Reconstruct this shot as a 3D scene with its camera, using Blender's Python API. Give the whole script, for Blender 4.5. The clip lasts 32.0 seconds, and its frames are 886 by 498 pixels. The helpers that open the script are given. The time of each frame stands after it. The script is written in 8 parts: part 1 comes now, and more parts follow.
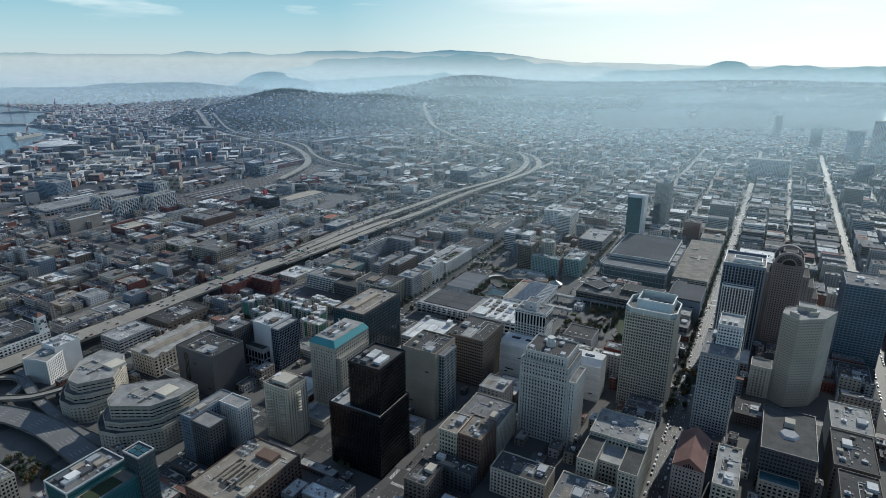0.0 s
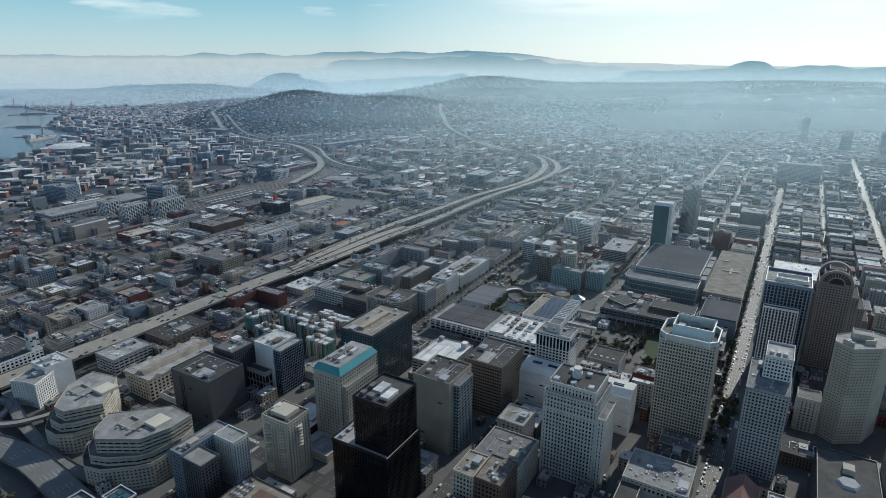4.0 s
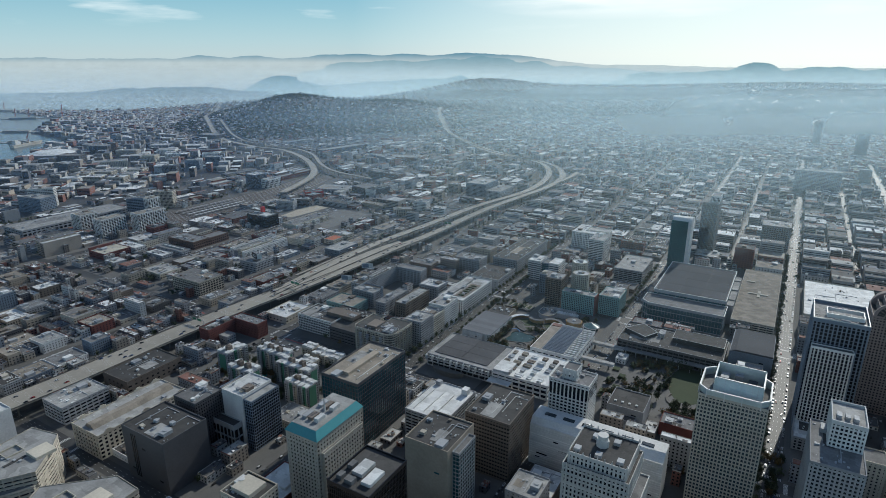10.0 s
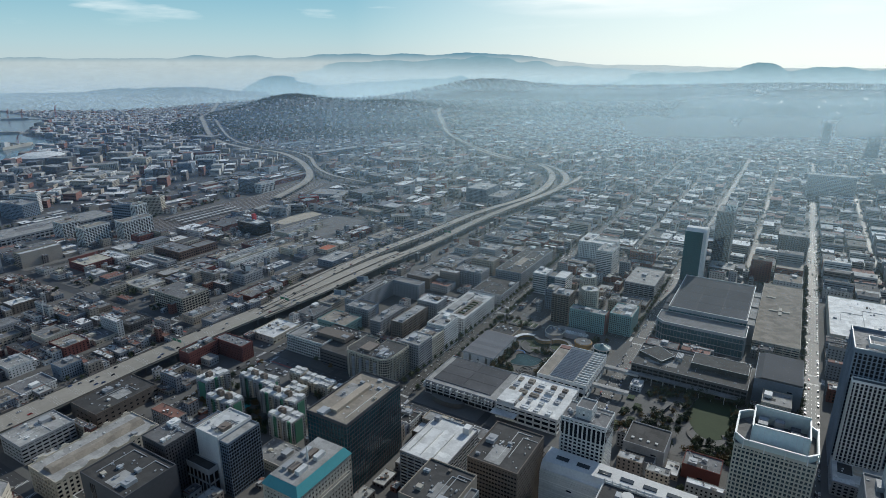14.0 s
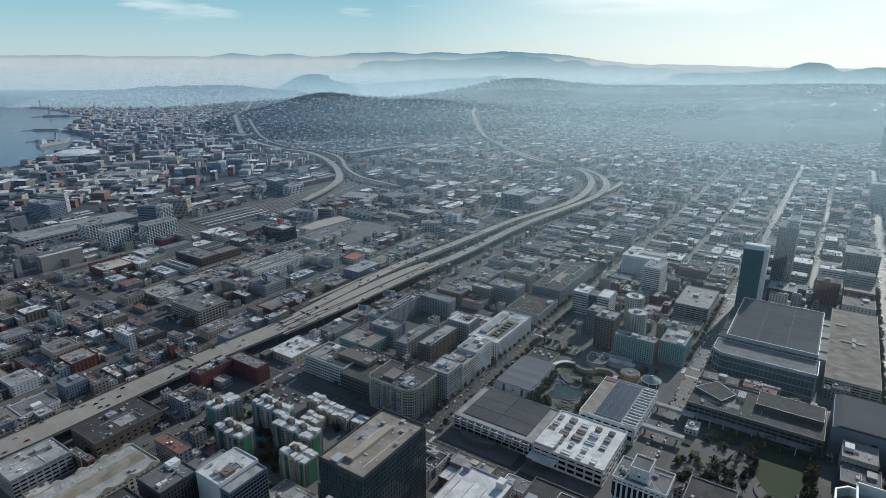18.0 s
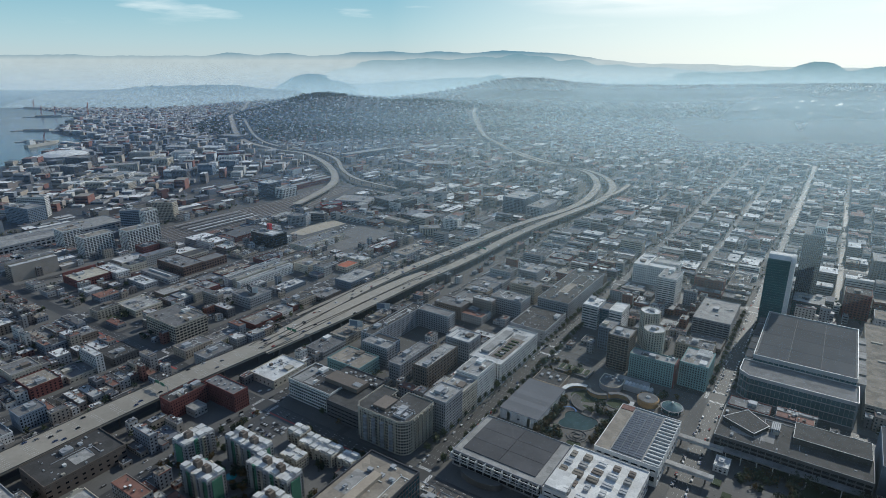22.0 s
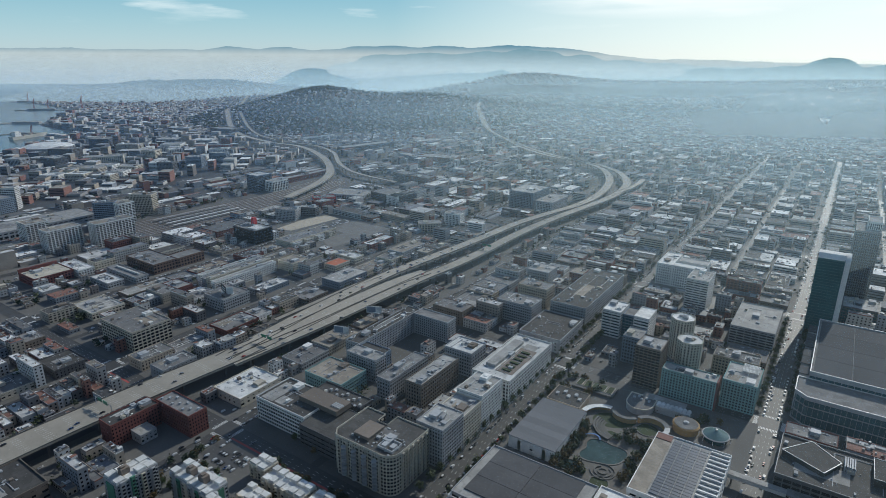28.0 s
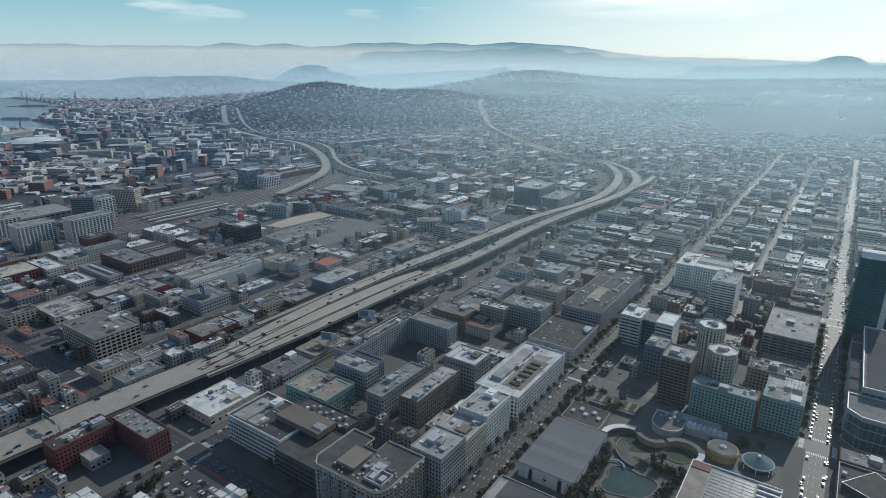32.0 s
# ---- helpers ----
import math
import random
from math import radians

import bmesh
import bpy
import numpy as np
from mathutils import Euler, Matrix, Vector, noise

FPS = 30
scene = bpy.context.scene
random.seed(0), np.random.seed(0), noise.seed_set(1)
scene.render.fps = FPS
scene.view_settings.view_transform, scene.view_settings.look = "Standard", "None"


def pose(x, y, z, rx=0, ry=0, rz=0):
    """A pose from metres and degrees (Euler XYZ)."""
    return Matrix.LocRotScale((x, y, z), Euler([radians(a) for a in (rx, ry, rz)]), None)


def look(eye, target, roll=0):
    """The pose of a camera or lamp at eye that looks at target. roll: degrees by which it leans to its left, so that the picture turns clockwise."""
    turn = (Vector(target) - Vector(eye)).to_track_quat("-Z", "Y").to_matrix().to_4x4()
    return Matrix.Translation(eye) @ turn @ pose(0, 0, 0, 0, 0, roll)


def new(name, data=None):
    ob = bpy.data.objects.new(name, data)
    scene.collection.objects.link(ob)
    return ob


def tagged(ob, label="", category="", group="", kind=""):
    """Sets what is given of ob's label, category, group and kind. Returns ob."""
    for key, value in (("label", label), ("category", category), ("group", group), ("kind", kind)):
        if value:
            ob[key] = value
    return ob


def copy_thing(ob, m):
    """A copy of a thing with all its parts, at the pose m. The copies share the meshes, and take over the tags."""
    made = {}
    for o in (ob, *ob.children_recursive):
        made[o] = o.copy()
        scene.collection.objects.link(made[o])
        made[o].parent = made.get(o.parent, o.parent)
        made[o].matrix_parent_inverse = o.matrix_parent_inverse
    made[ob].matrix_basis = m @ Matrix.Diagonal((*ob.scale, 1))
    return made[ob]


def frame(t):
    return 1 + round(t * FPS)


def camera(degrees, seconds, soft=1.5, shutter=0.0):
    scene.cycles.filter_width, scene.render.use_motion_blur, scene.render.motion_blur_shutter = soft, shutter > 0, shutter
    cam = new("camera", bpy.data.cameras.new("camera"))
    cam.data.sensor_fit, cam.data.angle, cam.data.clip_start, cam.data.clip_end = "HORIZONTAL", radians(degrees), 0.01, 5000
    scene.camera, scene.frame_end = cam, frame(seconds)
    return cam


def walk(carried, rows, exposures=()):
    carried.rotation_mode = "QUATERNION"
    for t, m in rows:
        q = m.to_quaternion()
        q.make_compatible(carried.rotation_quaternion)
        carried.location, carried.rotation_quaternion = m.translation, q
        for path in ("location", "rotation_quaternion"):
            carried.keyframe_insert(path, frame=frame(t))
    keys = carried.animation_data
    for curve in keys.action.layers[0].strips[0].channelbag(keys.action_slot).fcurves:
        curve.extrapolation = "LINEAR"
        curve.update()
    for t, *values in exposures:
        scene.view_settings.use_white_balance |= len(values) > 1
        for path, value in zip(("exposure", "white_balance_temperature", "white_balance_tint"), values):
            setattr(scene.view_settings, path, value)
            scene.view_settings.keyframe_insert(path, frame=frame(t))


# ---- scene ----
ROWS = [  # seconds, x, y, z, heading left of the avenues, dip, lean
    (0.0, 238.3, -917.6, 353.5, 28.98, 18.19, 0.30), (0.2, 238.0, -916.8, 353.5, 29.15, 18.20, 0.26),
    (0.3, 237.6, -916.2, 353.5, 29.90, 18.20, 0.22), (0.4, 237.2, -915.4, 353.5, 30.32, 18.20, 0.2),
    (0.5, 236.7, -914.6, 353.6, 30.48, 18.21, 0.2), (1.0, 234.1, -909.2, 353.6, 30.56, 18.21, 0.2),
    (3.0, 219.4, -884.0, 353.6, 30.50, 18.17, 0.16), (6.0, 196.2, -842.9, 353.3, 30.55, 18.06, 0.05),
    (9.0, 173.9, -802.3, 352.9, 30.53, 17.96, 0.0), (11.0, 158.9, -775.4, 353.0, 30.50, 17.94, 0.0),
    (13.0, 143.6, -748.6, 353.6, 30.48, 17.97, 0.02), (14.8, 128.6, -725.5, 354.6, 30.62, 17.99, 0.03),
    (15.0, 126.4, -722.5, 354.8, 32.60, 18.01, 0.03), (15.2, 124.5, -719.6, 354.9, 34.00, 18.03, 0.06),
    (15.5, 121.3, -715.2, 355.0, 33.93, 18.05, 0.10), (19.0, 91.3, -664.4, 353.0, 33.64, 18.08, 0.16),
    (21.0, 73.2, -635.2, 348.7, 33.69, 18.04, 0.12), (23.0, 55.8, -608.8, 340.3, 33.70, 18.03, 0.17),
    (25.0, 39.6, -581.0, 328.1, 33.80, 18.00, 0.22), (28.0, 15.1, -540.2, 308.8, 34.02, 18.02, 0.36),
    (30.0, -2.6, -513.0, 296.6, 34.07, 17.98, 0.45), (32.0, -20.3, -486.1, 284.4, 34.11, 17.94, 0.53)]
cam = camera(73.05, 32.0, soft=0.55)
walk(cam, [(t, pose(x, y, z, 90 - dip, 0, head) @ pose(0, 0, 0, 0, 0, lean)) for t, x, y, z, head, dip, lean in ROWS],
     [(0.0, -0.03, 6120, 5.0), (8.0, -0.07, 6120, 5.0), (14.0, -0.11, 6130, 5.3), (32.0, -0.1, 6150, 5.6)])

# ---- sky and sun: low winter sun down the avenues ----
SUN_UP, SUN_SIDE = radians(32), radians(7)
world = bpy.data.worlds.new("sky")
scene.world = world
world.use_nodes = True
wt = world.node_tree
sky = wt.nodes.new("ShaderNodeTexSky")
sky.sky_type, sky.sun_disc = "NISHITA", False
sky.sun_elevation, sky.sun_rotation = SUN_UP, SUN_SIDE
sky.air_density, sky.dust_density, sky.ozone_density, sky.altitude = 1.0, 0.3, 1.6, 600
wt.nodes["Background"].inputs["Strength"].default_value = 0.108
wcoord = wt.nodes.new("ShaderNodeTexCoord")
wmap = wt.nodes.new("ShaderNodeMapping")
wmap.inputs["Scale"].default_value = (2.2, 2.2, 16)
wmap.inputs["Rotation"].default_value = (0, 0, radians(-14))
wnoise = wt.nodes.new("ShaderNodeTexNoise")
wnoise.inputs["Scale"].default_value, wnoise.inputs["Detail"].default_value = 2.2, 8
wramp = wt.nodes.new("ShaderNodeValToRGB")
wramp.color_ramp.elements[0].position, wramp.color_ramp.elements[1].position = 0.57, 0.8
wmix = wt.nodes.new("ShaderNodeMix")
wmix.data_type = "RGBA"
wt.links.new(wcoord.outputs["Generated"], wmap.inputs["Vector"])
wt.links.new(wmap.outputs["Vector"], wnoise.inputs["Vector"])
wt.links.new(wnoise.outputs["Fac"], wramp.inputs["Fac"])
wbank, wturn, wfar, wthick, wmax = wt.nodes.new("ShaderNodeMapping"), wt.nodes.new("ShaderNodeMapping"), wt.nodes.new("ShaderNodeVectorMath"), wt.nodes.new("ShaderNodeMapRange"), wt.nodes.new("ShaderNodeMath")
wturn.inputs["Rotation"].default_value = (0, 0, radians(-15.6))
wbank.inputs["Scale"].default_value, wbank.inputs["Location"].default_value = (1 / 0.2, 0, 1 / 0.028), (0, 0, -0.083 / 0.028)
wfar.operation, wmax.operation = "LENGTH", "MULTIPLY_ADD"
wthick.inputs["From Min"].default_value, wthick.inputs["From Max"].default_value = 1.15, 0.35
wrag = wt.nodes.new("ShaderNodeMapRange")
wrag.inputs["From Min"].default_value, wrag.inputs["From Max"].default_value = 0.3, 0.52
wt.links.new(wcoord.outputs["Generated"], wturn.inputs["Vector"])
wt.links.new(wturn.outputs["Vector"], wbank.inputs["Vector"])
wt.links.new(wbank.outputs["Vector"], wfar.inputs[0])
wt.links.new(wfar.outputs["Value"], wthick.inputs["Value"])
wt.links.new(wnoise.outputs["Fac"], wrag.inputs["Value"])
wt.links.new(wthick.outputs[0], wmax.inputs[0])
wt.links.new(wrag.outputs[0], wmax.inputs[1])
wcirrus, wclear, wup = wt.nodes.new("ShaderNodeMath"), wt.nodes.new("ShaderNodeMapRange"), wt.nodes.new("ShaderNodeSeparateXYZ")
wcirrus.operation = "MULTIPLY"
wclear.inputs["From Min"].default_value, wclear.inputs["From Max"].default_value = 0.03, 0.062
wt.links.new(wcoord.outputs["Generated"], wup.inputs[0])
wt.links.new(wup.outputs["Z"], wclear.inputs["Value"])
wt.links.new(wramp.outputs["Color"], wcirrus.inputs[0])
wt.links.new(wclear.outputs[0], wcirrus.inputs[1])
wt.links.new(wcirrus.outputs[0], wmax.inputs[2])
wmax.use_clamp = True
wt.links.new(wmax.outputs[0], wmix.inputs["Factor"])
wsep, wlow, whaze = wt.nodes.new("ShaderNodeSeparateXYZ"), wt.nodes.new("ShaderNodeMapRange"), wt.nodes.new("ShaderNodeMix")
whaze.data_type = "RGBA"
wlow.interpolation_type = "SMOOTHSTEP"
wlow.inputs["From Min"].default_value, wlow.inputs["From Max"].default_value = 0.06, 0.3
wlow.inputs["To Min"].default_value, wlow.inputs["To Max"].default_value = 0.9, 0.0
wband = wt.nodes.new("ShaderNodeValToRGB")
for k, (p, c) in enumerate(((0.0, (0.51, 0.62, 0.65)), (0.02, (0.45, 0.61, 0.66)), (0.045, (0.37, 0.57, 0.64)), (0.09, (0.24, 0.48, 0.59)))):
    e = wband.color_ramp.elements[k] if k < 2 else wband.color_ramp.elements.new(p)
    e.position, e.color = p, (*c, 1)
wnear, wdot, wglow, wscale = wt.nodes.new("ShaderNodeMapRange"), wt.nodes.new("ShaderNodeVectorMath"), wt.nodes.new("ShaderNodeMix"), wt.nodes.new("ShaderNodeVectorMath")
wdot.operation, wscale.operation, wglow.data_type = "DOT_PRODUCT", "SCALE", "RGBA"
wdot.inputs[1].default_value = (math.sin(SUN_SIDE), math.cos(SUN_SIDE), 0)
wnear.inputs["From Min"].default_value, wnear.inputs["From Max"].default_value = 0.7, 1.0
wnear.inputs["To Max"].default_value = 0.8
wglow.inputs["B"].default_value = (1.04, 1.06, 1.0, 1)
wscale.inputs["Scale"].default_value = 10.3
wt.links.new(wcoord.outputs["Generated"], wsep.inputs[0])
wt.links.new(wcoord.outputs["Generated"], wdot.inputs[0])
wt.links.new(wsep.outputs["Z"], wlow.inputs["Value"])
wt.links.new(wsep.outputs["Z"], wband.inputs["Fac"])
wt.links.new(wdot.outputs["Value"], wnear.inputs["Value"])
wt.links.new(wnear.outputs[0], wglow.inputs["Factor"])
wt.links.new(wband.outputs["Color"], wglow.inputs["A"])
wt.links.new(wglow.outputs["Result"], wscale.inputs[0])
wt.links.new(wlow.outputs[0], whaze.inputs["Factor"])
wt.links.new(sky.outputs["Color"], whaze.inputs["A"])
wt.links.new(wscale.outputs[0], whaze.inputs["B"])
wt.links.new(whaze.outputs["Result"], wmix.inputs["A"])
wmix.inputs["B"].default_value = (10.2, 10.4, 10.1, 1)
wt.links.new(wmix.outputs["Result"], wt.nodes["Background"].inputs["Color"])

sun = new("sun", bpy.data.lights.new("sun", "SUN"))
sun.data.energy, sun.data.angle, sun.data.color = 3.35, radians(0.6), (1.0, 0.94, 0.85)
sun.matrix_world = look((0, 0, 900), (-math.sin(SUN_SIDE) * 100, -math.cos(SUN_SIDE) * 100, 900 - 100 * math.tan(SUN_UP)))

# ---- materials ----
MATS = {}


def surface(name, colour, rough=0.8, metal=0.0, grain=0.6, blotch=0.05, vary=0.25, bump=0.15, per="object", alts=(), spec=0.5, patch=0.0):
    """A surface with fine grain, broad stains and a tone of its own for each piece."""
    if name in MATS:
        return MATS[name]
    m = bpy.data.materials.new(name)
    m.use_nodes = True
    nt = m.node_tree
    bsdf = nt.nodes["Principled BSDF"]
    bsdf.inputs["Roughness"].default_value, bsdf.inputs["Metallic"].default_value = rough, metal
    bsdf.inputs["Specular IOR Level"].default_value = spec
    geo = nt.nodes.new("ShaderNodeNewGeometry")
    fine, broad = nt.nodes.new("ShaderNodeTexNoise"), nt.nodes.new("ShaderNodeTexNoise")
    fine.inputs["Scale"].default_value, fine.inputs["Detail"].default_value = grain, 6
    broad.inputs["Scale"].default_value, broad.inputs["Detail"].default_value = blotch, 4
    for n in (fine, broad):
        nt.links.new(geo.outputs["Position"], n.inputs["Vector"])
    if per == "object":
        info = nt.nodes.new("ShaderNodeObjectInfo")
        rnd = info.outputs["Random"]
    else:
        rnd = geo.outputs["Random Per Island"]
    if alts:
        pick = nt.nodes.new("ShaderNodeValToRGB")
        pick.color_ramp.interpolation = "CONSTANT"
        cols = (colour, *alts)
        for k, c in enumerate(cols):
            e = pick.color_ramp.elements[0] if k == 0 else pick.color_ramp.elements.new(k / len(cols))
            e.position, e.color = k / len(cols), (*c, 1)
        nt.links.new(rnd, pick.inputs["Fac"])
        base = pick.outputs["Color"]
    else:
        rgb = nt.nodes.new("ShaderNodeRGB")
        rgb.outputs[0].default_value = (*colour, 1)
        base = rgb.outputs[0]

    def math_node(op, a, b):
        n = nt.nodes.new("ShaderNodeMath")
        n.operation = op
        for k, v in enumerate((a, b)):
            if isinstance(v, (int, float)):
                n.inputs[k].default_value = v
            else:
                nt.links.new(v, n.inputs[k])
        return n.outputs[0]
    tone = math_node("ADD", math_node("MULTIPLY", fine.outputs["Fac"], vary * 1.6), math_node("MULTIPLY", broad.outputs["Fac"], vary * 2.4))
    tone = math_node("ADD", tone, 1.0 - 2.0 * vary)
    if per == "object" or not alts:
        tone = math_node("MULTIPLY", tone, math_node("ADD", math_node("MULTIPLY", rnd, 0.3), 0.85))
    if patch:   # laid in sheets and mended: squarish fields of slightly different age
        cells = nt.nodes.new("ShaderNodeTexVoronoi")
        cells.distance = "CHEBYCHEV"
        cells.inputs["Scale"].default_value = patch
        split = nt.nodes.new("ShaderNodeSeparateColor")
        nt.links.new(geo.outputs["Position"], cells.inputs["Vector"])
        nt.links.new(cells.outputs["Color"], split.inputs[0])
        tone = math_node("MULTIPLY", tone, math_node("ADD", math_node("MULTIPLY", split.outputs[0], 0.34), 0.83))
    mul = nt.nodes.new("ShaderNodeVectorMath")
    mul.operation = "SCALE"
    nt.links.new(base, mul.inputs[0])
    nt.links.new(tone, mul.inputs["Scale"])
    nt.links.new(mul.outputs[0], bsdf.inputs["Base Color"])
    if bump:
        bn = nt.nodes.new("ShaderNodeBump")
        bn.inputs["Strength"].default_value, bn.inputs["Distance"].default_value = bump, 0.1
        nt.links.new(fine.outputs["Fac"], bn.inputs["Height"])
        nt.links.new(bn.outputs[0], bsdf.inputs["Normal"])
    MATS[name] = m
    return m


ASPHALT = surface("asphalt", (0.068, 0.065, 0.06), 0.5, grain=0.4, blotch=0.02, vary=0.3)
GROUND = surface("city_ground", (0.052, 0.051, 0.049), 0.62, grain=0.1, blotch=0.008, vary=0.35)
CONCRETE = surface("concrete_paving", (0.11, 0.107, 0.1), 0.85, grain=0.5, blotch=0.04, vary=0.25)
DECK = surface("freeway_concrete", (0.33, 0.3, 0.25), 0.8, grain=0.25, blotch=0.03, vary=0.22)
PAINT = surface("road_paint", (0.62, 0.62, 0.6), 0.6, vary=0.2, bump=0)
WALLS = {
    "white": surface("white_stucco", (0.66, 0.65, 0.62), 0.8), "cream": surface("cream_stucco", (0.52, 0.47, 0.38), 0.85),
    "beige": surface("beige_stone", (0.44, 0.40, 0.33), 0.85), "grey": surface("grey_concrete", (0.33, 0.335, 0.34), 0.85),
    "dark": surface("dark_cladding", (0.085, 0.085, 0.09), 0.6), "brick": surface("red_brick", (0.15, 0.05, 0.042), 0.9, vary=0.3),
    "tan": surface("tan_stucco", (0.38, 0.32, 0.25), 0.85), "brown": surface("brown_panels", (0.17, 0.14, 0.115), 0.8),
    "blue": surface("blue_grey_panels", (0.17, 0.21, 0.26), 0.7), "terra": surface("white_terracotta", (0.54, 0.52, 0.48), 0.7),
    "tealglass": surface("teal_spandrel_glass", (0.06, 0.165, 0.175), 0.4, bump=0, spec=0.35),
    "oldbrick": surface("old_brown_brick", (0.16, 0.1, 0.075), 0.9, vary=0.3),
    "pink": surface("pinkish_stone", (0.32, 0.26, 0.235), 0.85), "green": surface("green_stucco", (0.07, 0.2, 0.13), 0.85),
    "teal": surface("teal_stucco", (0.2, 0.33, 0.32), 0.85), "black": surface("black_granite", (0.012, 0.012, 0.014), 0.3),
}
ROOFS = {
    "light": surface("light_roofing", (0.29, 0.285, 0.27), 0.85, blotch=0.09, vary=0.35, bump=0.3, patch=0.14),
    "white": surface("white_membrane", (0.56, 0.56, 0.54), 0.7, blotch=0.09, vary=0.25, bump=0.2, patch=0.14),
    "grey": surface("grey_roofing", (0.165, 0.163, 0.16), 0.9, blotch=0.09, vary=0.4, bump=0.3, patch=0.14),
    "dark": surface("tar_roofing", (0.06, 0.058, 0.055), 0.9, blotch=0.09, vary=0.4, bump=0.3, patch=0.14),
    "tan": surface("tan_gravel_roofing", (0.25, 0.22, 0.18), 0.95, blotch=0.09, vary=0.35, bump=0.3, patch=0.14),
    "red": surface("red_roofing", (0.2, 0.1, 0.08), 0.85, blotch=0.09, vary=0.3, bump=0.3),
    "tealmetal": surface("teal_standing_seam", (0.06, 0.27, 0.29), 0.45, vary=0.15, bump=0.05),
}
GLASS = {
    "teal": surface("teal_window_glass", (0.03, 0.105, 0.115), 0.3, vary=0.3, grain=0.25, bump=0, spec=0.3),
    "dark": surface("dark_window_glass", (0.014, 0.016, 0.02), 0.2, vary=0.4, grain=0.25, bump=0, spec=0.35),
    "black": surface("black_curtain_glass", (0.006, 0.007, 0.009), 0.06, vary=0.3, grain=0.2, bump=0, spec=0.6),
    "blue": surface("blue_green_glass", (0.03, 0.085, 0.1), 0.1, vary=0.3, grain=0.25, bump=0, spec=0.7),
    "grey": surface("grey_glass", (0.045, 0.055, 0.062), 0.18, vary=0.35, grain=0.25, bump=0, spec=0.45),
}
METAL = surface("galvanised_plant", (0.36, 0.37, 0.38), 0.7, metal=0.1, vary=0.25)
LEAF = surface("tree_leaves", (0.065, 0.08, 0.034), 0.8, vary=0.4, per="island")
BARK = surface("bark", (0.07, 0.055, 0.04), 0.9)
GRASS = surface("grass", (0.034, 0.05, 0.02), 0.9, grain=0.5)

# ---- mesh helpers ----
QUADS = ((0, 3, 2, 1), (4, 5, 6, 7), (0, 1, 5, 4), (1, 2, 6, 5), (2, 3, 7, 6), (3, 0, 4, 7))


class Boxes:
    """Gathers boxes, prisms and quads into one mesh."""

    def __init__(self):
        self.v, self.f = [], []

    def box(self, x0, x1, y0, y1, z0, z1):
        n = len(self.v)
        self.v += [(x0, y0, z0), (x1, y0, z0), (x1, y1, z0), (x0, y1, z0), (x0, y0, z1), (x1, y0, z1), (x1, y1, z1), (x0, y1, z1)]
        self.f += [tuple(n + i for i in q) for q in QUADS]
        return self

    def prism(self, ring, z0, z1, top=None):
        """A closed prism over a counter-clockwise ring; top: another ring for its upper end."""
        n, k = len(self.v), len(ring)
        self.v += [(x, y, z0) for x, y in ring] + [(x, y, z1) for x, y in (top or ring)]
        self.f += [tuple(n + i for i in reversed(range(k))), tuple(n + k + i for i in range(k))]
        self.f += [(n + i, n + (i + 1) % k, n + k + (i + 1) % k, n + k + i) for i in range(k)]
        return self

    def ring(self, x0, x1, y0, y1, z0, z1, w):
        """Four walls of width w inside a rectangle."""
        self.box(x0, x1, y0, y0 + w, z0, z1).box(x0, x1, y1 - w, y1, z0, z1)
        return self.box(x0, x0 + w, y0 + w, y1 - w, z0, z1).box(x1 - w, x1, y0 + w, y1 - w, z0, z1)

    def hoop(self, ring, inner, z0, z1):
        """A closed rim between two rings of equal length."""
        n, k = len(self.v), len(ring)
        self.v += [(x, y, z) for r, z in ((ring, z0), (ring, z1), (inner, z1), (inner, z0)) for x, y in r]
        for i in range(k):
            j = (i + 1) % k
            self.f += [(n + a * k + i, n + a * k + j, n + (a + 1) % 4 * k + j, n + (a + 1) % 4 * k + i) for a in range(4)]
        return self

    def mesh(self, name):
        m = bpy.data.meshes.new(name)
        m.from_pydata(self.v, [], self.f)
        return m


def part(name, shape, material, parent=None, label="", at=(0, 0, 0)):
    """Links a shape (or a mesh that is shared) as one object under a thing or a part."""
    data = shape.mesh(name) if isinstance(shape, Boxes) else shape
    if not data.materials:
        data.materials.append(material)
    ob = new(name, data)
    ob.parent, ob.location = parent, at
    if label:
        ob["label"] = label
    return ob


def thing(name, label, category, at, group="", kind=""):
    root = new(name)
    root.location = at
    root.empty_display_size = 1
    return tagged(root, label, category, group, kind)


TAKEN = []  # plots that the named buildings stand on


def circle(n, r, cx=0, cy=0, turn=0.0):
    return [(cx + r * math.cos(turn + 2 * math.pi * k / n), cy + r * math.sin(turn + 2 * math.pi * k / n)) for k in range(n)]


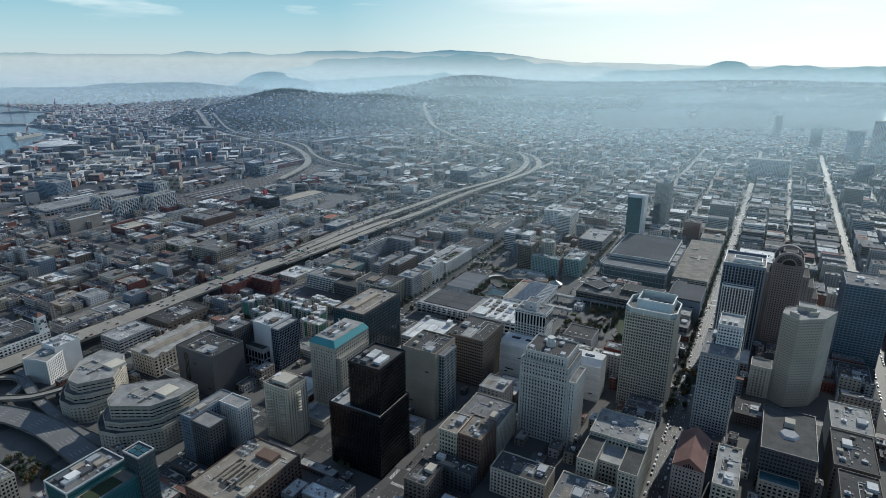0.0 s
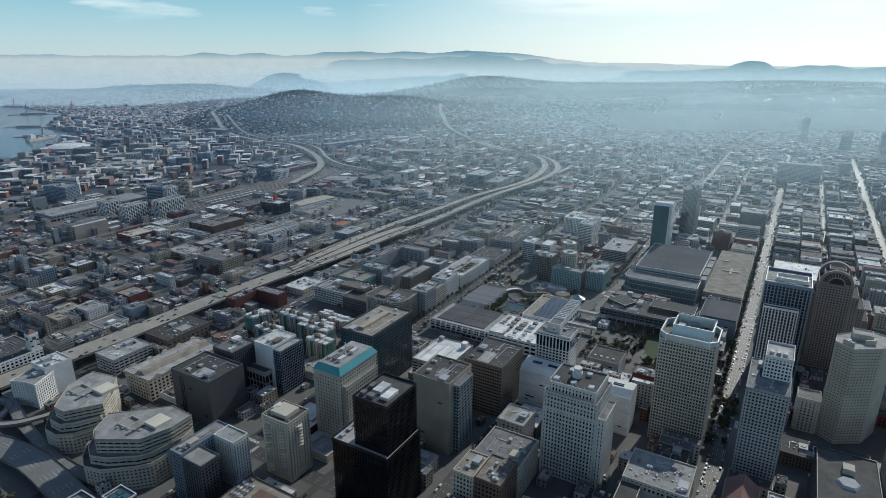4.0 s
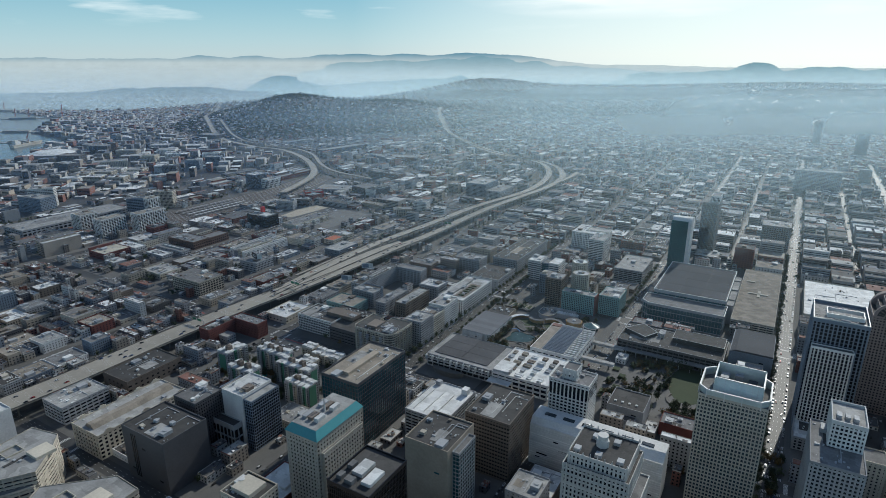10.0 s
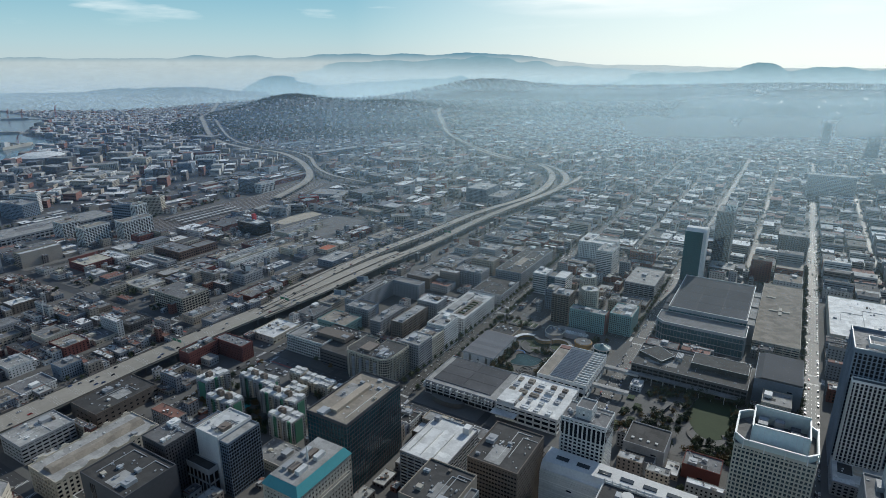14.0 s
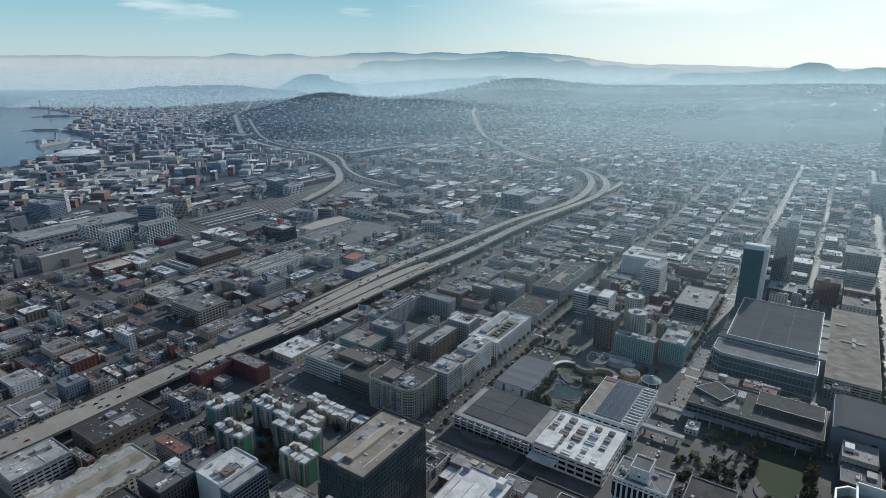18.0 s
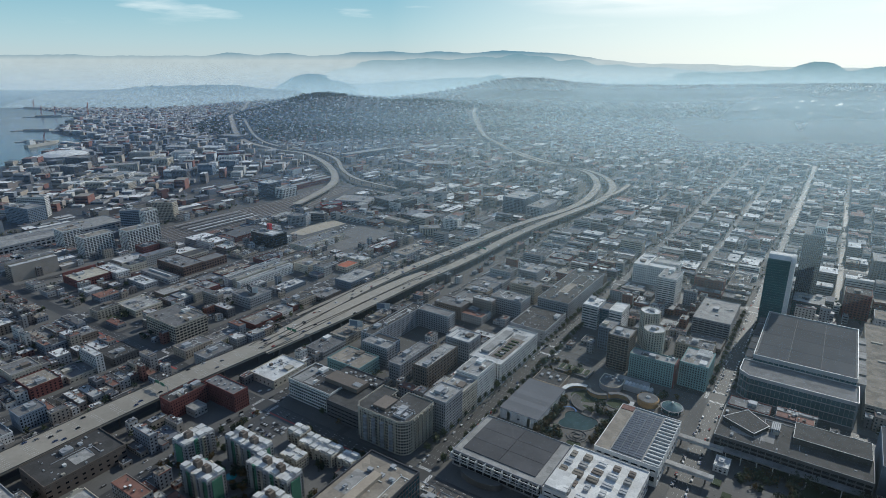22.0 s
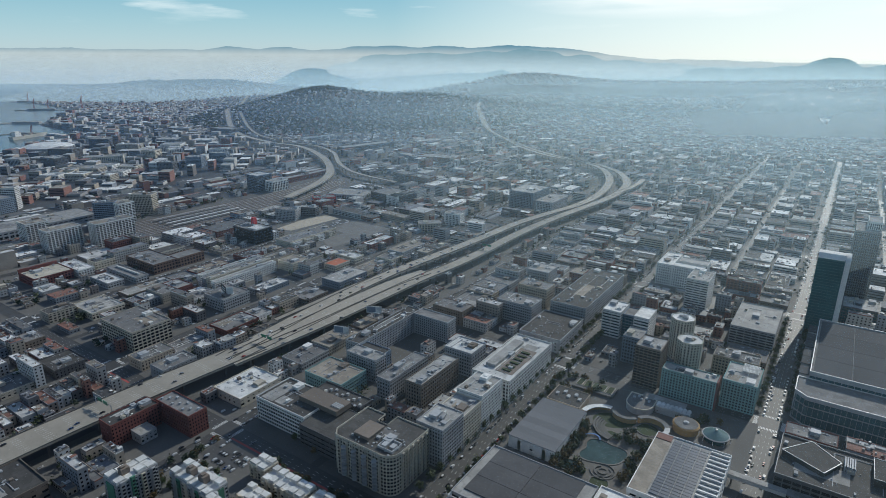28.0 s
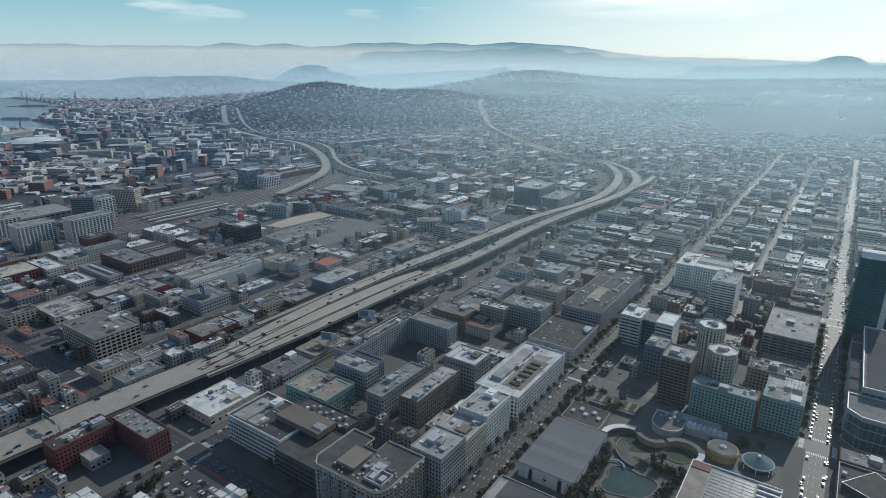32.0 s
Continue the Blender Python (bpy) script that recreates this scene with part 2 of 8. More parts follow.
def roof_plant(root, w, d, z, rng, n=3, big=False):
    """Machines, stair heads, ducts, skylights and pipes on a flat roof."""
    for k in range(n):
        a, b = rng.uniform(0.9, 2.4), rng.uniform(0.9, 2.0)
        if k == 0:
            a, b = min(3.5, 0.14 * w + 0.6), min(4.5, 0.14 * d + 0.6)
        h = rng.uniform(1.2, 2.4) if k else rng.uniform(2.2, 3.4)
        x, y = rng.uniform(-0.5, 0.5) * max(1, w - 2 * a - 3), rng.uniform(-0.5, 0.5) * max(1, d - 2 * b - 3)
        q = Boxes().box(x - a, x + a, y - b, y + b, z, z + h).box(x - a - 0.12, x + a + 0.12, y - b - 0.12, y + b + 0.12, z + h, z + h + 0.18)
        if rng.random() < 0.5:
            q.prism(circle(8, 0.6 * min(a, b), x, y), z + h + 0.18, z + h + 0.7)
        part("roof_unit", q, METAL if rng.random() < 0.5 else WALLS[rng.choice(("grey", "white", "beige", "brown"))], root)
    q = Boxes()
    for k in range(min(26, 5 + int(w * d / 90))):
        x, y, e = rng.uniform(-0.44, 0.44) * w, rng.uniform(-0.44, 0.44) * d, rng.uniform(0.2, 0.75)
        g = e * rng.choice((1, 1, 2.2))
        if abs(x) + g < w / 2 - 0.8 and abs(y) + g < d / 2 - 0.8:
            if k % 2:
                q.box(x - e, x + e, y - g, y + g, z, z + rng.uniform(0.3, 1.1))
            else:
                q.box(x - g, x + g, y - e, y + e, z, z + rng.uniform(0.3, 1.1))
    for k in range(1 + int(w * d > 700)):
        x, y0, y1 = rng.uniform(-0.35, 0.35) * w, rng.uniform(-0.42, 0) * d, rng.uniform(0.05, 0.42) * d
        q.box(x - 0.25, x + 0.25, y0, y1, z + 0.1, z + 0.55)
        q.box(x - 0.25, min(x + 0.3 * w, w / 2 - 1), y1, y1 + 0.5, z + 0.1, z + 0.55)
    part("roof_vents", q, rng.choice((METAL, METAL, ROOFS["white"], WALLS["grey"])), root)["kind"] = "stuff"
    if w * d > 500 and rng.random() < 0.75:
        x0, y0 = rng.uniform(-0.45, 0.0) * w, rng.uniform(-0.45, 0.0) * d
        x1, y1 = x0 + rng.uniform(0.2, 0.42) * w, y0 + rng.uniform(0.2, 0.42) * d
        part("roof_patch", Boxes().box(x0, x1, y0, y1, z - 0.05, z + 0.05), ROOFS[rng.choice(("light", "grey", "dark", "tan"))], root)


def storeys(root, x0, x1, y0, y1, z0, z1, wall, glass, fh=3.6, bay=4.0, pier=0.4, sill=0.4, proud=0.4, joined=False, roof="grey", parapet=1.1):
    """A block of storeys in the root's frame: a glazed core behind piers and spandrels, with a roof and a parapet.
    pier, sill: how much of a bay and of a storey is solid."""
    w, d, h = x1 - x0, y1 - y0, z1 - z0
    if pier > 0.8:   # blank walls with a few slots
        q = Boxes().ring(x0, x1, y0, y1, z0, z1 + parapet, 0.6)
        part("wall", q, WALLS[wall], root)
        part("roof", Boxes().box(x0 + 0.6, x1 - 0.6, y0 + 0.6, y1 - 0.6, z1 - 0.4, z1), ROOFS[roof], root)
        for k in range(max(1, int(w / 16))):
            c = x0 + w * (k + 0.5) / max(1, int(w / 16))
            part("window_slot", Boxes().box(c - 2.2, c + 2.2, y0 - 0.12, y0 + 0.2, z0 + h * (0.2 + 0.5 * (k % 2)), z0 + h * (0.2 + 0.5 * (k % 2)) + 1.4), GLASS[glass], root)
        return
    core = Boxes().box(x0 + proud, x1 - proud, y0 + proud, y1 - proud, z0, z1 - 0.3)
    part("glazing", core, GLASS[glass], root)
    floors = max(1, round(h / fh))
    fh = h / floors
    nx, ny = max(2, round(w / bay)), max(2, round(d / bay))
    px, py = w / nx * pier, d / ny * pier
    if joined:
        q = Boxes()
        for k in range(floors):
            lo = z0 + k * fh
            q.ring(x0, x1, y0, y1, lo - (0.0 if k else 0), lo + fh * sill, proud + 0.15)
        for i in range(nx + 1):
            c = min(max(x0 + i * w / nx, x0 + px / 2), x1 - px / 2)
            for y in (y0 + 0.02, y1 - proud - 0.1):
                q.box(c - px / 2, c + px / 2, y, y + proud + 0.08, z0, z1 - 0.2)
        for i in range(1, ny):
            c = y0 + i * d / ny
            for x in (x0 + 0.02, x1 - proud - 0.1):
                q.box(x, x + proud + 0.08, c - py / 2, c + py / 2, z0, z1 - 0.2)
        q.ring(x0 - 0.03, x1 + 0.03, y0 - 0.03, y1 + 0.03, z1 - fh * 0.3, z1 + parapet, 0.5)
        part("wall", q, WALLS[wall], root)
    else:
        band = Boxes().ring(x0, x1, y0, y1, 0, fh * sill, proud + 0.15).mesh("spandrel")
        for k in range(floors):
            part("spandrel", band, WALLS[wall], root, at=(0, 0, z0 + k * fh))
        top = Boxes().ring(x0 - 0.05, x1 + 0.05, y0 - 0.05, y1 + 0.05, z1 - fh * 0.3, z1 + parapet, 0.6)
        part("parapet", top, WALLS[wall], root)
        rows = [Boxes() for _ in range(4)]
        for i in range(nx + 1):
            c = min(max(x0 + i * w / nx, x0 + px / 2), x1 - px / 2)
            rows[0].box(c - px / 2, c + px / 2, y0 - 0.03, y0 + proud + 0.05, z0, z1 - 0.2)
            rows[1].box(c - px / 2, c + px / 2, y1 - proud - 0.05, y1 + 0.03, z0, z1 - 0.2)
        for i in range(1, ny):
            c = y0 + i * d / ny
            rows[2].box(x0 - 0.03, x0 + proud + 0.05, c - py / 2, c + py / 2, z0, z1 - 0.2)
            rows[3].box(x1 - proud - 0.05, x1 + 0.03, c - py / 2, c + py / 2, z0, z1 - 0.2)
        for q in rows:
            part("facade_lattice", q, WALLS[wall], root)["kind"] = "stuff"
    part("roof", Boxes().box(x0 + 0.5, x1 - 0.5, y0 + 0.5, y1 - 0.5, z1 - 0.35, z1 + 0.1), ROOFS[roof], root)


def tower(name, label, x0, x1, y0, y1, h, wall="grey", glass="dark", plant=3, seed=1, z0=0.15, category="building", group="", **kw):
    """A free-standing block on the grid; returns its root and half sizes for additions."""
    TAKEN.append((x0, x1, y0, y1))
    cx, cy = (x0 + x1) / 2, (y0 + y1) / 2
    root = thing(name, label, category, (cx, cy, z0), group)
    a, b = (x1 - x0) / 2, (y1 - y0) / 2
    if y0 > 20 or x0 < -440:
        kw.setdefault("joined", True)
    storeys(root, -a, a, -b, b, 0, h - z0, wall, glass, **kw)
    if plant:
        roof_plant(root, 2 * a, 2 * b, h - z0 + 0.1, random.Random(seed), plant)
    return root


def inset(ring, k):
    cx, cy = sum(p[0] for p in ring) / len(ring), sum(p[1] for p in ring) / len(ring)
    return [(cx + (x - cx) * k, cy + (y - cy) * k) for x, y in ring]


def poly_storeys(root, ring, z0, z1, wall, glass, fh=3.6, bay=4.0, pier=0.4, sill=0.45, roof="grey", parapet=1.0):
    """Storeys over any counter-clockwise plan: glazed core, a slab edge for each storey, piers and a rimmed roof."""
    part("glazing", Boxes().prism(inset(ring, 0.975), z0, z1 - 0.2), GLASS[glass], root)
    n = max(1, round((z1 - z0) / fh))
    fh = (z1 - z0) / n
    band = Boxes().prism(ring, 0, fh * sill).mesh("spandrel")
    for k in range(n):
        part("spandrel", band, WALLS[wall], root, at=(0, 0, z0 + k * fh))
    reach = max(math.hypot(x, y) for x, y in ring)
    rim = Boxes().hoop(ring, inset(ring, 1 - 0.6 / reach), z1 - fh * 0.3, z1 + parapet)
    for (xa, ya), (xb, yb) in zip(ring, ring[1:] + ring[:1]):
        e = Vector((xb - xa, yb - ya))
        L = e.length
        e.normalize()
        nrm = Vector((-e.y, e.x))
        k = max(1, round(L / bay))
        w = L / k * pier / 2
        q = Boxes()
        for i in range(k):
            c = Vector((xa, ya)) + e * (L * (i + 0.5) / k)
            o = -nrm * 0.05
            q.prism([tuple(c - e * w + o), tuple(c + e * w + o), tuple(c + e * w + nrm * 0.6), tuple(c - e * w + nrm * 0.6)], z0, z1 - 0.2)
        part("facade_lattice", q, WALLS[wall], root)["kind"] = "stuff"
    part("parapet", rim, WALLS[wall], root)
    part("roof", Boxes().prism(inset(ring, 0.97), z1 - 0.3, z1 + 0.12), ROOFS[roof], root)


def poly_tower(name, label, ring, h, wall, glass="dark", plant=3, seed=1, category="building", **kw):
    cx, cy = sum(p[0] for p in ring) / len(ring), sum(p[1] for p in ring) / len(ring)
    xs, ys = [p[0] for p in ring], [p[1] for p in ring]
    TAKEN.append((min(xs), max(xs), min(ys), max(ys)))
    root = thing(name, label, category, (cx, cy, 0.15))
    poly_storeys(root, [(x - cx, y - cy) for x, y in ring], 0, h - 0.15, wall, glass, **kw)
    if plant:
        roof_plant(root, 0.6 * (max(xs) - min(xs)), 0.6 * (max(ys) - min(ys)), h, random.Random(seed), plant)
    return root

# ---- ground, water and hills ----
AV, ST, HALF = 192.8, 276.6, 12.5   # spacing of avenues and streets, half a roadway with pavements


def hill(x, y):
    """Height of the land: the wooded hill with its street grid, and the far ground, tilted up beyond its real rise to
    stand in for districts farther off.
    """
    def mound(cx, cy, h, rx, ry, turn=0.0):
        c, s = math.cos(turn), math.sin(turn)
        u, v = (x - cx) * c + (y - cy) * s, -(x - cx) * s + (y - cy) * c
        return h * math.exp(-(u / rx) ** 2 - (v / ry) ** 2)
    z = mound(-2340, 1770, 106, 360, 540, 0.7) + mound(-1800, 2080, 76, 360, 440, 0.6) + mound(-2050, 1560, 30, 500, 500)
    z += mound(-1640, 1900, 26, 260, 260)
    # added tilt: begins by depth along the view, stands for land farther off
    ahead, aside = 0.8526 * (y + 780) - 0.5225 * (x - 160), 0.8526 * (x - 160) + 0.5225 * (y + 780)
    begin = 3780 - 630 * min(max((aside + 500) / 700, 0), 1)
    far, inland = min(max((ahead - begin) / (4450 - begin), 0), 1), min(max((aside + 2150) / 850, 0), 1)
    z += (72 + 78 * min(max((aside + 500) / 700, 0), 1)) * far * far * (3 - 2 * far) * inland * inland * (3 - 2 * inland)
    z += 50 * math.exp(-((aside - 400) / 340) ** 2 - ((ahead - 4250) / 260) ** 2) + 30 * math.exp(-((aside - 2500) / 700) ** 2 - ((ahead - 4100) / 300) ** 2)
    return z if z > 1.5 else 0.0


def ground_sheet():
    nx, ny, x0, x1, y0, y1 = 150, 150, -7000, 5000, -2500, 9000
    v = []
    for j in range(ny + 1):
        for i in range(nx + 1):
            x, y = x0 + (x1 - x0) * i / nx, y0 + (y1 - y0) * j / ny
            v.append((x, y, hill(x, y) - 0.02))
    f = [(j * (nx + 1) + i, j * (nx + 1) + i + 1, (j + 1) * (nx + 1) + i + 1, (j + 1) * (nx + 1) + i) for j in range(ny) for i in range(nx)]
    m = bpy.data.meshes.new("ground")
    m.from_pydata(v, [], f)
    m.materials.append(GROUND)
    for p in m.polygons:
        p.use_smooth = True
    return tagged(new("ground", m), "dark asphalt city ground with low hills", "ground", kind="structure")


ground_sheet()
WATER = surface("bay_water", (0.06, 0.1, 0.115), 0.22, grain=0.05, blotch=0.004, vary=0.2, bump=0.05, spec=0.5)
SHORE = [(-2060, 60), (-2157, 167), (-2227, 261), (-2300, 355), (-2444, 468), (-2504, 615), (-2718, 658), (-2936, 670), (-3149, 792), (-3375, 981), (-3606, 1130), (-4190, 1188), (-5167, 1423), (-5600, 1640)]
bay = Boxes().prism([(-7000, -700), (-2500, -700), *SHORE, (-7000, 2000)], -0.5, 0.35)
tagged(part("water", bay, WATER), "grey-blue still bay water along the piers", "water", kind="structure")
PIER = surface("pier_concrete", (0.26, 0.25, 0.23), 0.9)
for px0, py0, wx, wy, turn in ((-2660, 500, 90, 24, 35), (-3720, 1040, 150, 34, 48), (-4360, 1240, 190, 60, 14), (-3060, 690, 130, 46, 38), (-2470, 560, 60, 22, 50)):
    pr = part("pier", Boxes().box(-wx, wx, -wy / 2, wy / 2, -0.3, 2.2).box(-wx * 0.6, wx * 0.3, -wy * 0.3, wy * 0.3, 2.2, 9), PIER)
    tagged(pr, "long concrete wharf with a shed over the bay", "pier")
    pr.matrix_world = pose(px0, py0, 0.2, 0, 0, turn)

# ---- streets and kerbs ----

def in_taken(x0, x1, y0, y1, gap=1.0):
    return any(x0 < b + gap and x1 > a - gap and y0 < d + gap and y1 > c - gap for a, b, c, d in TAKEN)


BLOCKS = []
for i in range(-7, 2):
    for j in range(-4, 6):
        BLOCKS.append((i * AV + HALF, (i + 1) * AV - HALF, j * ST + HALF, (j + 1) * ST - HALF, i, j))
for x0, x1, y0, y1, i, j in BLOCKS:
    mid = (x0 + x1) / 2
    q = Boxes()
    if y0 > 1000 or i < -5:
        q.box(x0 - 5, x1 + 5, y0 - 5, y1 + 5, -0.1, 0.15)
    else:
        q.box(x0 - 5, mid - 4, y0 - 5, y1 + 5, -0.1, 0.15).box(mid + 4, x1 + 5, y0 - 5, y1 + 5, -0.1, 0.15)
    tagged(part("pavement", q, CONCRETE), "grey concrete pavement with kerbs round a city block", "pavement", kind="structure")


def bars(name, label, boxes):
    q = Boxes()
    for b in boxes:
        q.box(*b)
    return tagged(part(name, q, PAINT), label, "road marking", kind="structure")


for i in range(-4, 2):
    x = i * AV
    dashes = [(x + o - 0.09, x + o + 0.09, y, y + 3, 0, 0.012) for o in (-3.3, 0.0, 3.3) for y in range(-700, 1000, 9) if abs((y + ST / 2) % ST - ST / 2) > 14]
    bars("lane_marking", "worn white dashed lane lines on asphalt", dashes)
for i in range(-4, 2):
    for j in range(-3, 3):
        x, y = i * AV, j * ST
        zebra = []
        for k in range(-6, 7):
            zebra += [(x + k * 1.15 - 0.3, x + k * 1.15 + 0.3, y + s * 11 - 1.7, y + s * 11 + 1.7, 0, 0.015) for s in (-1, 1)]
            zebra += [(x + s * 11 - 1.7, x + s * 11 + 1.7, y + k * 1.15 - 0.3, y + k * 1.15 + 0.3, 0, 0.016) for s in (-1, 1)]
        bars("crosswalk", "white zebra stripes at a street crossing", zebra)

# ---- elevated freeway ----


def smooth_path(points, step=18.0):
    """Points along a curve that passes through the given ones."""
    out = []
    p = [Vector((*q, 0)).to_3d() if len(q) == 2 else Vector(q) for q in points]
    for k in range(len(p) - 1):
        a, b, c, d = p[max(k - 1, 0)], p[k], p[k + 1], p[min(k + 2, len(p) - 1)]
        n = max(2, int((c - b).length / step))
        for s in range(n):
            t = s / n
            out.append(0.5 * (2 * b + (c - a) * t + (2 * a - 5 * b + 4 * c - d) * t * t + (3 * b - a - 3 * c + d) * t ** 3))
    return out + [p[-1]]


def viaduct(label, points, width, name="freeway", lanes=4, columns=True, deck=None):
    root = thing(name, label, "freeway", (*points[0][:2], 0), kind="structure")
    line = [p - Vector((*points[0][:2], 0)) for p in smooth_path(points)]
    for p in line:
        p.z = max(p.z, hill(p.x + points[0][0], p.y + points[0][1]) + 5)
    n = len(line)
    sides = []
    for k in range(n):
        t = (line[min(k + 1, n - 1)] - line[max(k - 1, 0)])
        t.z = 0
        t.normalize()
        sides.append(Vector((t.y, -t.x, 0)))

    def strip(name, o0, o1, z0, z1, material):
        q = Boxes()
        for k in range(n):
            for o, z in ((o0, z0), (o1, z0), (o1, z1), (o0, z1)):
                p = line[k] + sides[k] * o
                q.v.append((p.x, p.y, p.z + z))
        for k in range(n - 1):
            a, b = 4 * k, 4 * k + 4
            q.f += [(a + i, a + (i + 1) % 4, b + (i + 1) % 4, b + i) for i in range(4)]
        q.f += [(0, 3, 2, 1), (4 * n - 4, 4 * n - 3, 4 * n - 2, 4 * n - 1)]
        return part(name, q, material, root)
    h = width / 2
    strip("deck", -h, h, -1.6, 0, deck or DECK)
    for s in (-h, h - 0.35):
        strip("barrier", s, s + 0.35, 0, 0.95, CONCRETE)
    q = Boxes()
    for k in range(0, n - 1, 1):
        for L in range(1, lanes):
            o = -h + 2.2 + (width - 4.4) * L / lanes
            a, b = line[k] + sides[k] * o, line[k].lerp(line[k + 1], 0.35) + sides[k] * o
            s = sides[k] * 0.09
            m = len(q.v)
            q.v += [tuple(a - s + Vector((0, 0, 0.012))), tuple(a + s + Vector((0, 0, 0.012))), tuple(b + s + Vector((0, 0, 0.012))), tuple(b - s + Vector((0, 0, 0.012)))]
            q.f.append((m, m + 1, m + 2, m + 3))
    part("lane_lines", q, PAINT, root)
    if columns:
        shaft = Boxes().prism(circle(8, 1.0), 0, 1).mesh("column")
        rest = Boxes()
        for k in range(1, n - 1, 2):
            for o in (-0.33 * width, 0.33 * width):
                p = line[k] + sides[k] * o
                if -700 < p.y + points[0][1] < 420:
                    c = part("column", shaft, CONCRETE, root, at=(p.x, p.y, 0))
                    c.scale = (1, 1, p.z - 1.55)
                else:
                    rest.prism(circle(8, 1.0, p.x, p.y), -0.5, p.z - 1.55)
        if rest.v:
            part("far_columns", rest, CONCRETE, root)["kind"] = "stuff"
    TAKEN.extend((p.x + points[0][0] - h - 0.5, p.x + points[0][0] + h + 0.5, p.y + points[0][1] - 12, p.y + points[0][1] + 12) for p in line)
    return root


MAIN = [(-497, -1150, 14), (-492, -650, 14), (-485, -500, 14), (-484, -380, 14), (-479, -290, 14), (-473, -220, 14), (-468, -175, 14)]
NORTH = [(-474, -215, 13.96), (-481, -150, 13.96), (-486, -90, 13.96), (-489, -40, 13.96), (-491, 20, 13.96), (-491, 83, 13.96), (-486, 149, 14), (-479, 221, 14), (-473, 311, 14), (-467, 417, 14), (-451, 513, 14), (-432, 606, 14), (-427, 704, 14), (-441, 819, 14), (-472, 932, 14), (-527, 1039, 14), (-577, 1091, 14), (-653, 1143, 14), (-756, 1200, 14), (-877, 1285, 14), (-1010, 1410, 14), (-1230, 1640, 14), (-1464, 1945, 20), (-1600, 2180, 30)]
SOUTH = [(-460, -215, 13.96), (-455, -150, 13.96), (-451, -100, 13.96), (-449, -50, 13.96), (-447, 10, 13.96), (-444, 90, 13.96), (-437, 157, 14), (-434, 244, 14), (-434, 354, 14), (-428, 464, 14), (-415, 578, 14), (-400, 703, 14), (-401, 808, 14), (-420, 907, 14), (-473, 1016, 14), (-545, 1090, 14), (-620, 1128, 14), (-740, 1165, 14), (-860, 1250, 14), (-985, 1375, 14), (-1205, 1610, 14), (-1440, 1925, 20)]
viaduct("wide elevated concrete freeway with traffic", MAIN, 33, lanes=9)
viaduct("elevated concrete freeway carriageway curving away", NORTH, 19, lanes=5, name="freeway_north")
viaduct("elevated concrete freeway carriageway curving away", SOUTH, 19, lanes=5, name="freeway_south")
viaduct("broad paved strip where the carriageways merge", [(-467, -205, 13.92), (-467, -120, 13.92), (-467, -40, 13.92), (-465, 20, 13.92), (-461, 70, 13.92), (-453, 110, 13.92)], 22, lanes=3, name="freeway_merge")
viaduct("concrete ramp dropping from the freeway to the street", [(-497, 60, 13.9), (-503, 10, 12.5), (-510, -50, 9), (-516, -110, 6)], 9, lanes=2, name="freeway_exit")
viaduct("short concrete stub leaving the freeway bend", [(-402, 770, 13.9), (-394, 850, 13.5), (-396, 930, 12), (-408, 1005, 8)], 13, lanes=3, name="freeway_stub")
viaduct("far elevated freeway ramps round the hill foot", [(-985, 330, 9), (-1075, 548, 13), (-1267, 727, 14), (-1494, 850, 14), (-1676, 865, 14), (-1984, 966, 14), (-2357, 1215, 14), (-2800, 1560, 14), (-3300, 2100, 14)], 22, lanes=5, name="freeway_far")
viaduct("far elevated freeway carriageway round the hill foot", [(-900, 603, 8), (-1049, 622, 12), (-1180, 700, 13), (-1330, 830, 13), (-1480, 900, 13), (-1690, 915, 14), (-1960, 1020, 15), (-2340, 1270, 15)], 13, lanes=3, name="freeway_far_south")

RAMP = surface("ramp_asphalt", (0.17, 0.17, 0.165), 0.75, grain=0.3, blotch=0.03, vary=0.3)
OLDRAMP = surface("ramp_concrete", (0.3, 0.285, 0.25), 0.8, grain=0.3, blotch=0.03, vary=0.25)
viaduct("broad curving bridge approach of dark asphalt", [(-640, -790, 10), (-530, -728, 10), (-465, -703, 10), (-418, -687, 9.5), (-377, -675, 9), (-327, -671, 8.6), (-274, -676, 8), (-238, -680, 6.5), (-206, -678, 3)], 25, lanes=6, name="freeway_approach", deck=RAMP)
viaduct("narrow concrete off-ramp with dark asphalt", [(-514, -606, 11), (-480, -622, 9), (-415, -641, 7), (-372, -649, 5), (-318, -656, 2.2), (-255, -656, 1.9)], 11, lanes=3, name="freeway_offramp", deck=RAMP)
viaduct("pale concrete ramp rising to the freeway", [(-436, -672, 9.6), (-410, -655, 9.3), (-398, -640, 9), (-390, -612, 8), (-392, -560, 6)], 9, lanes=2, name="freeway_onramp", deck=OLDRAMP)
viaduct("looping ramp beside the freeway", [(-530, -690, 12), (-500, -672, 11), (-470, -640, 9), (-455, -634, 8), (-440, -640, 7), (-425, -668, 6)], 8, lanes=2, name="freeway_loop", deck=OLDRAMP)
for j in range(-2, 3):
    y = j * ST
    bars("lane_marking", "worn white dashed lane lines on a cross street", [(x, x + 3, y + o - 0.09, y + o + 0.09, 0, 0.012) for o in (-3.3, 0.0, 3.3) for x in range(-760, 380, 9) if abs((x + AV / 2) % AV - AV / 2) > 14])
BUSRED = surface("red_bus_lane", (0.3, 0.06, 0.05), 0.7, vary=0.3)
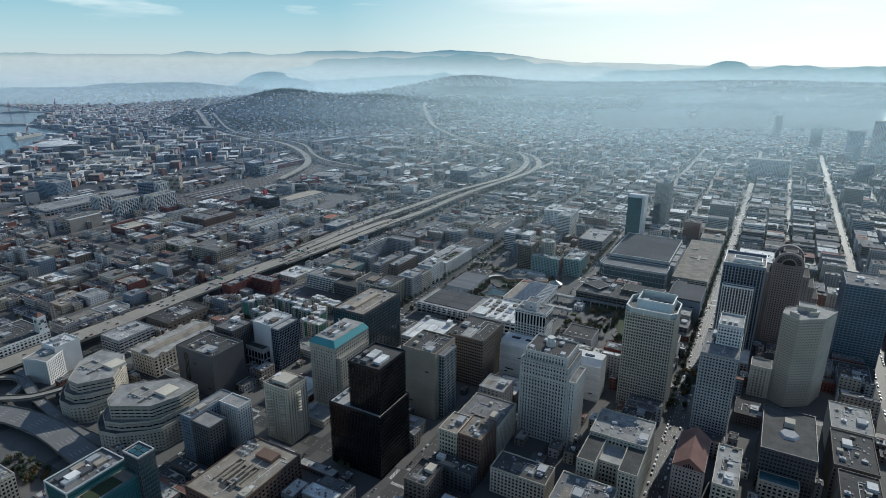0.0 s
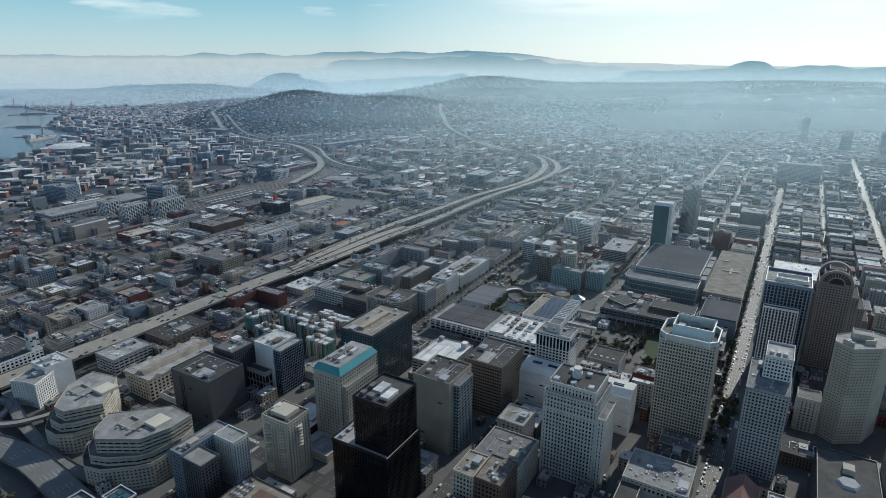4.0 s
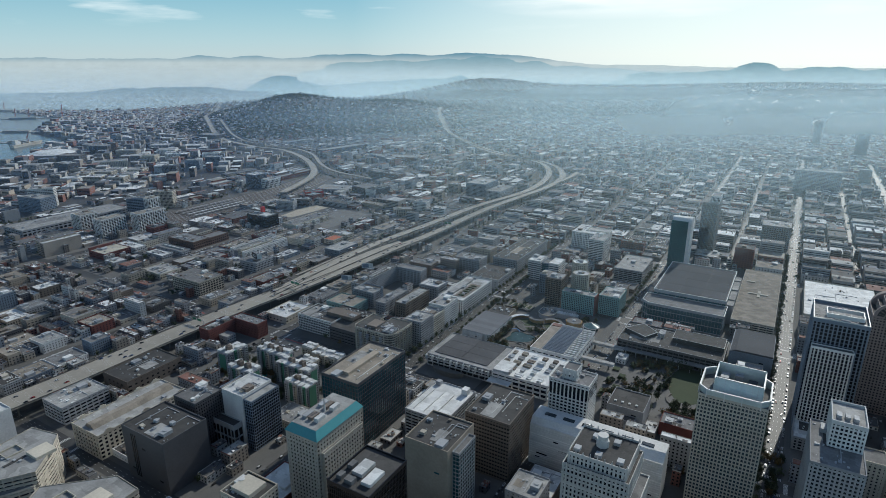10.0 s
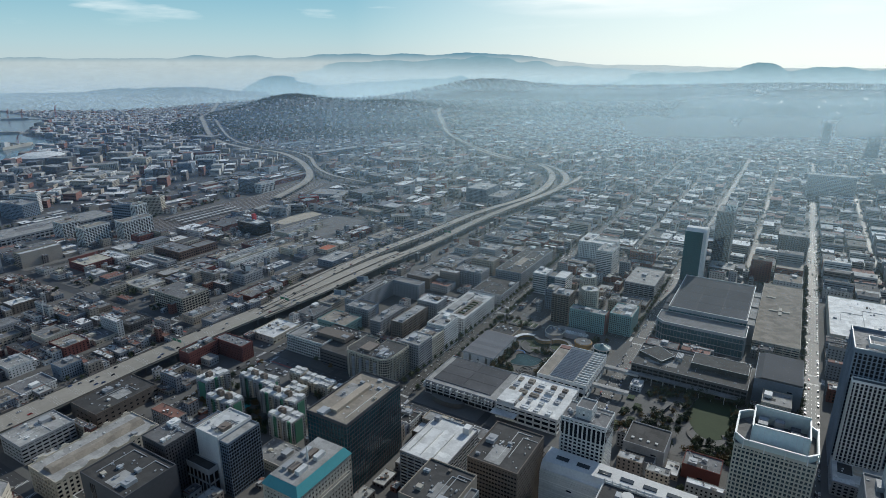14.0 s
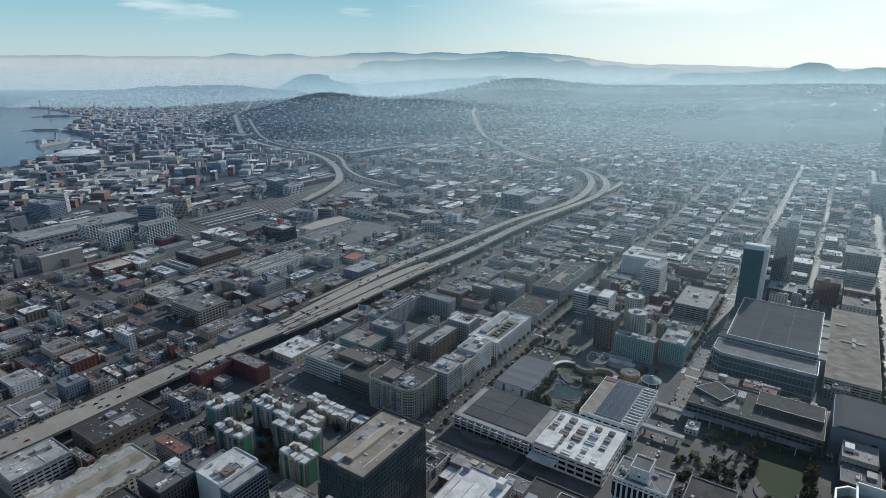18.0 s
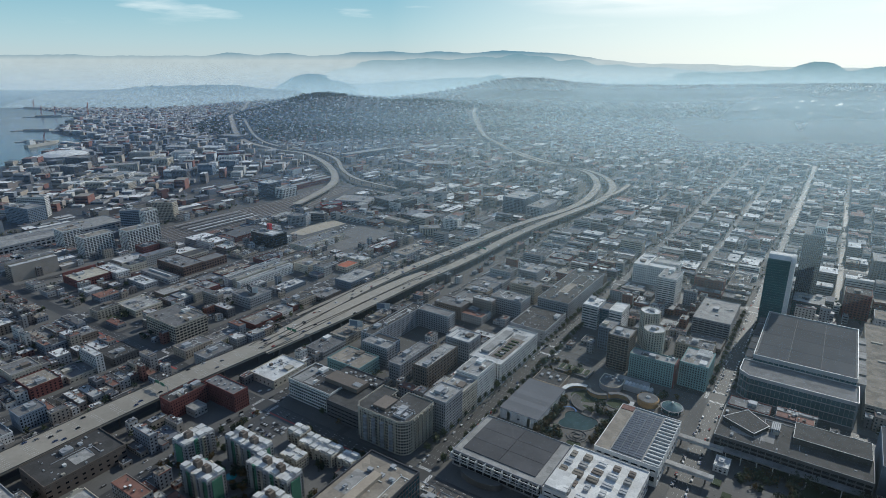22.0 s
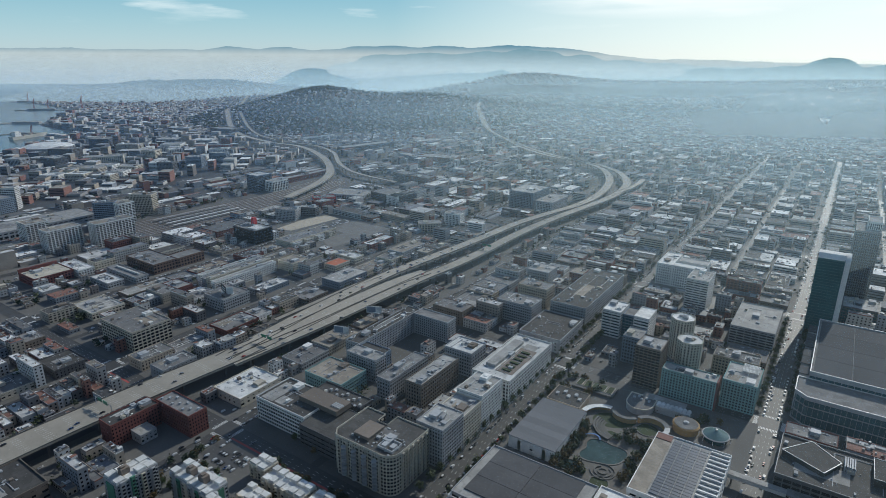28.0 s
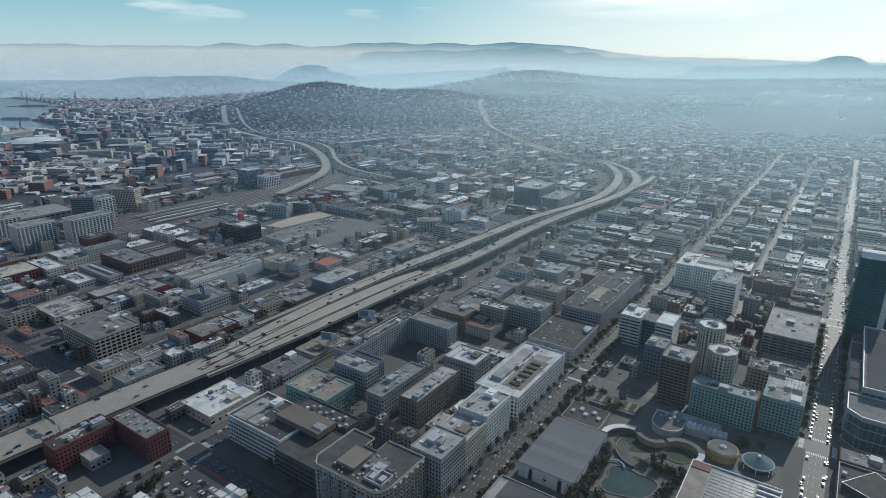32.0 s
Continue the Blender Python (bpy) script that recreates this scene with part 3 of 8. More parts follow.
for x0, x1 in ((-372, -206), (-565, -530), (-700, -592)):
    tagged(part("bus_lane", Boxes().box(x0, x1, -ST - 8.6, -ST - 5.4, 0, 0.014), BUSRED), "worn red bus lane along the kerb", "road marking", kind="structure")

# ---- named buildings of the near district ----


def lid(root, name, x0, x1, y0, y1, z0, z1, material, label=""):
    return part(name, Boxes().box(x0, x1, y0, y1, z0, z1), material, root, label)


def local(root, x, y):
    return x - root.location.x, y - root.location.y


t = tower("stone_skyscraper", "white terracotta high-rise with vertical ribs and turret", 60, 106, -444, -403, 82, "terra", "dark", fh=3.7, bay=2.9, pier=0.52, sill=0.36, plant=0, roof="dark")
storeys(t, -20.5, 20.5, -18, 18, 81.9, 90, "terra", "dark", fh=4, bay=2.9, pier=0.55, sill=0.3, roof="dark", parapet=1.6)
storeys(t, 23, 30, -18, 14, 0, 68, "terra", "dark", fh=3.7, bay=2.9, pier=0.52, sill=0.36, roof="grey")
fin = Boxes().prism(circle(6, 0.7), 0, 3.2, circle(6, 0.15)).mesh("finial")
for k in range(9):
    for y in (-17.6, 17.6):
        part("finial", fin, WALLS["terra"], t, at=(-20 + k * 5, y, 91))
rib = Boxes().prism([(-0.42, 0), (-0.2, -0.75), (0.2, -0.75), (0.42, 0)], 4, 83.8, [(-0.3, 0), (-0.12, -0.5), (0.12, -0.5), (0.3, 0)]).mesh("rib")
for k in range(17):
    part("rib", rib, WALLS["terra"], t, at=(-23 + k * 46 / 16, -20.5, 0))
for k in range(14):
    part("rib", rib, WALLS["terra"], t, at=(23, -19 + k * 38 / 13, 0)).rotation_euler = (0, 0, math.pi / 2)
for z in (66, 74):
    part("belt_course", Boxes().ring(-23.5, 23.5, -21, 21, z, z + 1.1, 0.7), WALLS["terra"], t)
q = Boxes().prism(circle(8, 4.6, -2, 2), 89.9, 95).prism(circle(8, 3.6, -2, 2), 95, 98.5).prism(circle(8, 3.9, -2, 2), 98.5, 99)
part("turret", q, WALLS["terra"], t, "octagonal stone roof turret")
for k in range(5):
    lid(t, "roof_unit", -18 + k * 7.5, -13.5 + k * 7.5, -14 + (k % 2) * 20, -9 + (k % 2) * 20, 90, 92.6, METAL)

t = tower("glass_crowned_tower", "pale gridded high-rise under a glass and steel crown", 131, 179, -343, -303, 106, "beige", "grey", fh=3.3, bay=2.5, pier=0.36, sill=0.36, plant=0, roof="grey")
FRAME = surface("white_steel", (0.6, 0.6, 0.58), 0.5, vary=0.12)
CROWN = surface("crown_glass", (0.55, 0.6, 0.57), 0.5, vary=0.2, bump=0, spec=0.6)
def cut(a, b, c):
    return [(-a, -b + c), (-a + c, -b), (a - c, -b), (a, -b + c), (a, b - c), (a - c, b), (-a + c, b), (-a, b - c)]


part("crown_glass", Boxes().hoop(cut(24, 20, 6), cut(23.5, 19.5, 6), 105.9, 111), CROWN, t, "pale glass screen below the rim")
part("crown_rim", Boxes().hoop(cut(24.7, 20.7, 6.2), cut(23.8, 19.8, 6), 111, 111.9), FRAME, t, "white chamfered steel rim")
for x, y in ((-24.6, -14.6), (-18.6, -20.6), (-6, -20.6), (6, -20.6), (18.6, -20.6), (24.6, -14.6), (24.6, 0), (24.6, 14.6), (18.6, 20.6), (-18.6, 20.6)):
    lid(t, "crown_post", x - 0.35, x + 0.35, y - 0.35, y + 0.35, 105, 111.1, FRAME)
part("glass_penthouse", Boxes().prism([(-15, -13), (19, -13), (19, -12.4), (-15, -12.4)], 106.5, 117.5, [(-15, -9), (19, -9), (19, -8.4), (-15, -8.4)]), CROWN, t, "pale sloping glass penthouse")
part("glass_penthouse", Boxes().prism([(-15, -12), (-14.4, -12), (-14.4, 16), (-15, 16)], 106.5, 118.5), CROWN, t, "pale glass penthouse flank")
part("glass_penthouse", Boxes().prism([(18.4, -12), (19, -12), (19, 16), (18.4, 16)], 106.5, 118.5), CROWN, t, "pale glass penthouse flank")
part("glass_penthouse", Boxes().prism([(-15, 15.4), (19, 15.4), (19, 16), (-15, 16)], 106.5, 119.5), CROWN, t, "pale glass penthouse back")
part("penthouse_frame", Boxes().hoop([(-15.3, -9.3), (19.3, -9.3), (19.3, 16.3), (-15.3, 16.3)], [(-14.2, -8.2), (18.2, -8.2), (18.2, 15.2), (-14.2, 15.2)], 117.3, 118.1), FRAME, t, "white steel top frame")
for k in range(10):
    x = -15 + k * 34 / 9
    part("penthouse_mullion", Boxes().prism([(x - 0.15, -13.2), (x + 0.15, -13.2), (x + 0.15, -12.9), (x - 0.15, -12.9)], 106.5, 117.5, [(x - 0.15, -9.2), (x + 0.15, -9.2), (x + 0.15, -8.9), (x - 0.15, -8.9)]), FRAME, t)
for k in range(9):
    lid(t, "roof_unit", -12 + 10 * (k % 3), -6 + 10 * (k % 3), -6 + 7 * (k // 3), -1.5 + 7 * (k // 3), 106, 111 + (k * 5 % 4), (METAL, WALLS["grey"], WALLS["dark"])[k % 3])

t = tower("black_tower", "glossy black granite and glass office slab with podium", -70, -16, -566, -520, 62, "black", "black", fh=3.8, bay=1.6, pier=0.15, sill=0.1, plant=0, roof="light")
storeys(t, -7, 25, -19, 21, 61.9, 104, "black", "black", fh=3.8, bay=1.6, pier=0.15, sill=0.1, roof="dark", parapet=1.6)
for x0, x1, y0, y1, h, m in ((2, 10, -6, 8, 2.6, "white"), (13, 20, -11, 4, 2.6, "white"), (-4, 0, -14, -9, 3, "grey"), (-4, 0, -3, 3, 3, "grey"), (3, 9, -15, -10, 3.2, "grey")):
    lid(t, "roof_unit", x0, x1, y0, y1, 103.9, 104 + h, ROOFS[m])
for k in range(4):
    lid(t, "roof_unit", -24, -20, -18 + k * 9, -14 + k * 9, 62, 63.6, METAL)

t = tower("teal_roof_tower", "beige punched-window office topped by sloping teal metal", -143, -111, -506, -450, 74, "beige", "dark", fh=3.6, bay=3.3, pier=0.55, sill=0.5, plant=0)
a, b = 16.6, 28.6
q = Boxes().prism([(-a, -b), (a, -b), (a, b), (-a, b)], 75, 81, [(-a + 4, -b + 4), (a - 4, -b + 4), (a - 4, b - 4), (-a + 4, b - 4)])
part("hipped_roof", q, ROOFS["tealmetal"], t, "teal standing-seam metal hipped roof")
lid(t, "roof_deck", -a + 4.3, a - 4.3, -b + 4.3, b - 4.3, 80.9, 81.3, ROOFS["light"])
for k in range(6):
    lid(t, "roof_unit", -9 + (k % 3) * 6, -5 + (k % 3) * 6, -16 + (k // 3) * 18, -7 + (k // 3) * 18, 81.2, 83.4 + (k % 3) * 0.6, (METAL, WALLS["brown"], ROOFS["white"])[k % 3])
part("mast", Boxes().prism(circle(6, 0.9), 81.2, 93, circle(6, 0.5)), WALLS["white"], t)
for x0, x1 in ((16, 19), (-19, -16)):
    storeys(t, x0, x1, -24, 24, 0, 62, "beige", "dark", fh=3.6, bay=3.2, pier=0.55, sill=0.5, roof="grey")

t = tower("dark_glass_office", "dark reflective glass office with pale roof machines", -183, -140, -420, -344, 70, "dark", "blue", fh=4, bay=3.2, pier=0.1, sill=0.1, plant=8, roof="tan", seed=6, parapet=1.8)
lid(t, "roof_screen", -4, 3, -28, 20, 69.9, 73, WALLS["tan"])
tower("brown_office", "brown office block with ribbon windows and roof plant", -46, -4, -390, -336, 58, "brown", "dark", fh=3.6, bay=2.6, pier=0.25, sill=0.5, plant=4, roof="dark", seed=7)
t = tower("white_roof_garage", "pale concrete parking block with bright roof deck", -107, -64, -394, -336, 43, "grey", "dark", fh=3.3, bay=7, pier=0.12, sill=0.45, plant=0, roof="white")
for k in range(3):
    lid(t, "deck_wall", -15 + k * 11, -14.6 + k * 11, -24, 12, 43, 44.3, WALLS["white"])
lid(t, "stair_head", 12, 18, 18, 25, 43, 49, WALLS["white"])
lid(t, "stair_head", -19, -14, 22, 27, 43, 47, WALLS["grey"])
t = tower("tan_slab_tower", "tan blank-walled slab with one blue glazed flank", -58, -20, -466, -424, 74, "tan", "blue", fh=3.5, bay=12, pier=0.86, sill=0.2, plant=5, roof="dark", seed=9)
storeys(t, 19.2, 25, -14, 12, 0, 70, "grey", "blue", fh=3.5, bay=3, pier=0.1, sill=0.15, roof="grey")
storeys(t, -26, -19.2, -10, 20, 0, 60, "brown", "dark", fh=3.5, bay=3, pier=0.4, sill=0.4, roof="grey")

t = tower("white_museum", "long white rippled museum extension with few openings", 0, 114, -353, -327, 40, "white", "dark", fh=8, bay=19, pier=0.9, sill=0.86, plant=0, roof="light")
q = Boxes().prism([(-57, -13), (57, -13), (57, 13), (-57, 13)], 40.2, 46, [(-57, -9), (57, -4), (57, 10), (-57, 11)])
part("upper_storey", q, WALLS["white"], t, "sloping white upper gallery storey")
for k in range(17):
    off = 0.25 + 0.2 * math.sin(k * 0.9)
    lid(t, "ripple_ledge", -57.2, 57.2, -13 - off, -12.95, 3 + k * 2.15, 3.9 + k * 2.15, WALLS["white"])
for k in range(6):
    lid(t, "skylight", -48 + k * 17, -38 + k * 17, -2, 2, 45.6, 46.8, GLASS["grey"])
for k in range(5):
    lid(t, "window_slot", -50 + k * 20, -40 + k * 20, -13.25, -12.9, 12 + (k % 3) * 8, 13.2 + (k % 3) * 8, GLASS["dark"])
t = tower("white_hotel", "white hotel high-rise with tall dark windows", 5, 42, -324, -298, 74, "white", "dark", fh=3.4, bay=3.6, pier=0.36, sill=0.34, plant=5, roof="grey", seed=11)
storeys(t, -8, 5, -8, 8, 73.9, 83, "white", "dark", fh=4, bay=5, pier=0.6, sill=0.6, roof="grey")
for k in range(10):
    lid(t, "tall_window", -18.5 + 3.7 * k + 0.75, -18.5 + 3.7 * k + 2.95, -13.1, -12.6, 60, 70.5, GLASS["dark"])
for k in range(7):
    lid(t, "tall_window", 18.1, 18.6, -13 + 3.714 * k + 0.75, -13 + 3.714 * k + 2.95, 60, 70.5, GLASS["dark"])
t = tower("gallery_block", "low grey gallery hall with small square skylights", 42, 78, -254, -218, 20, "grey", "dark", fh=10, bay=14, pier=0.92, sill=0.9, plant=0, roof="dark")
for k in range(4):
    lid(t, "skylight", -13 + k * 7, -10.5 + k * 7, -9, -6.5, 20, 20.9, ROOFS["white"])
storeys(t, -15, 12, -30, -18.3, 0, 13, "grey", "dark", fh=6, bay=9, pier=0.6, sill=0.7, roof="dark")
tower("brick_arts_centre", "low brick arts hall with flat grey top", 93, 124, -250, -228, 13, "brick", "dark", fh=6, bay=9, pier=0.9, sill=0.85, plant=2, roof="grey", seed=12)
t = tower("windowless_exchange", "windowless dark concrete exchange with clustered roof machines", -297, -241, -548, -505, 50, "dark", "dark", fh=25, bay=29, pier=0.97, sill=0.97, plant=6, roof="dark", seed=13)
for x in (-16, -13.5, -11):
    lid(t, "louvre_strip", x, x + 1.2, -21.72, -21.45, 4, 46, GLASS["dark"])
t = tower("white_gridded_tower", "white slab flanked by projecting dark window grids", -262, -235, -470, -434, 55, "white", "dark", fh=11, bay=13, pier=0.93, sill=0.9, plant=4, roof="white", seed=14)
storeys(t, -25, -13.6, -16, 14, 0, 50, "blue", "dark", fh=3.3, bay=2.6, pier=0.1, sill=0.2, roof="light")
storeys(t, 13.6, 24, -17, 17, 0, 52, "blue", "dark", fh=3.3, bay=2.6, pier=0.1, sill=0.2, roof="light")
storeys(t, -20, 10, -28, -18.2, 0, 28, "grey", "dark", fh=14, bay=5, pier=0.25, sill=0.12, roof="dark")
tower("slate_apartment_tower", "slate grey apartment slab with white window wall", -296, -266, -497, -466, 52, "dark", "dark", fh=3.2, bay=2.6, pier=0.45, sill=0.4, plant=6, roof="grey", seed=15)
t = tower("long_deco_office", "long cream office with gabled crests and ridged roof", -378, -336, -550, -457, 25, "cream", "dark", fh=4, bay=4.6, pier=0.45, sill=0.42, plant=3, roof="light", seed=16)
q = Boxes().prism([(-7, -42), (7, -42), (7, 42), (-7, 42)], 25, 29, [(-3, -42), (3, -42), (3, 42), (-3, 42)])
part("ridge_roof", q, ROOFS["tan"], t, "tan ridged roof monitor")
for k in range(5):
    for x in (-21, 20.2):
        q = Boxes().box(x, x + 0.8, -40 + k * 19, -32 + k * 19, 25, 27.2).box(x, x + 0.8, -38 + k * 19, -34 + k * 19, 27.2, 28.6)
        part("gable_crest", q, WALLS["cream"], t)
tower("low_grey_office", "low pale office banded with ribbon windows", -457, -421, -537, -489, 19, "grey", "dark", fh=3.8, bay=6, pier=0.18, sill=0.5, plant=5, roof="light", seed=17)
t = tower("brown_flat_warehouse", "flat warehouse with brown gravel roof and vents", -464, -419, -470, -403, 15, "brown", "dark", fh=4.5, bay=7, pier=0.6, sill=0.6, plant=6, roof="dark", seed=18)
t = tower("clock_tower_building", "white former factory block with square corner tower", -576, -512, -624, -566, 24, "white", "dark", fh=4.2, bay=4.5, pier=0.4, sill=0.4, plant=5, roof="dark", seed=19)
storeys(t, 21, 31, 18, 28, 23.9, 44, "white", "dark", fh=6, bay=5, pier=0.75, sill=0.7, roof="grey")
part("clock_face", Boxes().prism(circle(14, 2.2), 0, 0.3), WALLS["dark"], t, at=(31.1, 23, 39)).rotation_euler = (0, math.pi / 2, 0)
part("clock_face", Boxes().prism(circle(14, 2.2), 0, 0.3), WALLS["dark"], t, at=(26, 17.9, 39)).rotation_euler = (math.pi / 2, 0, 0)
part("tower_cap", Boxes().prism([(21, 18), (31, 18), (31, 28), (21, 28)], 45, 49, [(24.5, 21.5), (27.5, 21.5), (27.5, 24.5), (24.5, 24.5)]), ROOFS["red"], t)
t = tower("court_apartments", "slate and white apartments wrapped round a court", -190, -176, -628, -580, 45, "blue", "dark", fh=3.1, bay=2.8, pier=0.45, sill=0.4, plant=4, roof="light", seed=20)
storeys(t, 7.2, 31, -24, -6, 0, 43, "dark", "dark", fh=3.1, bay=2.8, pier=0.4, sill=0.35, roof="light")
storeys(t, 7.2, 31, 8, 24, 0, 45, "white", "dark", fh=3.1, bay=2.8, pier=0.5, sill=0.4, roof="light")
TAKEN.append((-190, -150, -628, -580))
t = tower("glass_office", "green glass office with planted roof terrace", -196, -168, -740, -695, 50, "tealglass", "teal", fh=4, bay=2, pier=0.1, sill=0.12, plant=5, roof="grey", seed=21)
storeys(t, 14.2, 32, -18, 20, 0, 44, "tealglass", "teal", fh=4, bay=2, pier=0.1, sill=0.12, roof="tan")
storeys(t, 18, 36, 20.2, 34, 0, 60, "dark", "blue", fh=4, bay=2, pier=0.1, sill=0.12, roof="light")
for x0, x1, y0, y1, z in ((-14.3, 14.3, -22.8, 22.8, 50.4), (17.8, 36.2, 20, 34.2, 60.4)):
    part("roof_frame", Boxes().ring(x0, x1, y0, y1, z, z + 1.4, 0.7), FRAME, t, "white steel roof frame")
for k in range(6):
    lid(t, "roof_unit", -10 + (k % 2) * 9, -4 + (k % 2) * 9, -18 + (k // 2) * 12, -9 + (k // 2) * 12, 50, 52.6, (WALLS["dark"], METAL, ROOFS["tan"])[k % 3])
for k in range(4):
    lid(t, "solar_panel", 20.5 + (k % 2) * 7, 26.5 + (k % 2) * 7, 22.5 + (k // 2) * 5, 26.6 + (k // 2) * 5, 60.2, 60.9, GLASS["blue"])
lid(t, "roof_garden", 16, 29, -15, 10, 44, 44.5, GRASS, "planted roof terrace")
for x0, x1 in ((-14.4, -13.6), (13.6, 14.4)):
    lid(t, "corner_fin", x0, x1, -22.9, -22.2, 0, 50.4, FRAME)
TAKEN.append((-196, -146, -740, -682))
t = tower("brick_warehouse_office", "broad brown brick office topped by a maze of ducts", -128, -75, -675, -601, 27, "oldbrick", "dark", fh=4, bay=4, pier=0.45, sill=0.42, plant=4, roof="tan", seed=22)
for k in range(6):
    x = -14 + k * 4.6
    q = Boxes().box(x, x + 1.5, -20 + (k % 2) * 3, 8 - (k % 3) * 2, 27.1, 28.7)
    y = (8 - (k % 3) * 2) if k % 2 == 0 else -20 + (k % 2) * 3
    q.box(x, x + 6.1, y - 0.75, y + 0.75, 27.15, 28.75)
    part("duct", q, ROOFS["tan"], t)
for k in range(12):
    lid(t, "roof_unit", -24 + (k % 4) * 3.4, -22 + (k % 4) * 3.4, 14 + (k // 4) * 6, 16.4 + (k // 4) * 6, 27.1, 28.4 + (k % 3) * 0.5, (METAL, WALLS["grey"], ROOFS["white"])[k % 3])
lid(t, "roof_shed", -4, 14, 16, 27, 27.1, 30.5, WALLS["oldbrick"])
t = tower("beige_apartment_tower", "beige apartment high-rise with rounded balcony bays", -148, -118, -567, -541, 58, "cream", "dark", fh=3.1, bay=3.2, pier=0.5, sill=0.42, plant=1, roof="dark", seed=23)
for x, y in ((-8, -13), (8, -13), (15, 0)):
    bal = Boxes().prism(circle(12, 3.2), 0, 1.0).mesh("balcony")
    for k in range(15):
        part("balcony", bal, WALLS["cream"], t, at=(x, y, 6 + k * 3.1))
lid(t, "roof_crown", -9, 9, -8, 8, 58, 61.5, WALLS["cream"])

t = tower("stone_office", "buff stone office with deep light wells and sheds", 136, 184, -470, -430, 44, "beige", "dark", fh=3.8, bay=3.2, pier=0.45, sill=0.4, plant=7, roof="light", seed=24)
for x0, x1 in ((-24, -9), (9, 24)):
    storeys(t, x0, x1, -57, -20.3, 0, 41, "beige", "dark", fh=3.8, bay=3.2, pier=0.45, sill=0.4, roof="dark")
storeys(t, -8.8, 8.8, -44, -20.3, 0, 36, "beige", "dark", fh=3.8, bay=3.2, pier=0.45, sill=0.4, roof="light")
TAKEN.append((136, 184, -508, -430))
t = tower("stepped_residential_tower", "grey stepped residential high-rise with ribbed bays", 207, 239, -372, -314, 93, "grey", "dark", fh=3.1, bay=2.7, pier=0.45, sill=0.42, plant=2, roof="grey", seed=25)
storeys(t, -6, 15, -3, 28, 92.9, 112, "white", "dark", fh=3.1, bay=2.7, pier=0.4, sill=0.42, roof="light", parapet=2)
for k in range(3):
    lid(t, "roof_unit", -3 + k * 5, 0 + k * 5, 4, 10, 112, 114.6, METAL)
t = tower("grey_slab_tower", "grey glass high-rise with bright vertical fins", 205, 250, -168, -116, 116, "blue", "dark", fh=3.6, bay=3.4, pier=0.34, sill=0.16, plant=5, roof="light", seed=26, parapet=2.5)
storeys(t, -20, 14, -34, -26.2, 0, 92, "white", "dark", fh=3.6, bay=3.1, pier=0.4, sill=0.12, roof="grey")
part("roof_frame", Boxes().ring(-22.4, 22.4, -25.9, 25.9, 118.4, 119.2, 0.8), FRAME, t, "white steel roof frame")
part("roof_frame", Boxes().ring(-12, 18, -20, -2, 119.2, 123, 0.7), FRAME, t, "white steel screen round roof plant")
t = poly_tower("beige_hotel_tower", "cream faceted hotel slab with small square windows", [(271, -254), (286, -265), (309, -250), (321, -222), (298, -212), (273, -236)], 100, "cream", plant=0, fh=3.05, bay=3.2, pier=0.58, sill=0.52, roof="light")
part("roof_screen", Boxes().prism([(-16, -14), (-8, -19), (-7, -17.5), (-15, -12.5)], 99.8, 104).prism([(2, -8), (10, -4), (9, -2.5), (1, -6.5)], 99.8, 104), WALLS["cream"], t, "folded cream roof screen")
storeys(t, -8, 8, 0, 14, 99.8, 105, "cream", "dark", fh=5, bay=4, pier=0.7, sill=0.6, roof="light")
for k in range(5):
    lid(t, "roof_unit", -12 + k * 5, -9 + k * 5, -9 + k * 3, -6 + k * 3, 99.9, 102, METAL)
storeys(t, -42, -22, -16, 6, 0, 35, "cream", "dark", fh=3.05, bay=3.2, pier=0.58, sill=0.52, roof="grey")
TAKEN.append((256, 320, -280, -220))
t = tower("stepped_arch_hotel", "pinkish stepped hotel with fan-shaped arched crown", 258, 292, -102, -58, 106, "pink", "dark", fh=3.1, bay=2.8, pier=0.5, sill=0.45, plant=0, roof="dark")
for k, (w, h) in enumerate(((7, 92), (7, 80), (6, 66))):
    off = 17.2 + 7 * k
    storeys(t, off, off + w, -20 + k, 20 - k, 0, h, "pink", "dark", fh=3.1, bay=2.8, pier=0.5, sill=0.45, roof="dark")
    storeys(t, -off - w, -off, -20 + k, 20 - k, 0, h, "pink", "dark", fh=3.1, bay=2.8, pier=0.5, sill=0.45, roof="dark")
for r, y0, y1, m, what in ((16.5, -21.5, -19, WALLS["pink"], "pinkish stone arch round the fan"), (13.8, -21.9, -12, GLASS["grey"], "fan-shaped arched window"), (8.5, -22.3, -21, WALLS["pink"], "inner stone arch"), (7.2, -22.6, -12, GLASS["dark"], "dark inner fan window"), (16.5, 14, 20, WALLS["pink"], "rear stone arch")):
    q, n = Boxes(), 18
    q.v += [(r * math.cos(math.pi * k / n), y, 106 + r * 0.95 * math.sin(math.pi * k / n)) for y in (y0, y1) for k in range(n + 1)]
    q.f += [tuple(range(n + 1)), tuple(reversed(range(n + 1, 2 * n + 2)))] + [(k + 1, k, n + 1 + k, n + 2 + k) for k in range(n)] + [(0, n, 2 * n + 1, n + 1)]
    part("arch_crown", q, m, t, what)
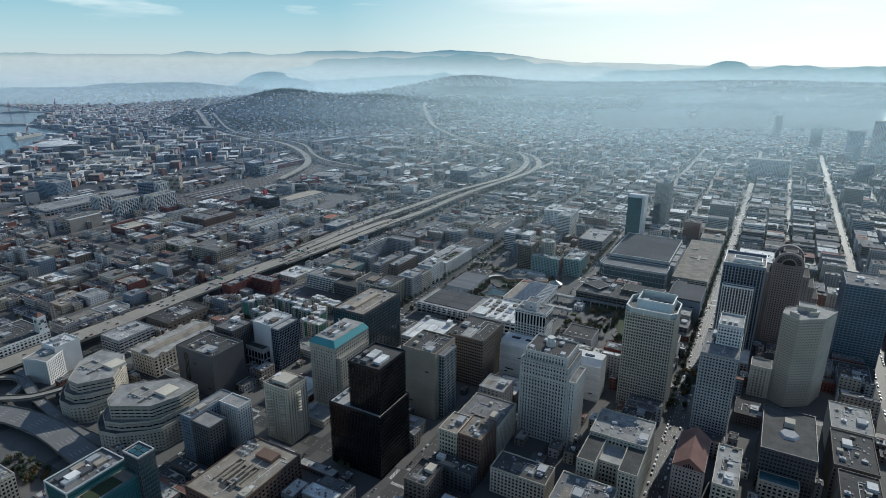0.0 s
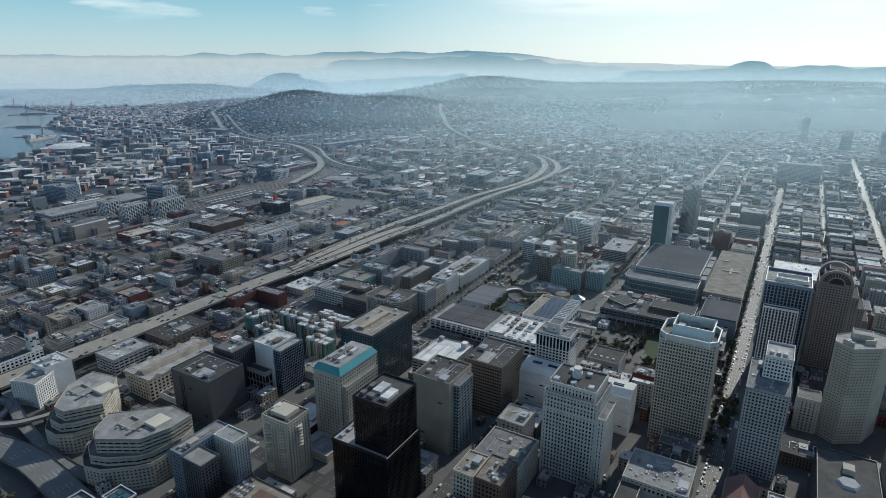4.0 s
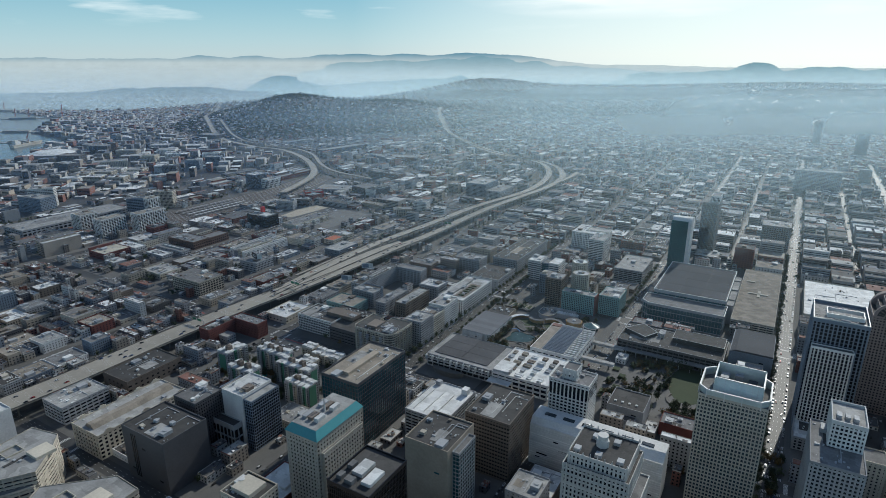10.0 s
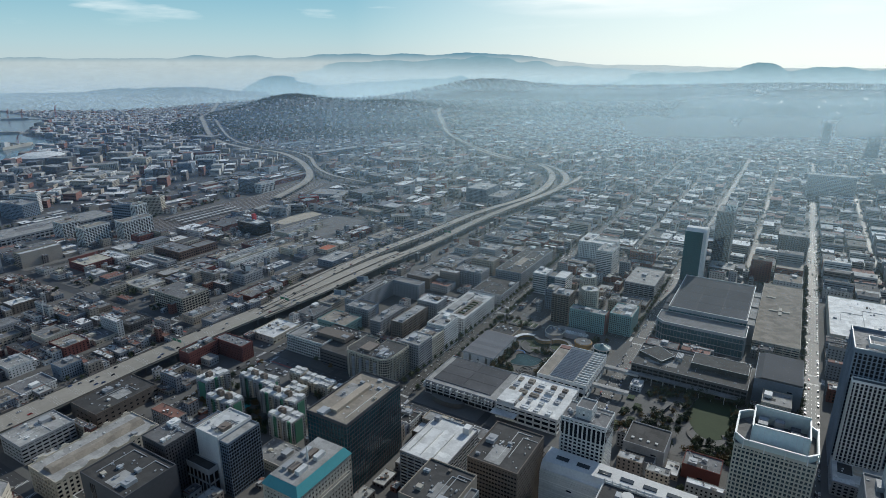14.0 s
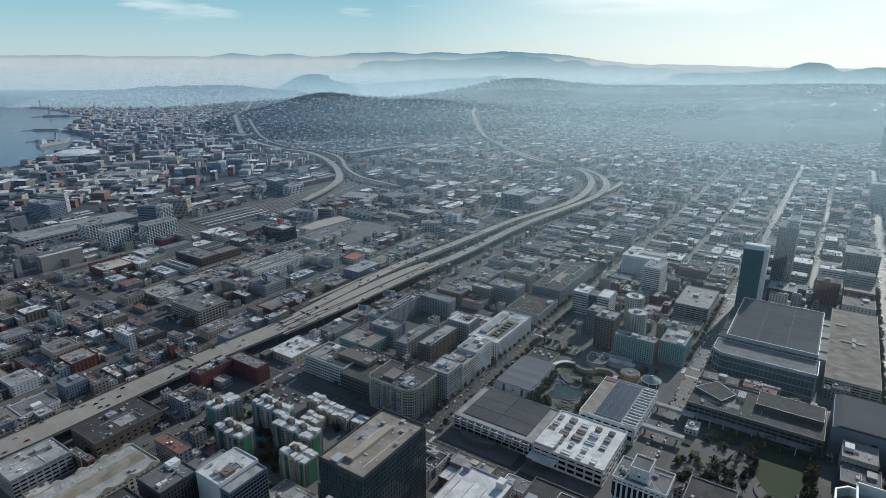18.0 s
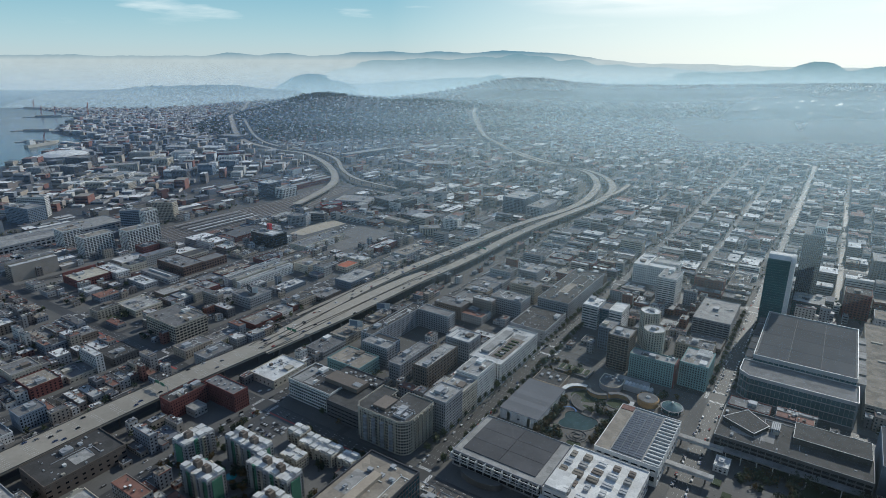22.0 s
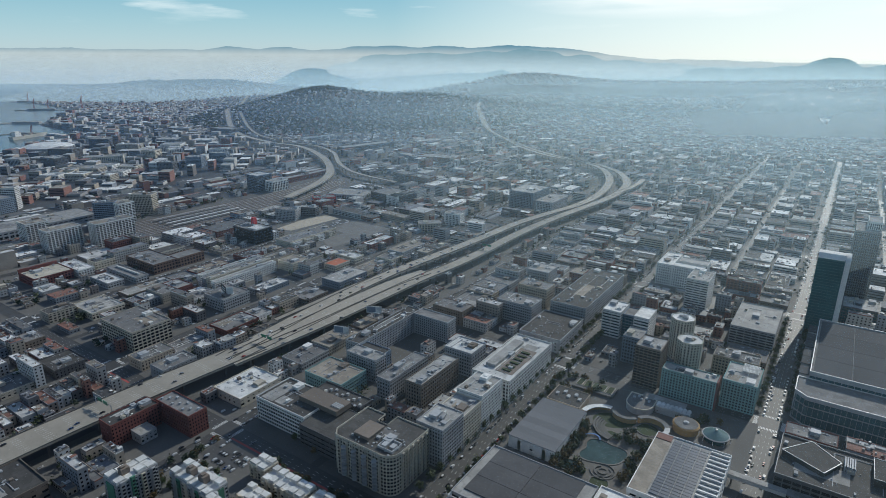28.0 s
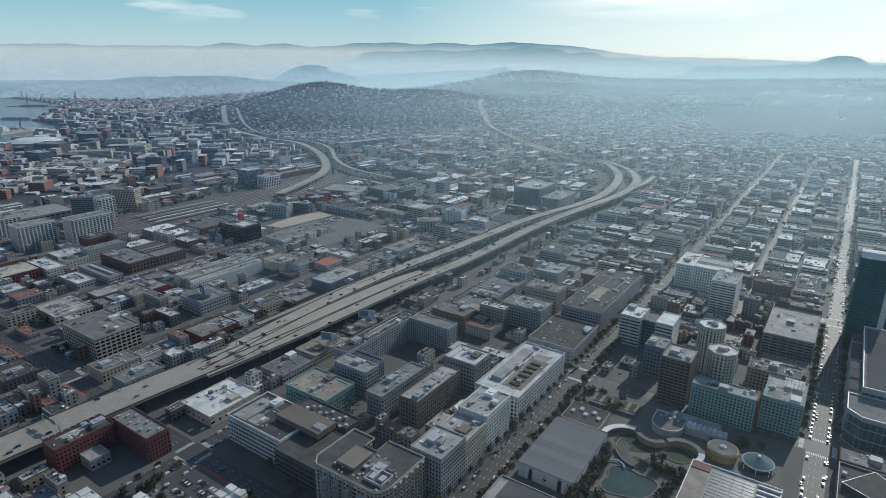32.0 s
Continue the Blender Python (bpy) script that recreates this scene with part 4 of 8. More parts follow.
for k in range(1, 12):
    c, d = math.cos(math.pi * k / 12), math.sin(math.pi * k / 12)
    part("fan_rib", Boxes().prism([(7.4 * c - 0.3, -22.2), (7.4 * c + 0.3, -22.2), (7.4 * c + 0.3, -21.6), (7.4 * c - 0.3, -21.6)], 106 + 7 * d, 106 + 13 * d, [(13.6 * c - 0.3, -22.2), (13.6 * c + 0.3, -22.2), (13.6 * c + 0.3, -21.6), (13.6 * c - 0.3, -21.6)]), WALLS["pink"], t)
for k, (w, z0, z1) in enumerate(((12, 106, 113), (8, 113, 118))):
    storeys(t, -w, w, -11 + 3 * k, 13 - 3 * k, z0, z1, "pink", "dark", fh=3.5, bay=3, pier=0.5, sill=0.5, roof="dark")
TAKEN.append((238, 312, -102, -58))
tower("green_glass_tower", "dark green-grey high-rise with balcony bands", 335, 382, -118, -66, 98, "blue", "blue", fh=3.2, bay=4, pier=0.2, sill=0.32, plant=4, roof="grey", seed=29)
t = tower("gabled_stone_office", "pinkish stone office under steep red gables", 205, 229, -478, -430, 42, "pink", "dark", fh=3.6, bay=2.8, pier=0.5, sill=0.45, plant=0, roof="red")
q = Boxes()
q.v += [(-12.4, -24.4, 42.4), (12.4, -24.4, 42.4), (12.4, 24.4, 42.4), (-12.4, 24.4, 42.4), (0, -24.4, 52), (0, 24.4, 52)]
q.f += [(0, 1, 4), (1, 2, 5, 4), (2, 3, 5), (3, 0, 4, 5), (3, 2, 1, 0)]
part("gable_roof", q, ROOFS["red"], t, "red tiled gable roof")
for k in range(5):
    lid(t, "gable_window", -3.6 + k * 1.6, -2.6 + k * 1.6, -24.7, -24.35, 42.8, 46.5 - abs(k - 2) * 0.9, GLASS["dark"])
tower("cluttered_roof_office", "narrow cream office crowded with white roof plant", 235, 254, -470, -412, 30, "cream", "dark", plant=9, roof="light", seed=31)
t = tower("atrium_office", "dark square office with hexagonal roof atrium", 266, 308, -416, -343, 40, "dark", "dark", bay=2.8, pier=0.3, sill=0.45, plant=0, roof="dark")
part("atrium", Boxes().prism(circle(6, 9, 0, -6), 40, 41.6, circle(6, 7.5, 0, -6)).prism(circle(6, 7, 0, -6), 41.6, 41.9), WALLS["grey"], t, "hexagonal atrium rim")
lid(t, "stair_head", -4, 4, 6, 15, 40, 45, WALLS["beige"])
t = tower("solar_roof_annex", "low annex with dark sloping glass roof", 268, 298, -431, -418, 19, "beige", "dark", plant=0, roof="grey")
part("glass_roof", Boxes().prism([(-14, -5), (14, -5), (14, 5), (-14, 5)], 19, 20, [(-14, -1), (14, -1), (14, 5), (-14, 5)]), GLASS["blue"], t)
tower("white_corner_office", "dark stone office with court and plant", 320, 352, -402, -345, 34, "brown", "dark", bay=3, plant=7, roof="dark", seed=33)
tower("market_office", "pale stone office block with cornice", 322, 356, -335, -285, 30, "cream", "dark", bay=3, plant=6, roof="light", seed=133)
tower("market_office", "brown brick office block with flat tar top", 322, 350, -462, -410, 36, "brown", "dark", bay=3, plant=6, roof="dark", seed=134)
tower("stone_loft_office", "cream stone loft with cornice and blank flank", 18, 36, -526, -497, 40, "cream", "dark", fh=3.8, bay=3, plant=3, roof="tan", seed=134)
tower("brick_loft_office", "tall brown brick loft with corner sheds", 38, 60, -528, -496, 43, "oldbrick", "dark", fh=3.8, bay=3.2, plant=5, roof="tan", seed=34)
tower("pale_loft_office", "pale loft block crowded with roof sheds", 17, 59, -492, -447, 33, "cream", "dark", bay=3.2, plant=9, roof="grey", seed=35)
tower("cream_low_office", "low cream office with dark flat top", 71, 119, -532, -507, 24, "cream", "dark", bay=3.2, plant=4, roof="dark", seed=36)
tower("dark_low_office", "low dark brick office near the avenue", 14, 35, -577, -548, 22, "brown", "dark", plant=4, roof="dark", seed=37)
tower("dark_low_office", "low blank dark office with wide roof", 20, 60, -546, -531, 20, "dark", "dark", plant=3, roof="dark", seed=38)
tower("stone_front_office", "stone fronted office with dark courts", 128, 172, -560, -514, 30, "beige", "dark", bay=3.2, plant=6, roof="grey", seed=39)

t = tower("teal_hotel_tower", "slender teal glass hotel with white rounded flank", 8, 34, 222, 252, 94, "tealglass", "teal", fh=3.3, bay=2.2, pier=0.1, sill=0.16, plant=1, roof="light", seed=38)
n = 14
q = Boxes()
q.v += [(13.2 + dx, 15 * math.cos(math.pi * k / n), 92 + 8 * math.sin(math.pi * k / n)) for dx in (0, 5) for k in range(n + 1)] + [(13.2, 15, 0), (18.2, 15, 0), (13.2, -15, 0), (18.2, -15, 0)]
q.f += [tuple(range(n + 1)) + (2 * n + 4, 2 * n + 2), tuple(reversed(range(n + 1, 2 * n + 2))) + (2 * n + 3, 2 * n + 5)]
q.f += [(k + 1, k, n + 1 + k, n + 2 + k) for k in range(n)] + [(0, 2 * n + 2, 2 * n + 3, n + 1), (n, 2 * n + 1, 2 * n + 5, 2 * n + 4)]
flank = q.mesh("rounded_flank")
part("rounded_flank", flank, WALLS["white"], t, "white rounded end wall")
part("roof_arch", Boxes().prism([(-13, -11), (13, -11), (13, 11), (-13, 11)], 94, 99, [(-13, -6), (13, -6), (13, 6), (-13, 6)]), WALLS["white"], t, "white rounded roof hood")
t = tower("dark_ribbed_tower", "dark slab high-rise with pale ribs", 40, 66, 320, 372, 108, "dark", "dark", fh=3.4, bay=2.2, pier=0.3, sill=0.16, plant=0, roof="grey")
storeys(t, -2, 12.8, -10, 25.8, 107.9, 117, "white", "dark", fh=4, bay=2.2, pier=0.35, sill=0.1, roof="grey")
tower("dark_ribbed_annex", "low dark glass annex beside towers", 42, 80, 278, 318, 24, "dark", "blue", bay=2.4, pier=0.15, sill=0.2, plant=4, roof="light", seed=139)

# convention hall with stepped bays
t = tower("convention_hall", "glass-fronted convention hall beneath a broad grey roof", 22, 117, 52, 190, 34, "grey", "blue", fh=11, bay=5, pier=0.07, sill=0.1, plant=0, roof="grey", parapet=0.9)
ROOFPANEL = surface("roof_panel_grey", (0.09, 0.092, 0.098), 0.9, blotch=0.03, vary=0.25, spec=0.15)
for i in range(3):
    for j in range(4):
        lid(t, "roof_panel", -45 + i * 30.3, -15.2 + i * 30.3, -66 + j * 33, -33.4 + j * 33, 33.9, 34.3, ROOFPANEL)
poly_storeys(t, [(-56, -98), (-46, -107), (50, -107), (50, -69.3), (-56, -69.3)], 0, 27, "grey", "blue", fh=9, bay=4, pier=0.05, sill=0.1, roof="grey", parapet=0.8)
for k in range(6):
    y = -62 + k * 21
    for s in (-1, 1):
        x = s * 47.7
        q = Boxes().prism([(min(x, x + s * 8), y), (max(x, x + s * 8), y), (max(x, x + s * 8), y + 17), (min(x, x + s * 8), y + 17)], 0, 27 + (k % 2))
        part("side_bay", q, WALLS["grey"], t)
        part("side_bay_roof", Boxes().prism([(min(x, x + s * 8.3), y - 0.4), (max(x, x + s * 8.3), y - 0.4), (max(x, x + s * 8.3), y + 17.4), (min(x, x + s * 8.3), y + 17.4)], 27.2 + (k % 2), 27.9 + (k % 2)), ROOFS["light"] if s > 0 else ROOFPANEL, t)
part("white_rim", Boxes().ring(-47.7, 47.7, -69.2, 69.2, 34.9, 35.4, 0.7), FRAME, t, "white metal roof rim")
part("white_rim", Boxes().hoop([(-56.2, -98.2), (-46.2, -107.2), (50.2, -107.2), (50.2, -69.5), (-56.2, -69.5)], [(-55.4, -97.6), (-45.9, -106.4), (49.4, -106.4), (49.4, -70.3), (-55.4, -70.3)], 27.8, 28.3), FRAME, t, "white metal roof rim")
storeys(t, -30, 46, 70, 92, 0, 24, "cream", "dark", fh=6, bay=6, pier=0.4, sill=0.5, roof="light")
for k in range(3):
    part("duct_drum", Boxes().prism(circle(14, 4, -12 + k * 19, 81), 24, 26.2).prism(circle(14, 2, -12 + k * 19, 81), 26.2, 27), ROOFS["white"], t)
TAKEN.append((14, 122, 14, 236))
t = tower("parking_garage", "long parking garage with open tan roof deck", 126, 178, 36, 262, 18, "beige", "dark", fh=3, bay=8, pier=0.1, sill=0.5, plant=0, roof="tan", parapet=0.7)
for x0, x1, y0, y1 in ((-14, 12, -2, 2), (-2, 2, -14, 14), (-20, -8, 50, 54)):
    lid(t, "ramp_wall", x0, x1, y0, y1, 18, 19.2, WALLS["beige"])
t = tower("cinema_block", "low dark cinema and shops hall with glass monitors", 12, 132, -100, -42, 18, "dark", "dark", fh=6, bay=6, pier=0.12, sill=0.25, plant=6, roof="dark", seed=42)
lid(t, "upper_hall", 0, 58, -4, 24, 17.9, 24, ROOFS["dark"])
q = Boxes().prism([(-58, 0), (-30, -14), (-20, 6), (-40, 24)], 18, 22)
part("angled_hall", q, ROOFS["dark"], t)
part("angled_rim", Boxes().hoop([(-58.4, 0), (-29.8, -14.6), (-19.4, 6), (-40, 24.6)], [(-57.8, 0.1), (-30.1, -14), (-20, 6), (-40, 24)], 22, 22.4), FRAME, t, "white roof edge")
part("hall_rim", Boxes().ring(-0.2, 58.2, -4.2, 24.2, 24, 24.4, 0.3), FRAME, t, "white roof edge")
part("hall_rim", Boxes().ring(-60.1, 60.1, -29.1, 29.1, 19.1, 19.5, 0.35), METAL, t, "grey metal roof edge")
for k in range(5):
    lid(t, "glass_monitor", -18 + k * 1.5, -17 + k * 1.5, 2, 16, 18, 23, METAL)
lid(t, "porch_roof", -50, 55, -38, -29.4, 9, 10, ROOFS["grey"])
for k in range(9):
    lid(t, "porch_column", -48 + k * 12.5, -47.3 + k * 12.5, -37, -36.3, 0, 9, FRAME)
TAKEN.append((12, 132, -140, -42))
t = tower("cinema_hall", "blank grey cinema block with sloping top", 136, 181, -84, -18, 27, "blue", "dark", fh=13, bay=20, pier=0.96, sill=0.95, plant=0, roof="grey")
part("sloped_roof", Boxes().prism([(-22, -32), (22, -32), (22, 32), (-22, 32)], 27.2, 30, [(-16, -32), (22, -32), (22, 32), (-16, 32)]), ROOFPANEL, t)

# southern convention halls, rink and gardens
t = tower("convention_south", "low convention hall under a wide dark panelled roof", -175, -90, -247, -184, 15, "grey", "dark", fh=5, bay=8, pier=0.12, sill=0.3, plant=0, roof="light")
PANELDARK = surface("dark_roof_panel", (0.1, 0.1, 0.105), 0.9, blotch=0.05, vary=0.3, spec=0.2)
for i in range(2):
    for j in range(3):
        lid(t, "roof_panel", -36 + i * 35, -1.4 + i * 35, -24 + j * 18, -6.4 + j * 18, 15, 15.7, PANELDARK)
for k in range(11):
    x = -42 + k * 8.2
    q = Boxes().box(x, x + 0.5, -36, -31.6, 9, 15.5)
    q.prism([(x, -36), (x + 0.5, -36), (x + 8, -36), (x + 7.5, -36.01)], 9, 9.5)
    part("truss_post", q, FRAME, t)
for z in (9, 12, 15.3):
    lid(t, "truss_chord", -43, 42, -36.2, -35.7, z, z + 0.45, FRAME)
q = Boxes().prism([(20 * math.cos(math.pi + math.pi * k / 12) - 10, -36.5 + 9 * math.sin(math.pi + math.pi * k / 12)) for k in range(13)], 0, 6)
part("curved_steps", q, CONCRETE, t, "curved concrete stair wall")
t = tower("convention_plant_wing", "white-roofed convention wing packed with machines", -88, -22, -250, -184, 17, "white", "dark", fh=5, bay=8, pier=0.2, sill=0.4, plant=0, roof="white")
lid(t, "raised_roof", -32, -14, -32, -8, 17, 20.5, ROOFS["white"], "bright white raised roof")
rr = random.Random(44)
for i in range(5):
    for j in range(5):
        if rr.random() < 0.85:
            x, y, a, b, h = -28 + i * 12.5, -27 + j * 12, rr.uniform(2, 4.6), rr.uniform(2, 4), rr.uniform(1.2, 3.4)
            part("roof_unit", Boxes().box(x - a, x + a, y - b, y + b, 17, 17 + h).box(x - a + 0.4, x + a - 0.4, y - 0.3, y + 0.3, 17 + h, 17.4 + h), (ROOFS["white"], ROOFS["light"], ROOFS["tan"], WALLS["brown"], METAL)[rr.randrange(5)], t)
lid(t, "white_canopy", -34, -8, -44, -33.6, 10, 11, ROOFS["white"])
t = tower("convention_ballroom", "ballroom hall roofed with rows of solar panels", -72, -17, -178, -98, 19, "white", "dark", fh=9, bay=8, pier=0.3, sill=0.5, plant=0, roof="light")
SOLAR = surface("solar_panel", (0.06, 0.075, 0.1), 0.3, vary=0.25, bump=0)
panel = Boxes().prism([(0, 0), (6.3, 0), (6.3, 3.1), (0, 3.1)], 0, 0.35).mesh("solar_panel")
for i in range(4):
    for j in range(20):
        part("solar_panel", panel, SOLAR, t, at=(-13.6 + i * 6.6, -36 + j * 3.6, 19.3))
lid(t, "terrace", -27, -15, -39, 30, 19.1, 19.6, ROOFS["tan"], "tan paved roof terrace")
lid(t, "terrace_end", -27, -15, 31, 39, 19.1, 19.9, ROOFS["red"], "red painted terrace end")
for k in range(14):
    lid(t, "roof_rib", 14, 27.5, -38 + k * 5.6, -36.8 + k * 5.6, 19.1, 20.6, FRAME)
t = thing("footbridge", "white covered footbridge across the avenue", "bridge", (0, -150, 0))
part("deck", Boxes().box(-18, 22, -2.5, 2.5, 6, 6.6).box(-18, 22, -2.7, -2.4, 6.6, 8.6).box(-18, 22, 2.4, 2.7, 6.6, 8.6), FRAME, t)
part("roof", Boxes().box(-18, 22, -3, 3, 9.2, 9.5), ROOFS["light"], t)
for x in (-14, 16):
    part("support", Boxes().box(x - 0.6, x + 0.6, -1.5, 1.5, 0, 6), CONCRETE, t)
    part("post", Boxes().box(x - 0.2, x + 0.2, -2.6, 2.6, 8.6, 9.2), FRAME, t)
copy_thing(t, pose(0, -104, 0))
t = tower("ice_rink", "ice rink hall under a smooth grey metal roof", -175, -134, -160, -93, 11, "white", "dark", fh=5.5, bay=12, pier=0.8, sill=0.7, plant=0, roof="grey", parapet=0.2)
RINK = surface("rink_metal_roof", (0.17, 0.175, 0.185), 0.85, blotch=0.03, vary=0.15, spec=0.2)
for k in range(8):
    lid(t, "roof_sheet", -20.8, 20.8, -33.8 + k * 8.45, -25.4 + k * 8.45, 11.2, 11.7, RINK)

t = thing("carousel_pavilion", "round glass carousel pavilion with conical roof", "pavilion", (-35, -52, 0.15))
part("canopy", Boxes().prism(circle(28, 11), 4.2, 4.7), WALLS["grey"], t, "round grey canopy")
part("glass_cone", Boxes().prism(circle(28, 10), 4.9, 8.8, circle(28, 1.2)), surface("carousel_glass", (0.12, 0.19, 0.19), 0.25, vary=0.15, bump=0), t, "pale green glass cone")
part("glass_wall", Boxes().prism(circle(28, 9.6), 0, 4.2), GLASS["blue"], t)
part("finial", Boxes().prism(circle(8, 1.1), 8.8, 9.8), FRAME, t)
for k in range(8):
    x, y = circle(8, 11.6)[k]
    lid(t, "post", x - 0.2, x + 0.2, y - 0.2, y + 0.2, 0, 4.2, FRAME)
OCHRE = surface("ochre_stucco", (0.4, 0.26, 0.12), 0.85)
t = thing("round_pavilion", "round ochre pavilion with flat grey top", "pavilion", (-59, -53, 0.15))
part("wall", Boxes().prism(circle(28, 10.5), 0, 7), OCHRE, t)
part("roof", Boxes().prism(circle(28, 9.8), 7, 7.3), ROOFS["grey"], t)
part("rim", Boxes().prism(circle(28, 11.2), 5.6, 6.4), OCHRE, t)
part("vent", Boxes().prism(circle(12, 2.4), 7.3, 8.2).prism(circle(12, 1.3), 8.2, 8.8), METAL, t)


def arc_wall(root, name, cx, cy, r0, r1, a0, a1, z0, z1, material, label=""):
    """One curved wall or slab between two radii."""
    q, n = Boxes(), 24
    closed = a1 - a0 > 359
    for k in range(n if closed else n + 1):
        a = radians(a0 + (a1 - a0) * k / n)
        for r, z in ((r0, z0), (r1, z0), (r1, z1), (r0, z1)):
            q.v.append((cx + r * math.cos(a), cy + r * math.sin(a), z))
    m = n if closed else n + 1
    for k in range(n):
        a, b = 4 * k, 4 * ((k + 1) % m)
        q.f += [(a + i, b + i, b + (i + 1) % 4, a + (i + 1) % 4) for i in range(4)]
    if not closed:
        q.f += [(0, 1, 2, 3), (4 * n + 3, 4 * n + 2, 4 * n + 1, 4 * n)]
    return part(name, q, material, root, label)


t = thing("curved_arcade", "curving ochre arcade round the play garden", "arcade", (-84, -72, 0.15))
arc_wall(t, "arc_wall", 0, 0, 12.5, 15, -35, 150, 0, 5, OCHRE)
arc_wall(t, "arc_roof", 0, 0, 11.5, 16, -35, 20, 5, 5.5, ROOFS["white"], "curved white roof end")
arc_wall(t, "arc_roof", 0, 0, 11.5, 16, 20, 150, 5, 5.4, ROOFS["grey"])
arc_wall(t, "arc_wall", -24, 12, 10.5, 13, 215, 325, 0, 4.6, OCHRE)
arc_wall(t, "arc_roof", -24, 12, 9.8, 13.8, 215, 325, 4.6, 5.1, ROOFS["grey"])
t = thing("crescent_canopy", "pale curved crescent canopy at the lawn's edge", "canopy", (-122, -81, 0.15))
arc_wall(t, "roof", 0, 0, 16, 21, 88, 178, 4, 4.6, ROOFS["white"])
arc_wall(t, "wall", 0, 0, 19, 19.8, 90, 176, 0, 4, OCHRE)
t = thing("stepped_terrace", "pale curved seating steps before the lawn", "terrace", (-106, -84, 0.15))
for k in range(5):
    arc_wall(t, "step", 0, 0, 13 + k * 2.1, 14.6 + k * 2.1, 165, 262, 0, 0.4 + k * 0.45, CONCRETE)
t = thing("museum_studio", "low white studio wing with skylit roof", "building", (-84, -26, 0.15))
part("wall", Boxes().box(-18, 18, -5, 5, 0, 6), WALLS["white"], t)
part("roof", Boxes().prism([(-19, -5.5), (19, -5.5), (19, 5.5), (-19, 5.5)], 6, 7.6, [(-19, -1), (19, -1), (19, 3), (-19, 3)]), ROOFS["light"], t)
t = thing("round_hall", "low round-ended hall with a pale roof rim", "building", (-102, -40, 0.15))
arc = [(12 * math.cos(radians(a)), 12 * math.sin(radians(a)) - 2) for a in range(180, 361, 12)] + [(12, 12), (-12, 12)]
part("wall", Boxes().prism(arc, 0, 6), WALLS["grey"], t)
part("roof", Boxes().prism(inset(arc, 0.93), 6, 6.25), ROOFS["grey"], t)
part("rim", Boxes().hoop(inset(arc, 1.03), inset(arc, 0.95), 5.6, 6.6), WALLS["cream"], t, "pale curved roof rim")
for k in range(5):
    lid(t, "roof_unit", -8 + k * 3.4, -6 + k * 3.4, 2 + (k % 2) * 4, 4.4 + (k % 2) * 4, 6.2, 7.6, METAL)
t = thing("skylit_gallery", "long white ribbed gallery roof stepping along the street", "building", (-74, -36, 0.15))
part("wall", Boxes().box(-15, 15, -4, 4, 0, 6.5), WALLS["grey"], t)
for k in range(8):
    part("roof_rib", Boxes().prism([(-15 + k * 3.75, -4.4), (-11.5 + k * 3.75, -4.4), (-11.5 + k * 3.75, 4.4), (-15 + k * 3.75, 4.4)], 6.5, 7.6, [(-14 + k * 3.75, -4.4), (-12.5 + k * 3.75, -4.4), (-12.5 + k * 3.75, 4.4), (-14 + k * 3.75, 4.4)]), ROOFS["white"], t)
t = thing("entry_terrace", "raised terrace with dark planting beds by the corner", "terrace", (-150, -34, 0.15))
part("deck", Boxes().box(-18, 22, -8, 12, 0, 2.4), CONCRETE, t)
for k in range(5):
    part("planting_bed", Boxes().box(-15 + k * 7.4, -10 + k * 7.4, -4, 8, 2.4, 3.2), GRASS, t)
    part("bed_wall", Boxes().ring(-15.4 + k * 7.4, -9.6 + k * 7.4, -4.4, 8.4, 2.4, 3.0, 0.4), WALLS["cream"], t)
t = thing("bowling_hall", "low dark-roofed bowling hall with pale rim", "building", (-160, -70, 0.15))
part("wall", Boxes().ring(-16, 16, -14, 14, 0, 7, 0.6), WALLS["tan"], t)
part("roof", Boxes().box(-15.4, 15.4, -13.4, 13.4, 6, 6.5), ROOFS["dark"], t)
for k in range(5):
    lid(t, "roof_unit", -12 + k * 5.4, -9 + k * 5.4, -3 + (k % 2) * 6, 1 + (k % 2) * 6, 6.5, 8, METAL)
POOL = surface("pool_water", (0.04, 0.075, 0.072), 0.25, vary=0.4, grain=0.2, bump=0.03, spec=0.25)
PATH = surface("pale_paving", (0.14, 0.13, 0.115), 0.85, vary=0.2)
tagged(part("garden_paving", Boxes().box(-131, -20, -162, -20, 0.1, 0.2), PATH), "pale paved children's garden", "paving", kind="structure")
for nm, cx, cy, r, m, lb, z in (("pond", -124, -154, 7, POOL, "small turquoise pool", 0.24), ("lawn", -97, -161, 7, GRASS, "small round green lawn", 0.24), ("lawn", -86, -72, 9, GRASS, "small round green lawn", 0.24)):
    tagged(part(nm, Boxes().prism(circle(30, r, cx, cy), 0.1, z + 0.02), m), lb, nm, kind="structure")
    rim = thing("garden_kerb", "curved pale kerb round the garden beds", "kerb", (cx, cy, 0.15))
    arc_wall(rim, "kerb", 0, 0, r, r + 1, 0, 359.9, 0, 0.6, PATH)

def blob(n, cx, cy, rx, ry, seed, wobble=0.16, turn=0.0):
    """A smooth uneven outline, counter-clockwise."""
    draw = random.Random(seed)
    w = [(draw.uniform(-1, 1) * wobble / k, draw.uniform(0, 6.3)) for k in (1, 2, 3)]
    out = []
    for k in range(n):
        a = 2 * math.pi * k / n
        r = 1 + sum(m * math.sin((j + 2) * a + p) for j, (m, p) in enumerate(w))
        u, v = rx * r * math.cos(a), ry * r * math.sin(a)
        out.append((cx + u * math.cos(turn) - v * math.sin(turn), cy + u * math.sin(turn) + v * math.cos(turn)))
    return out


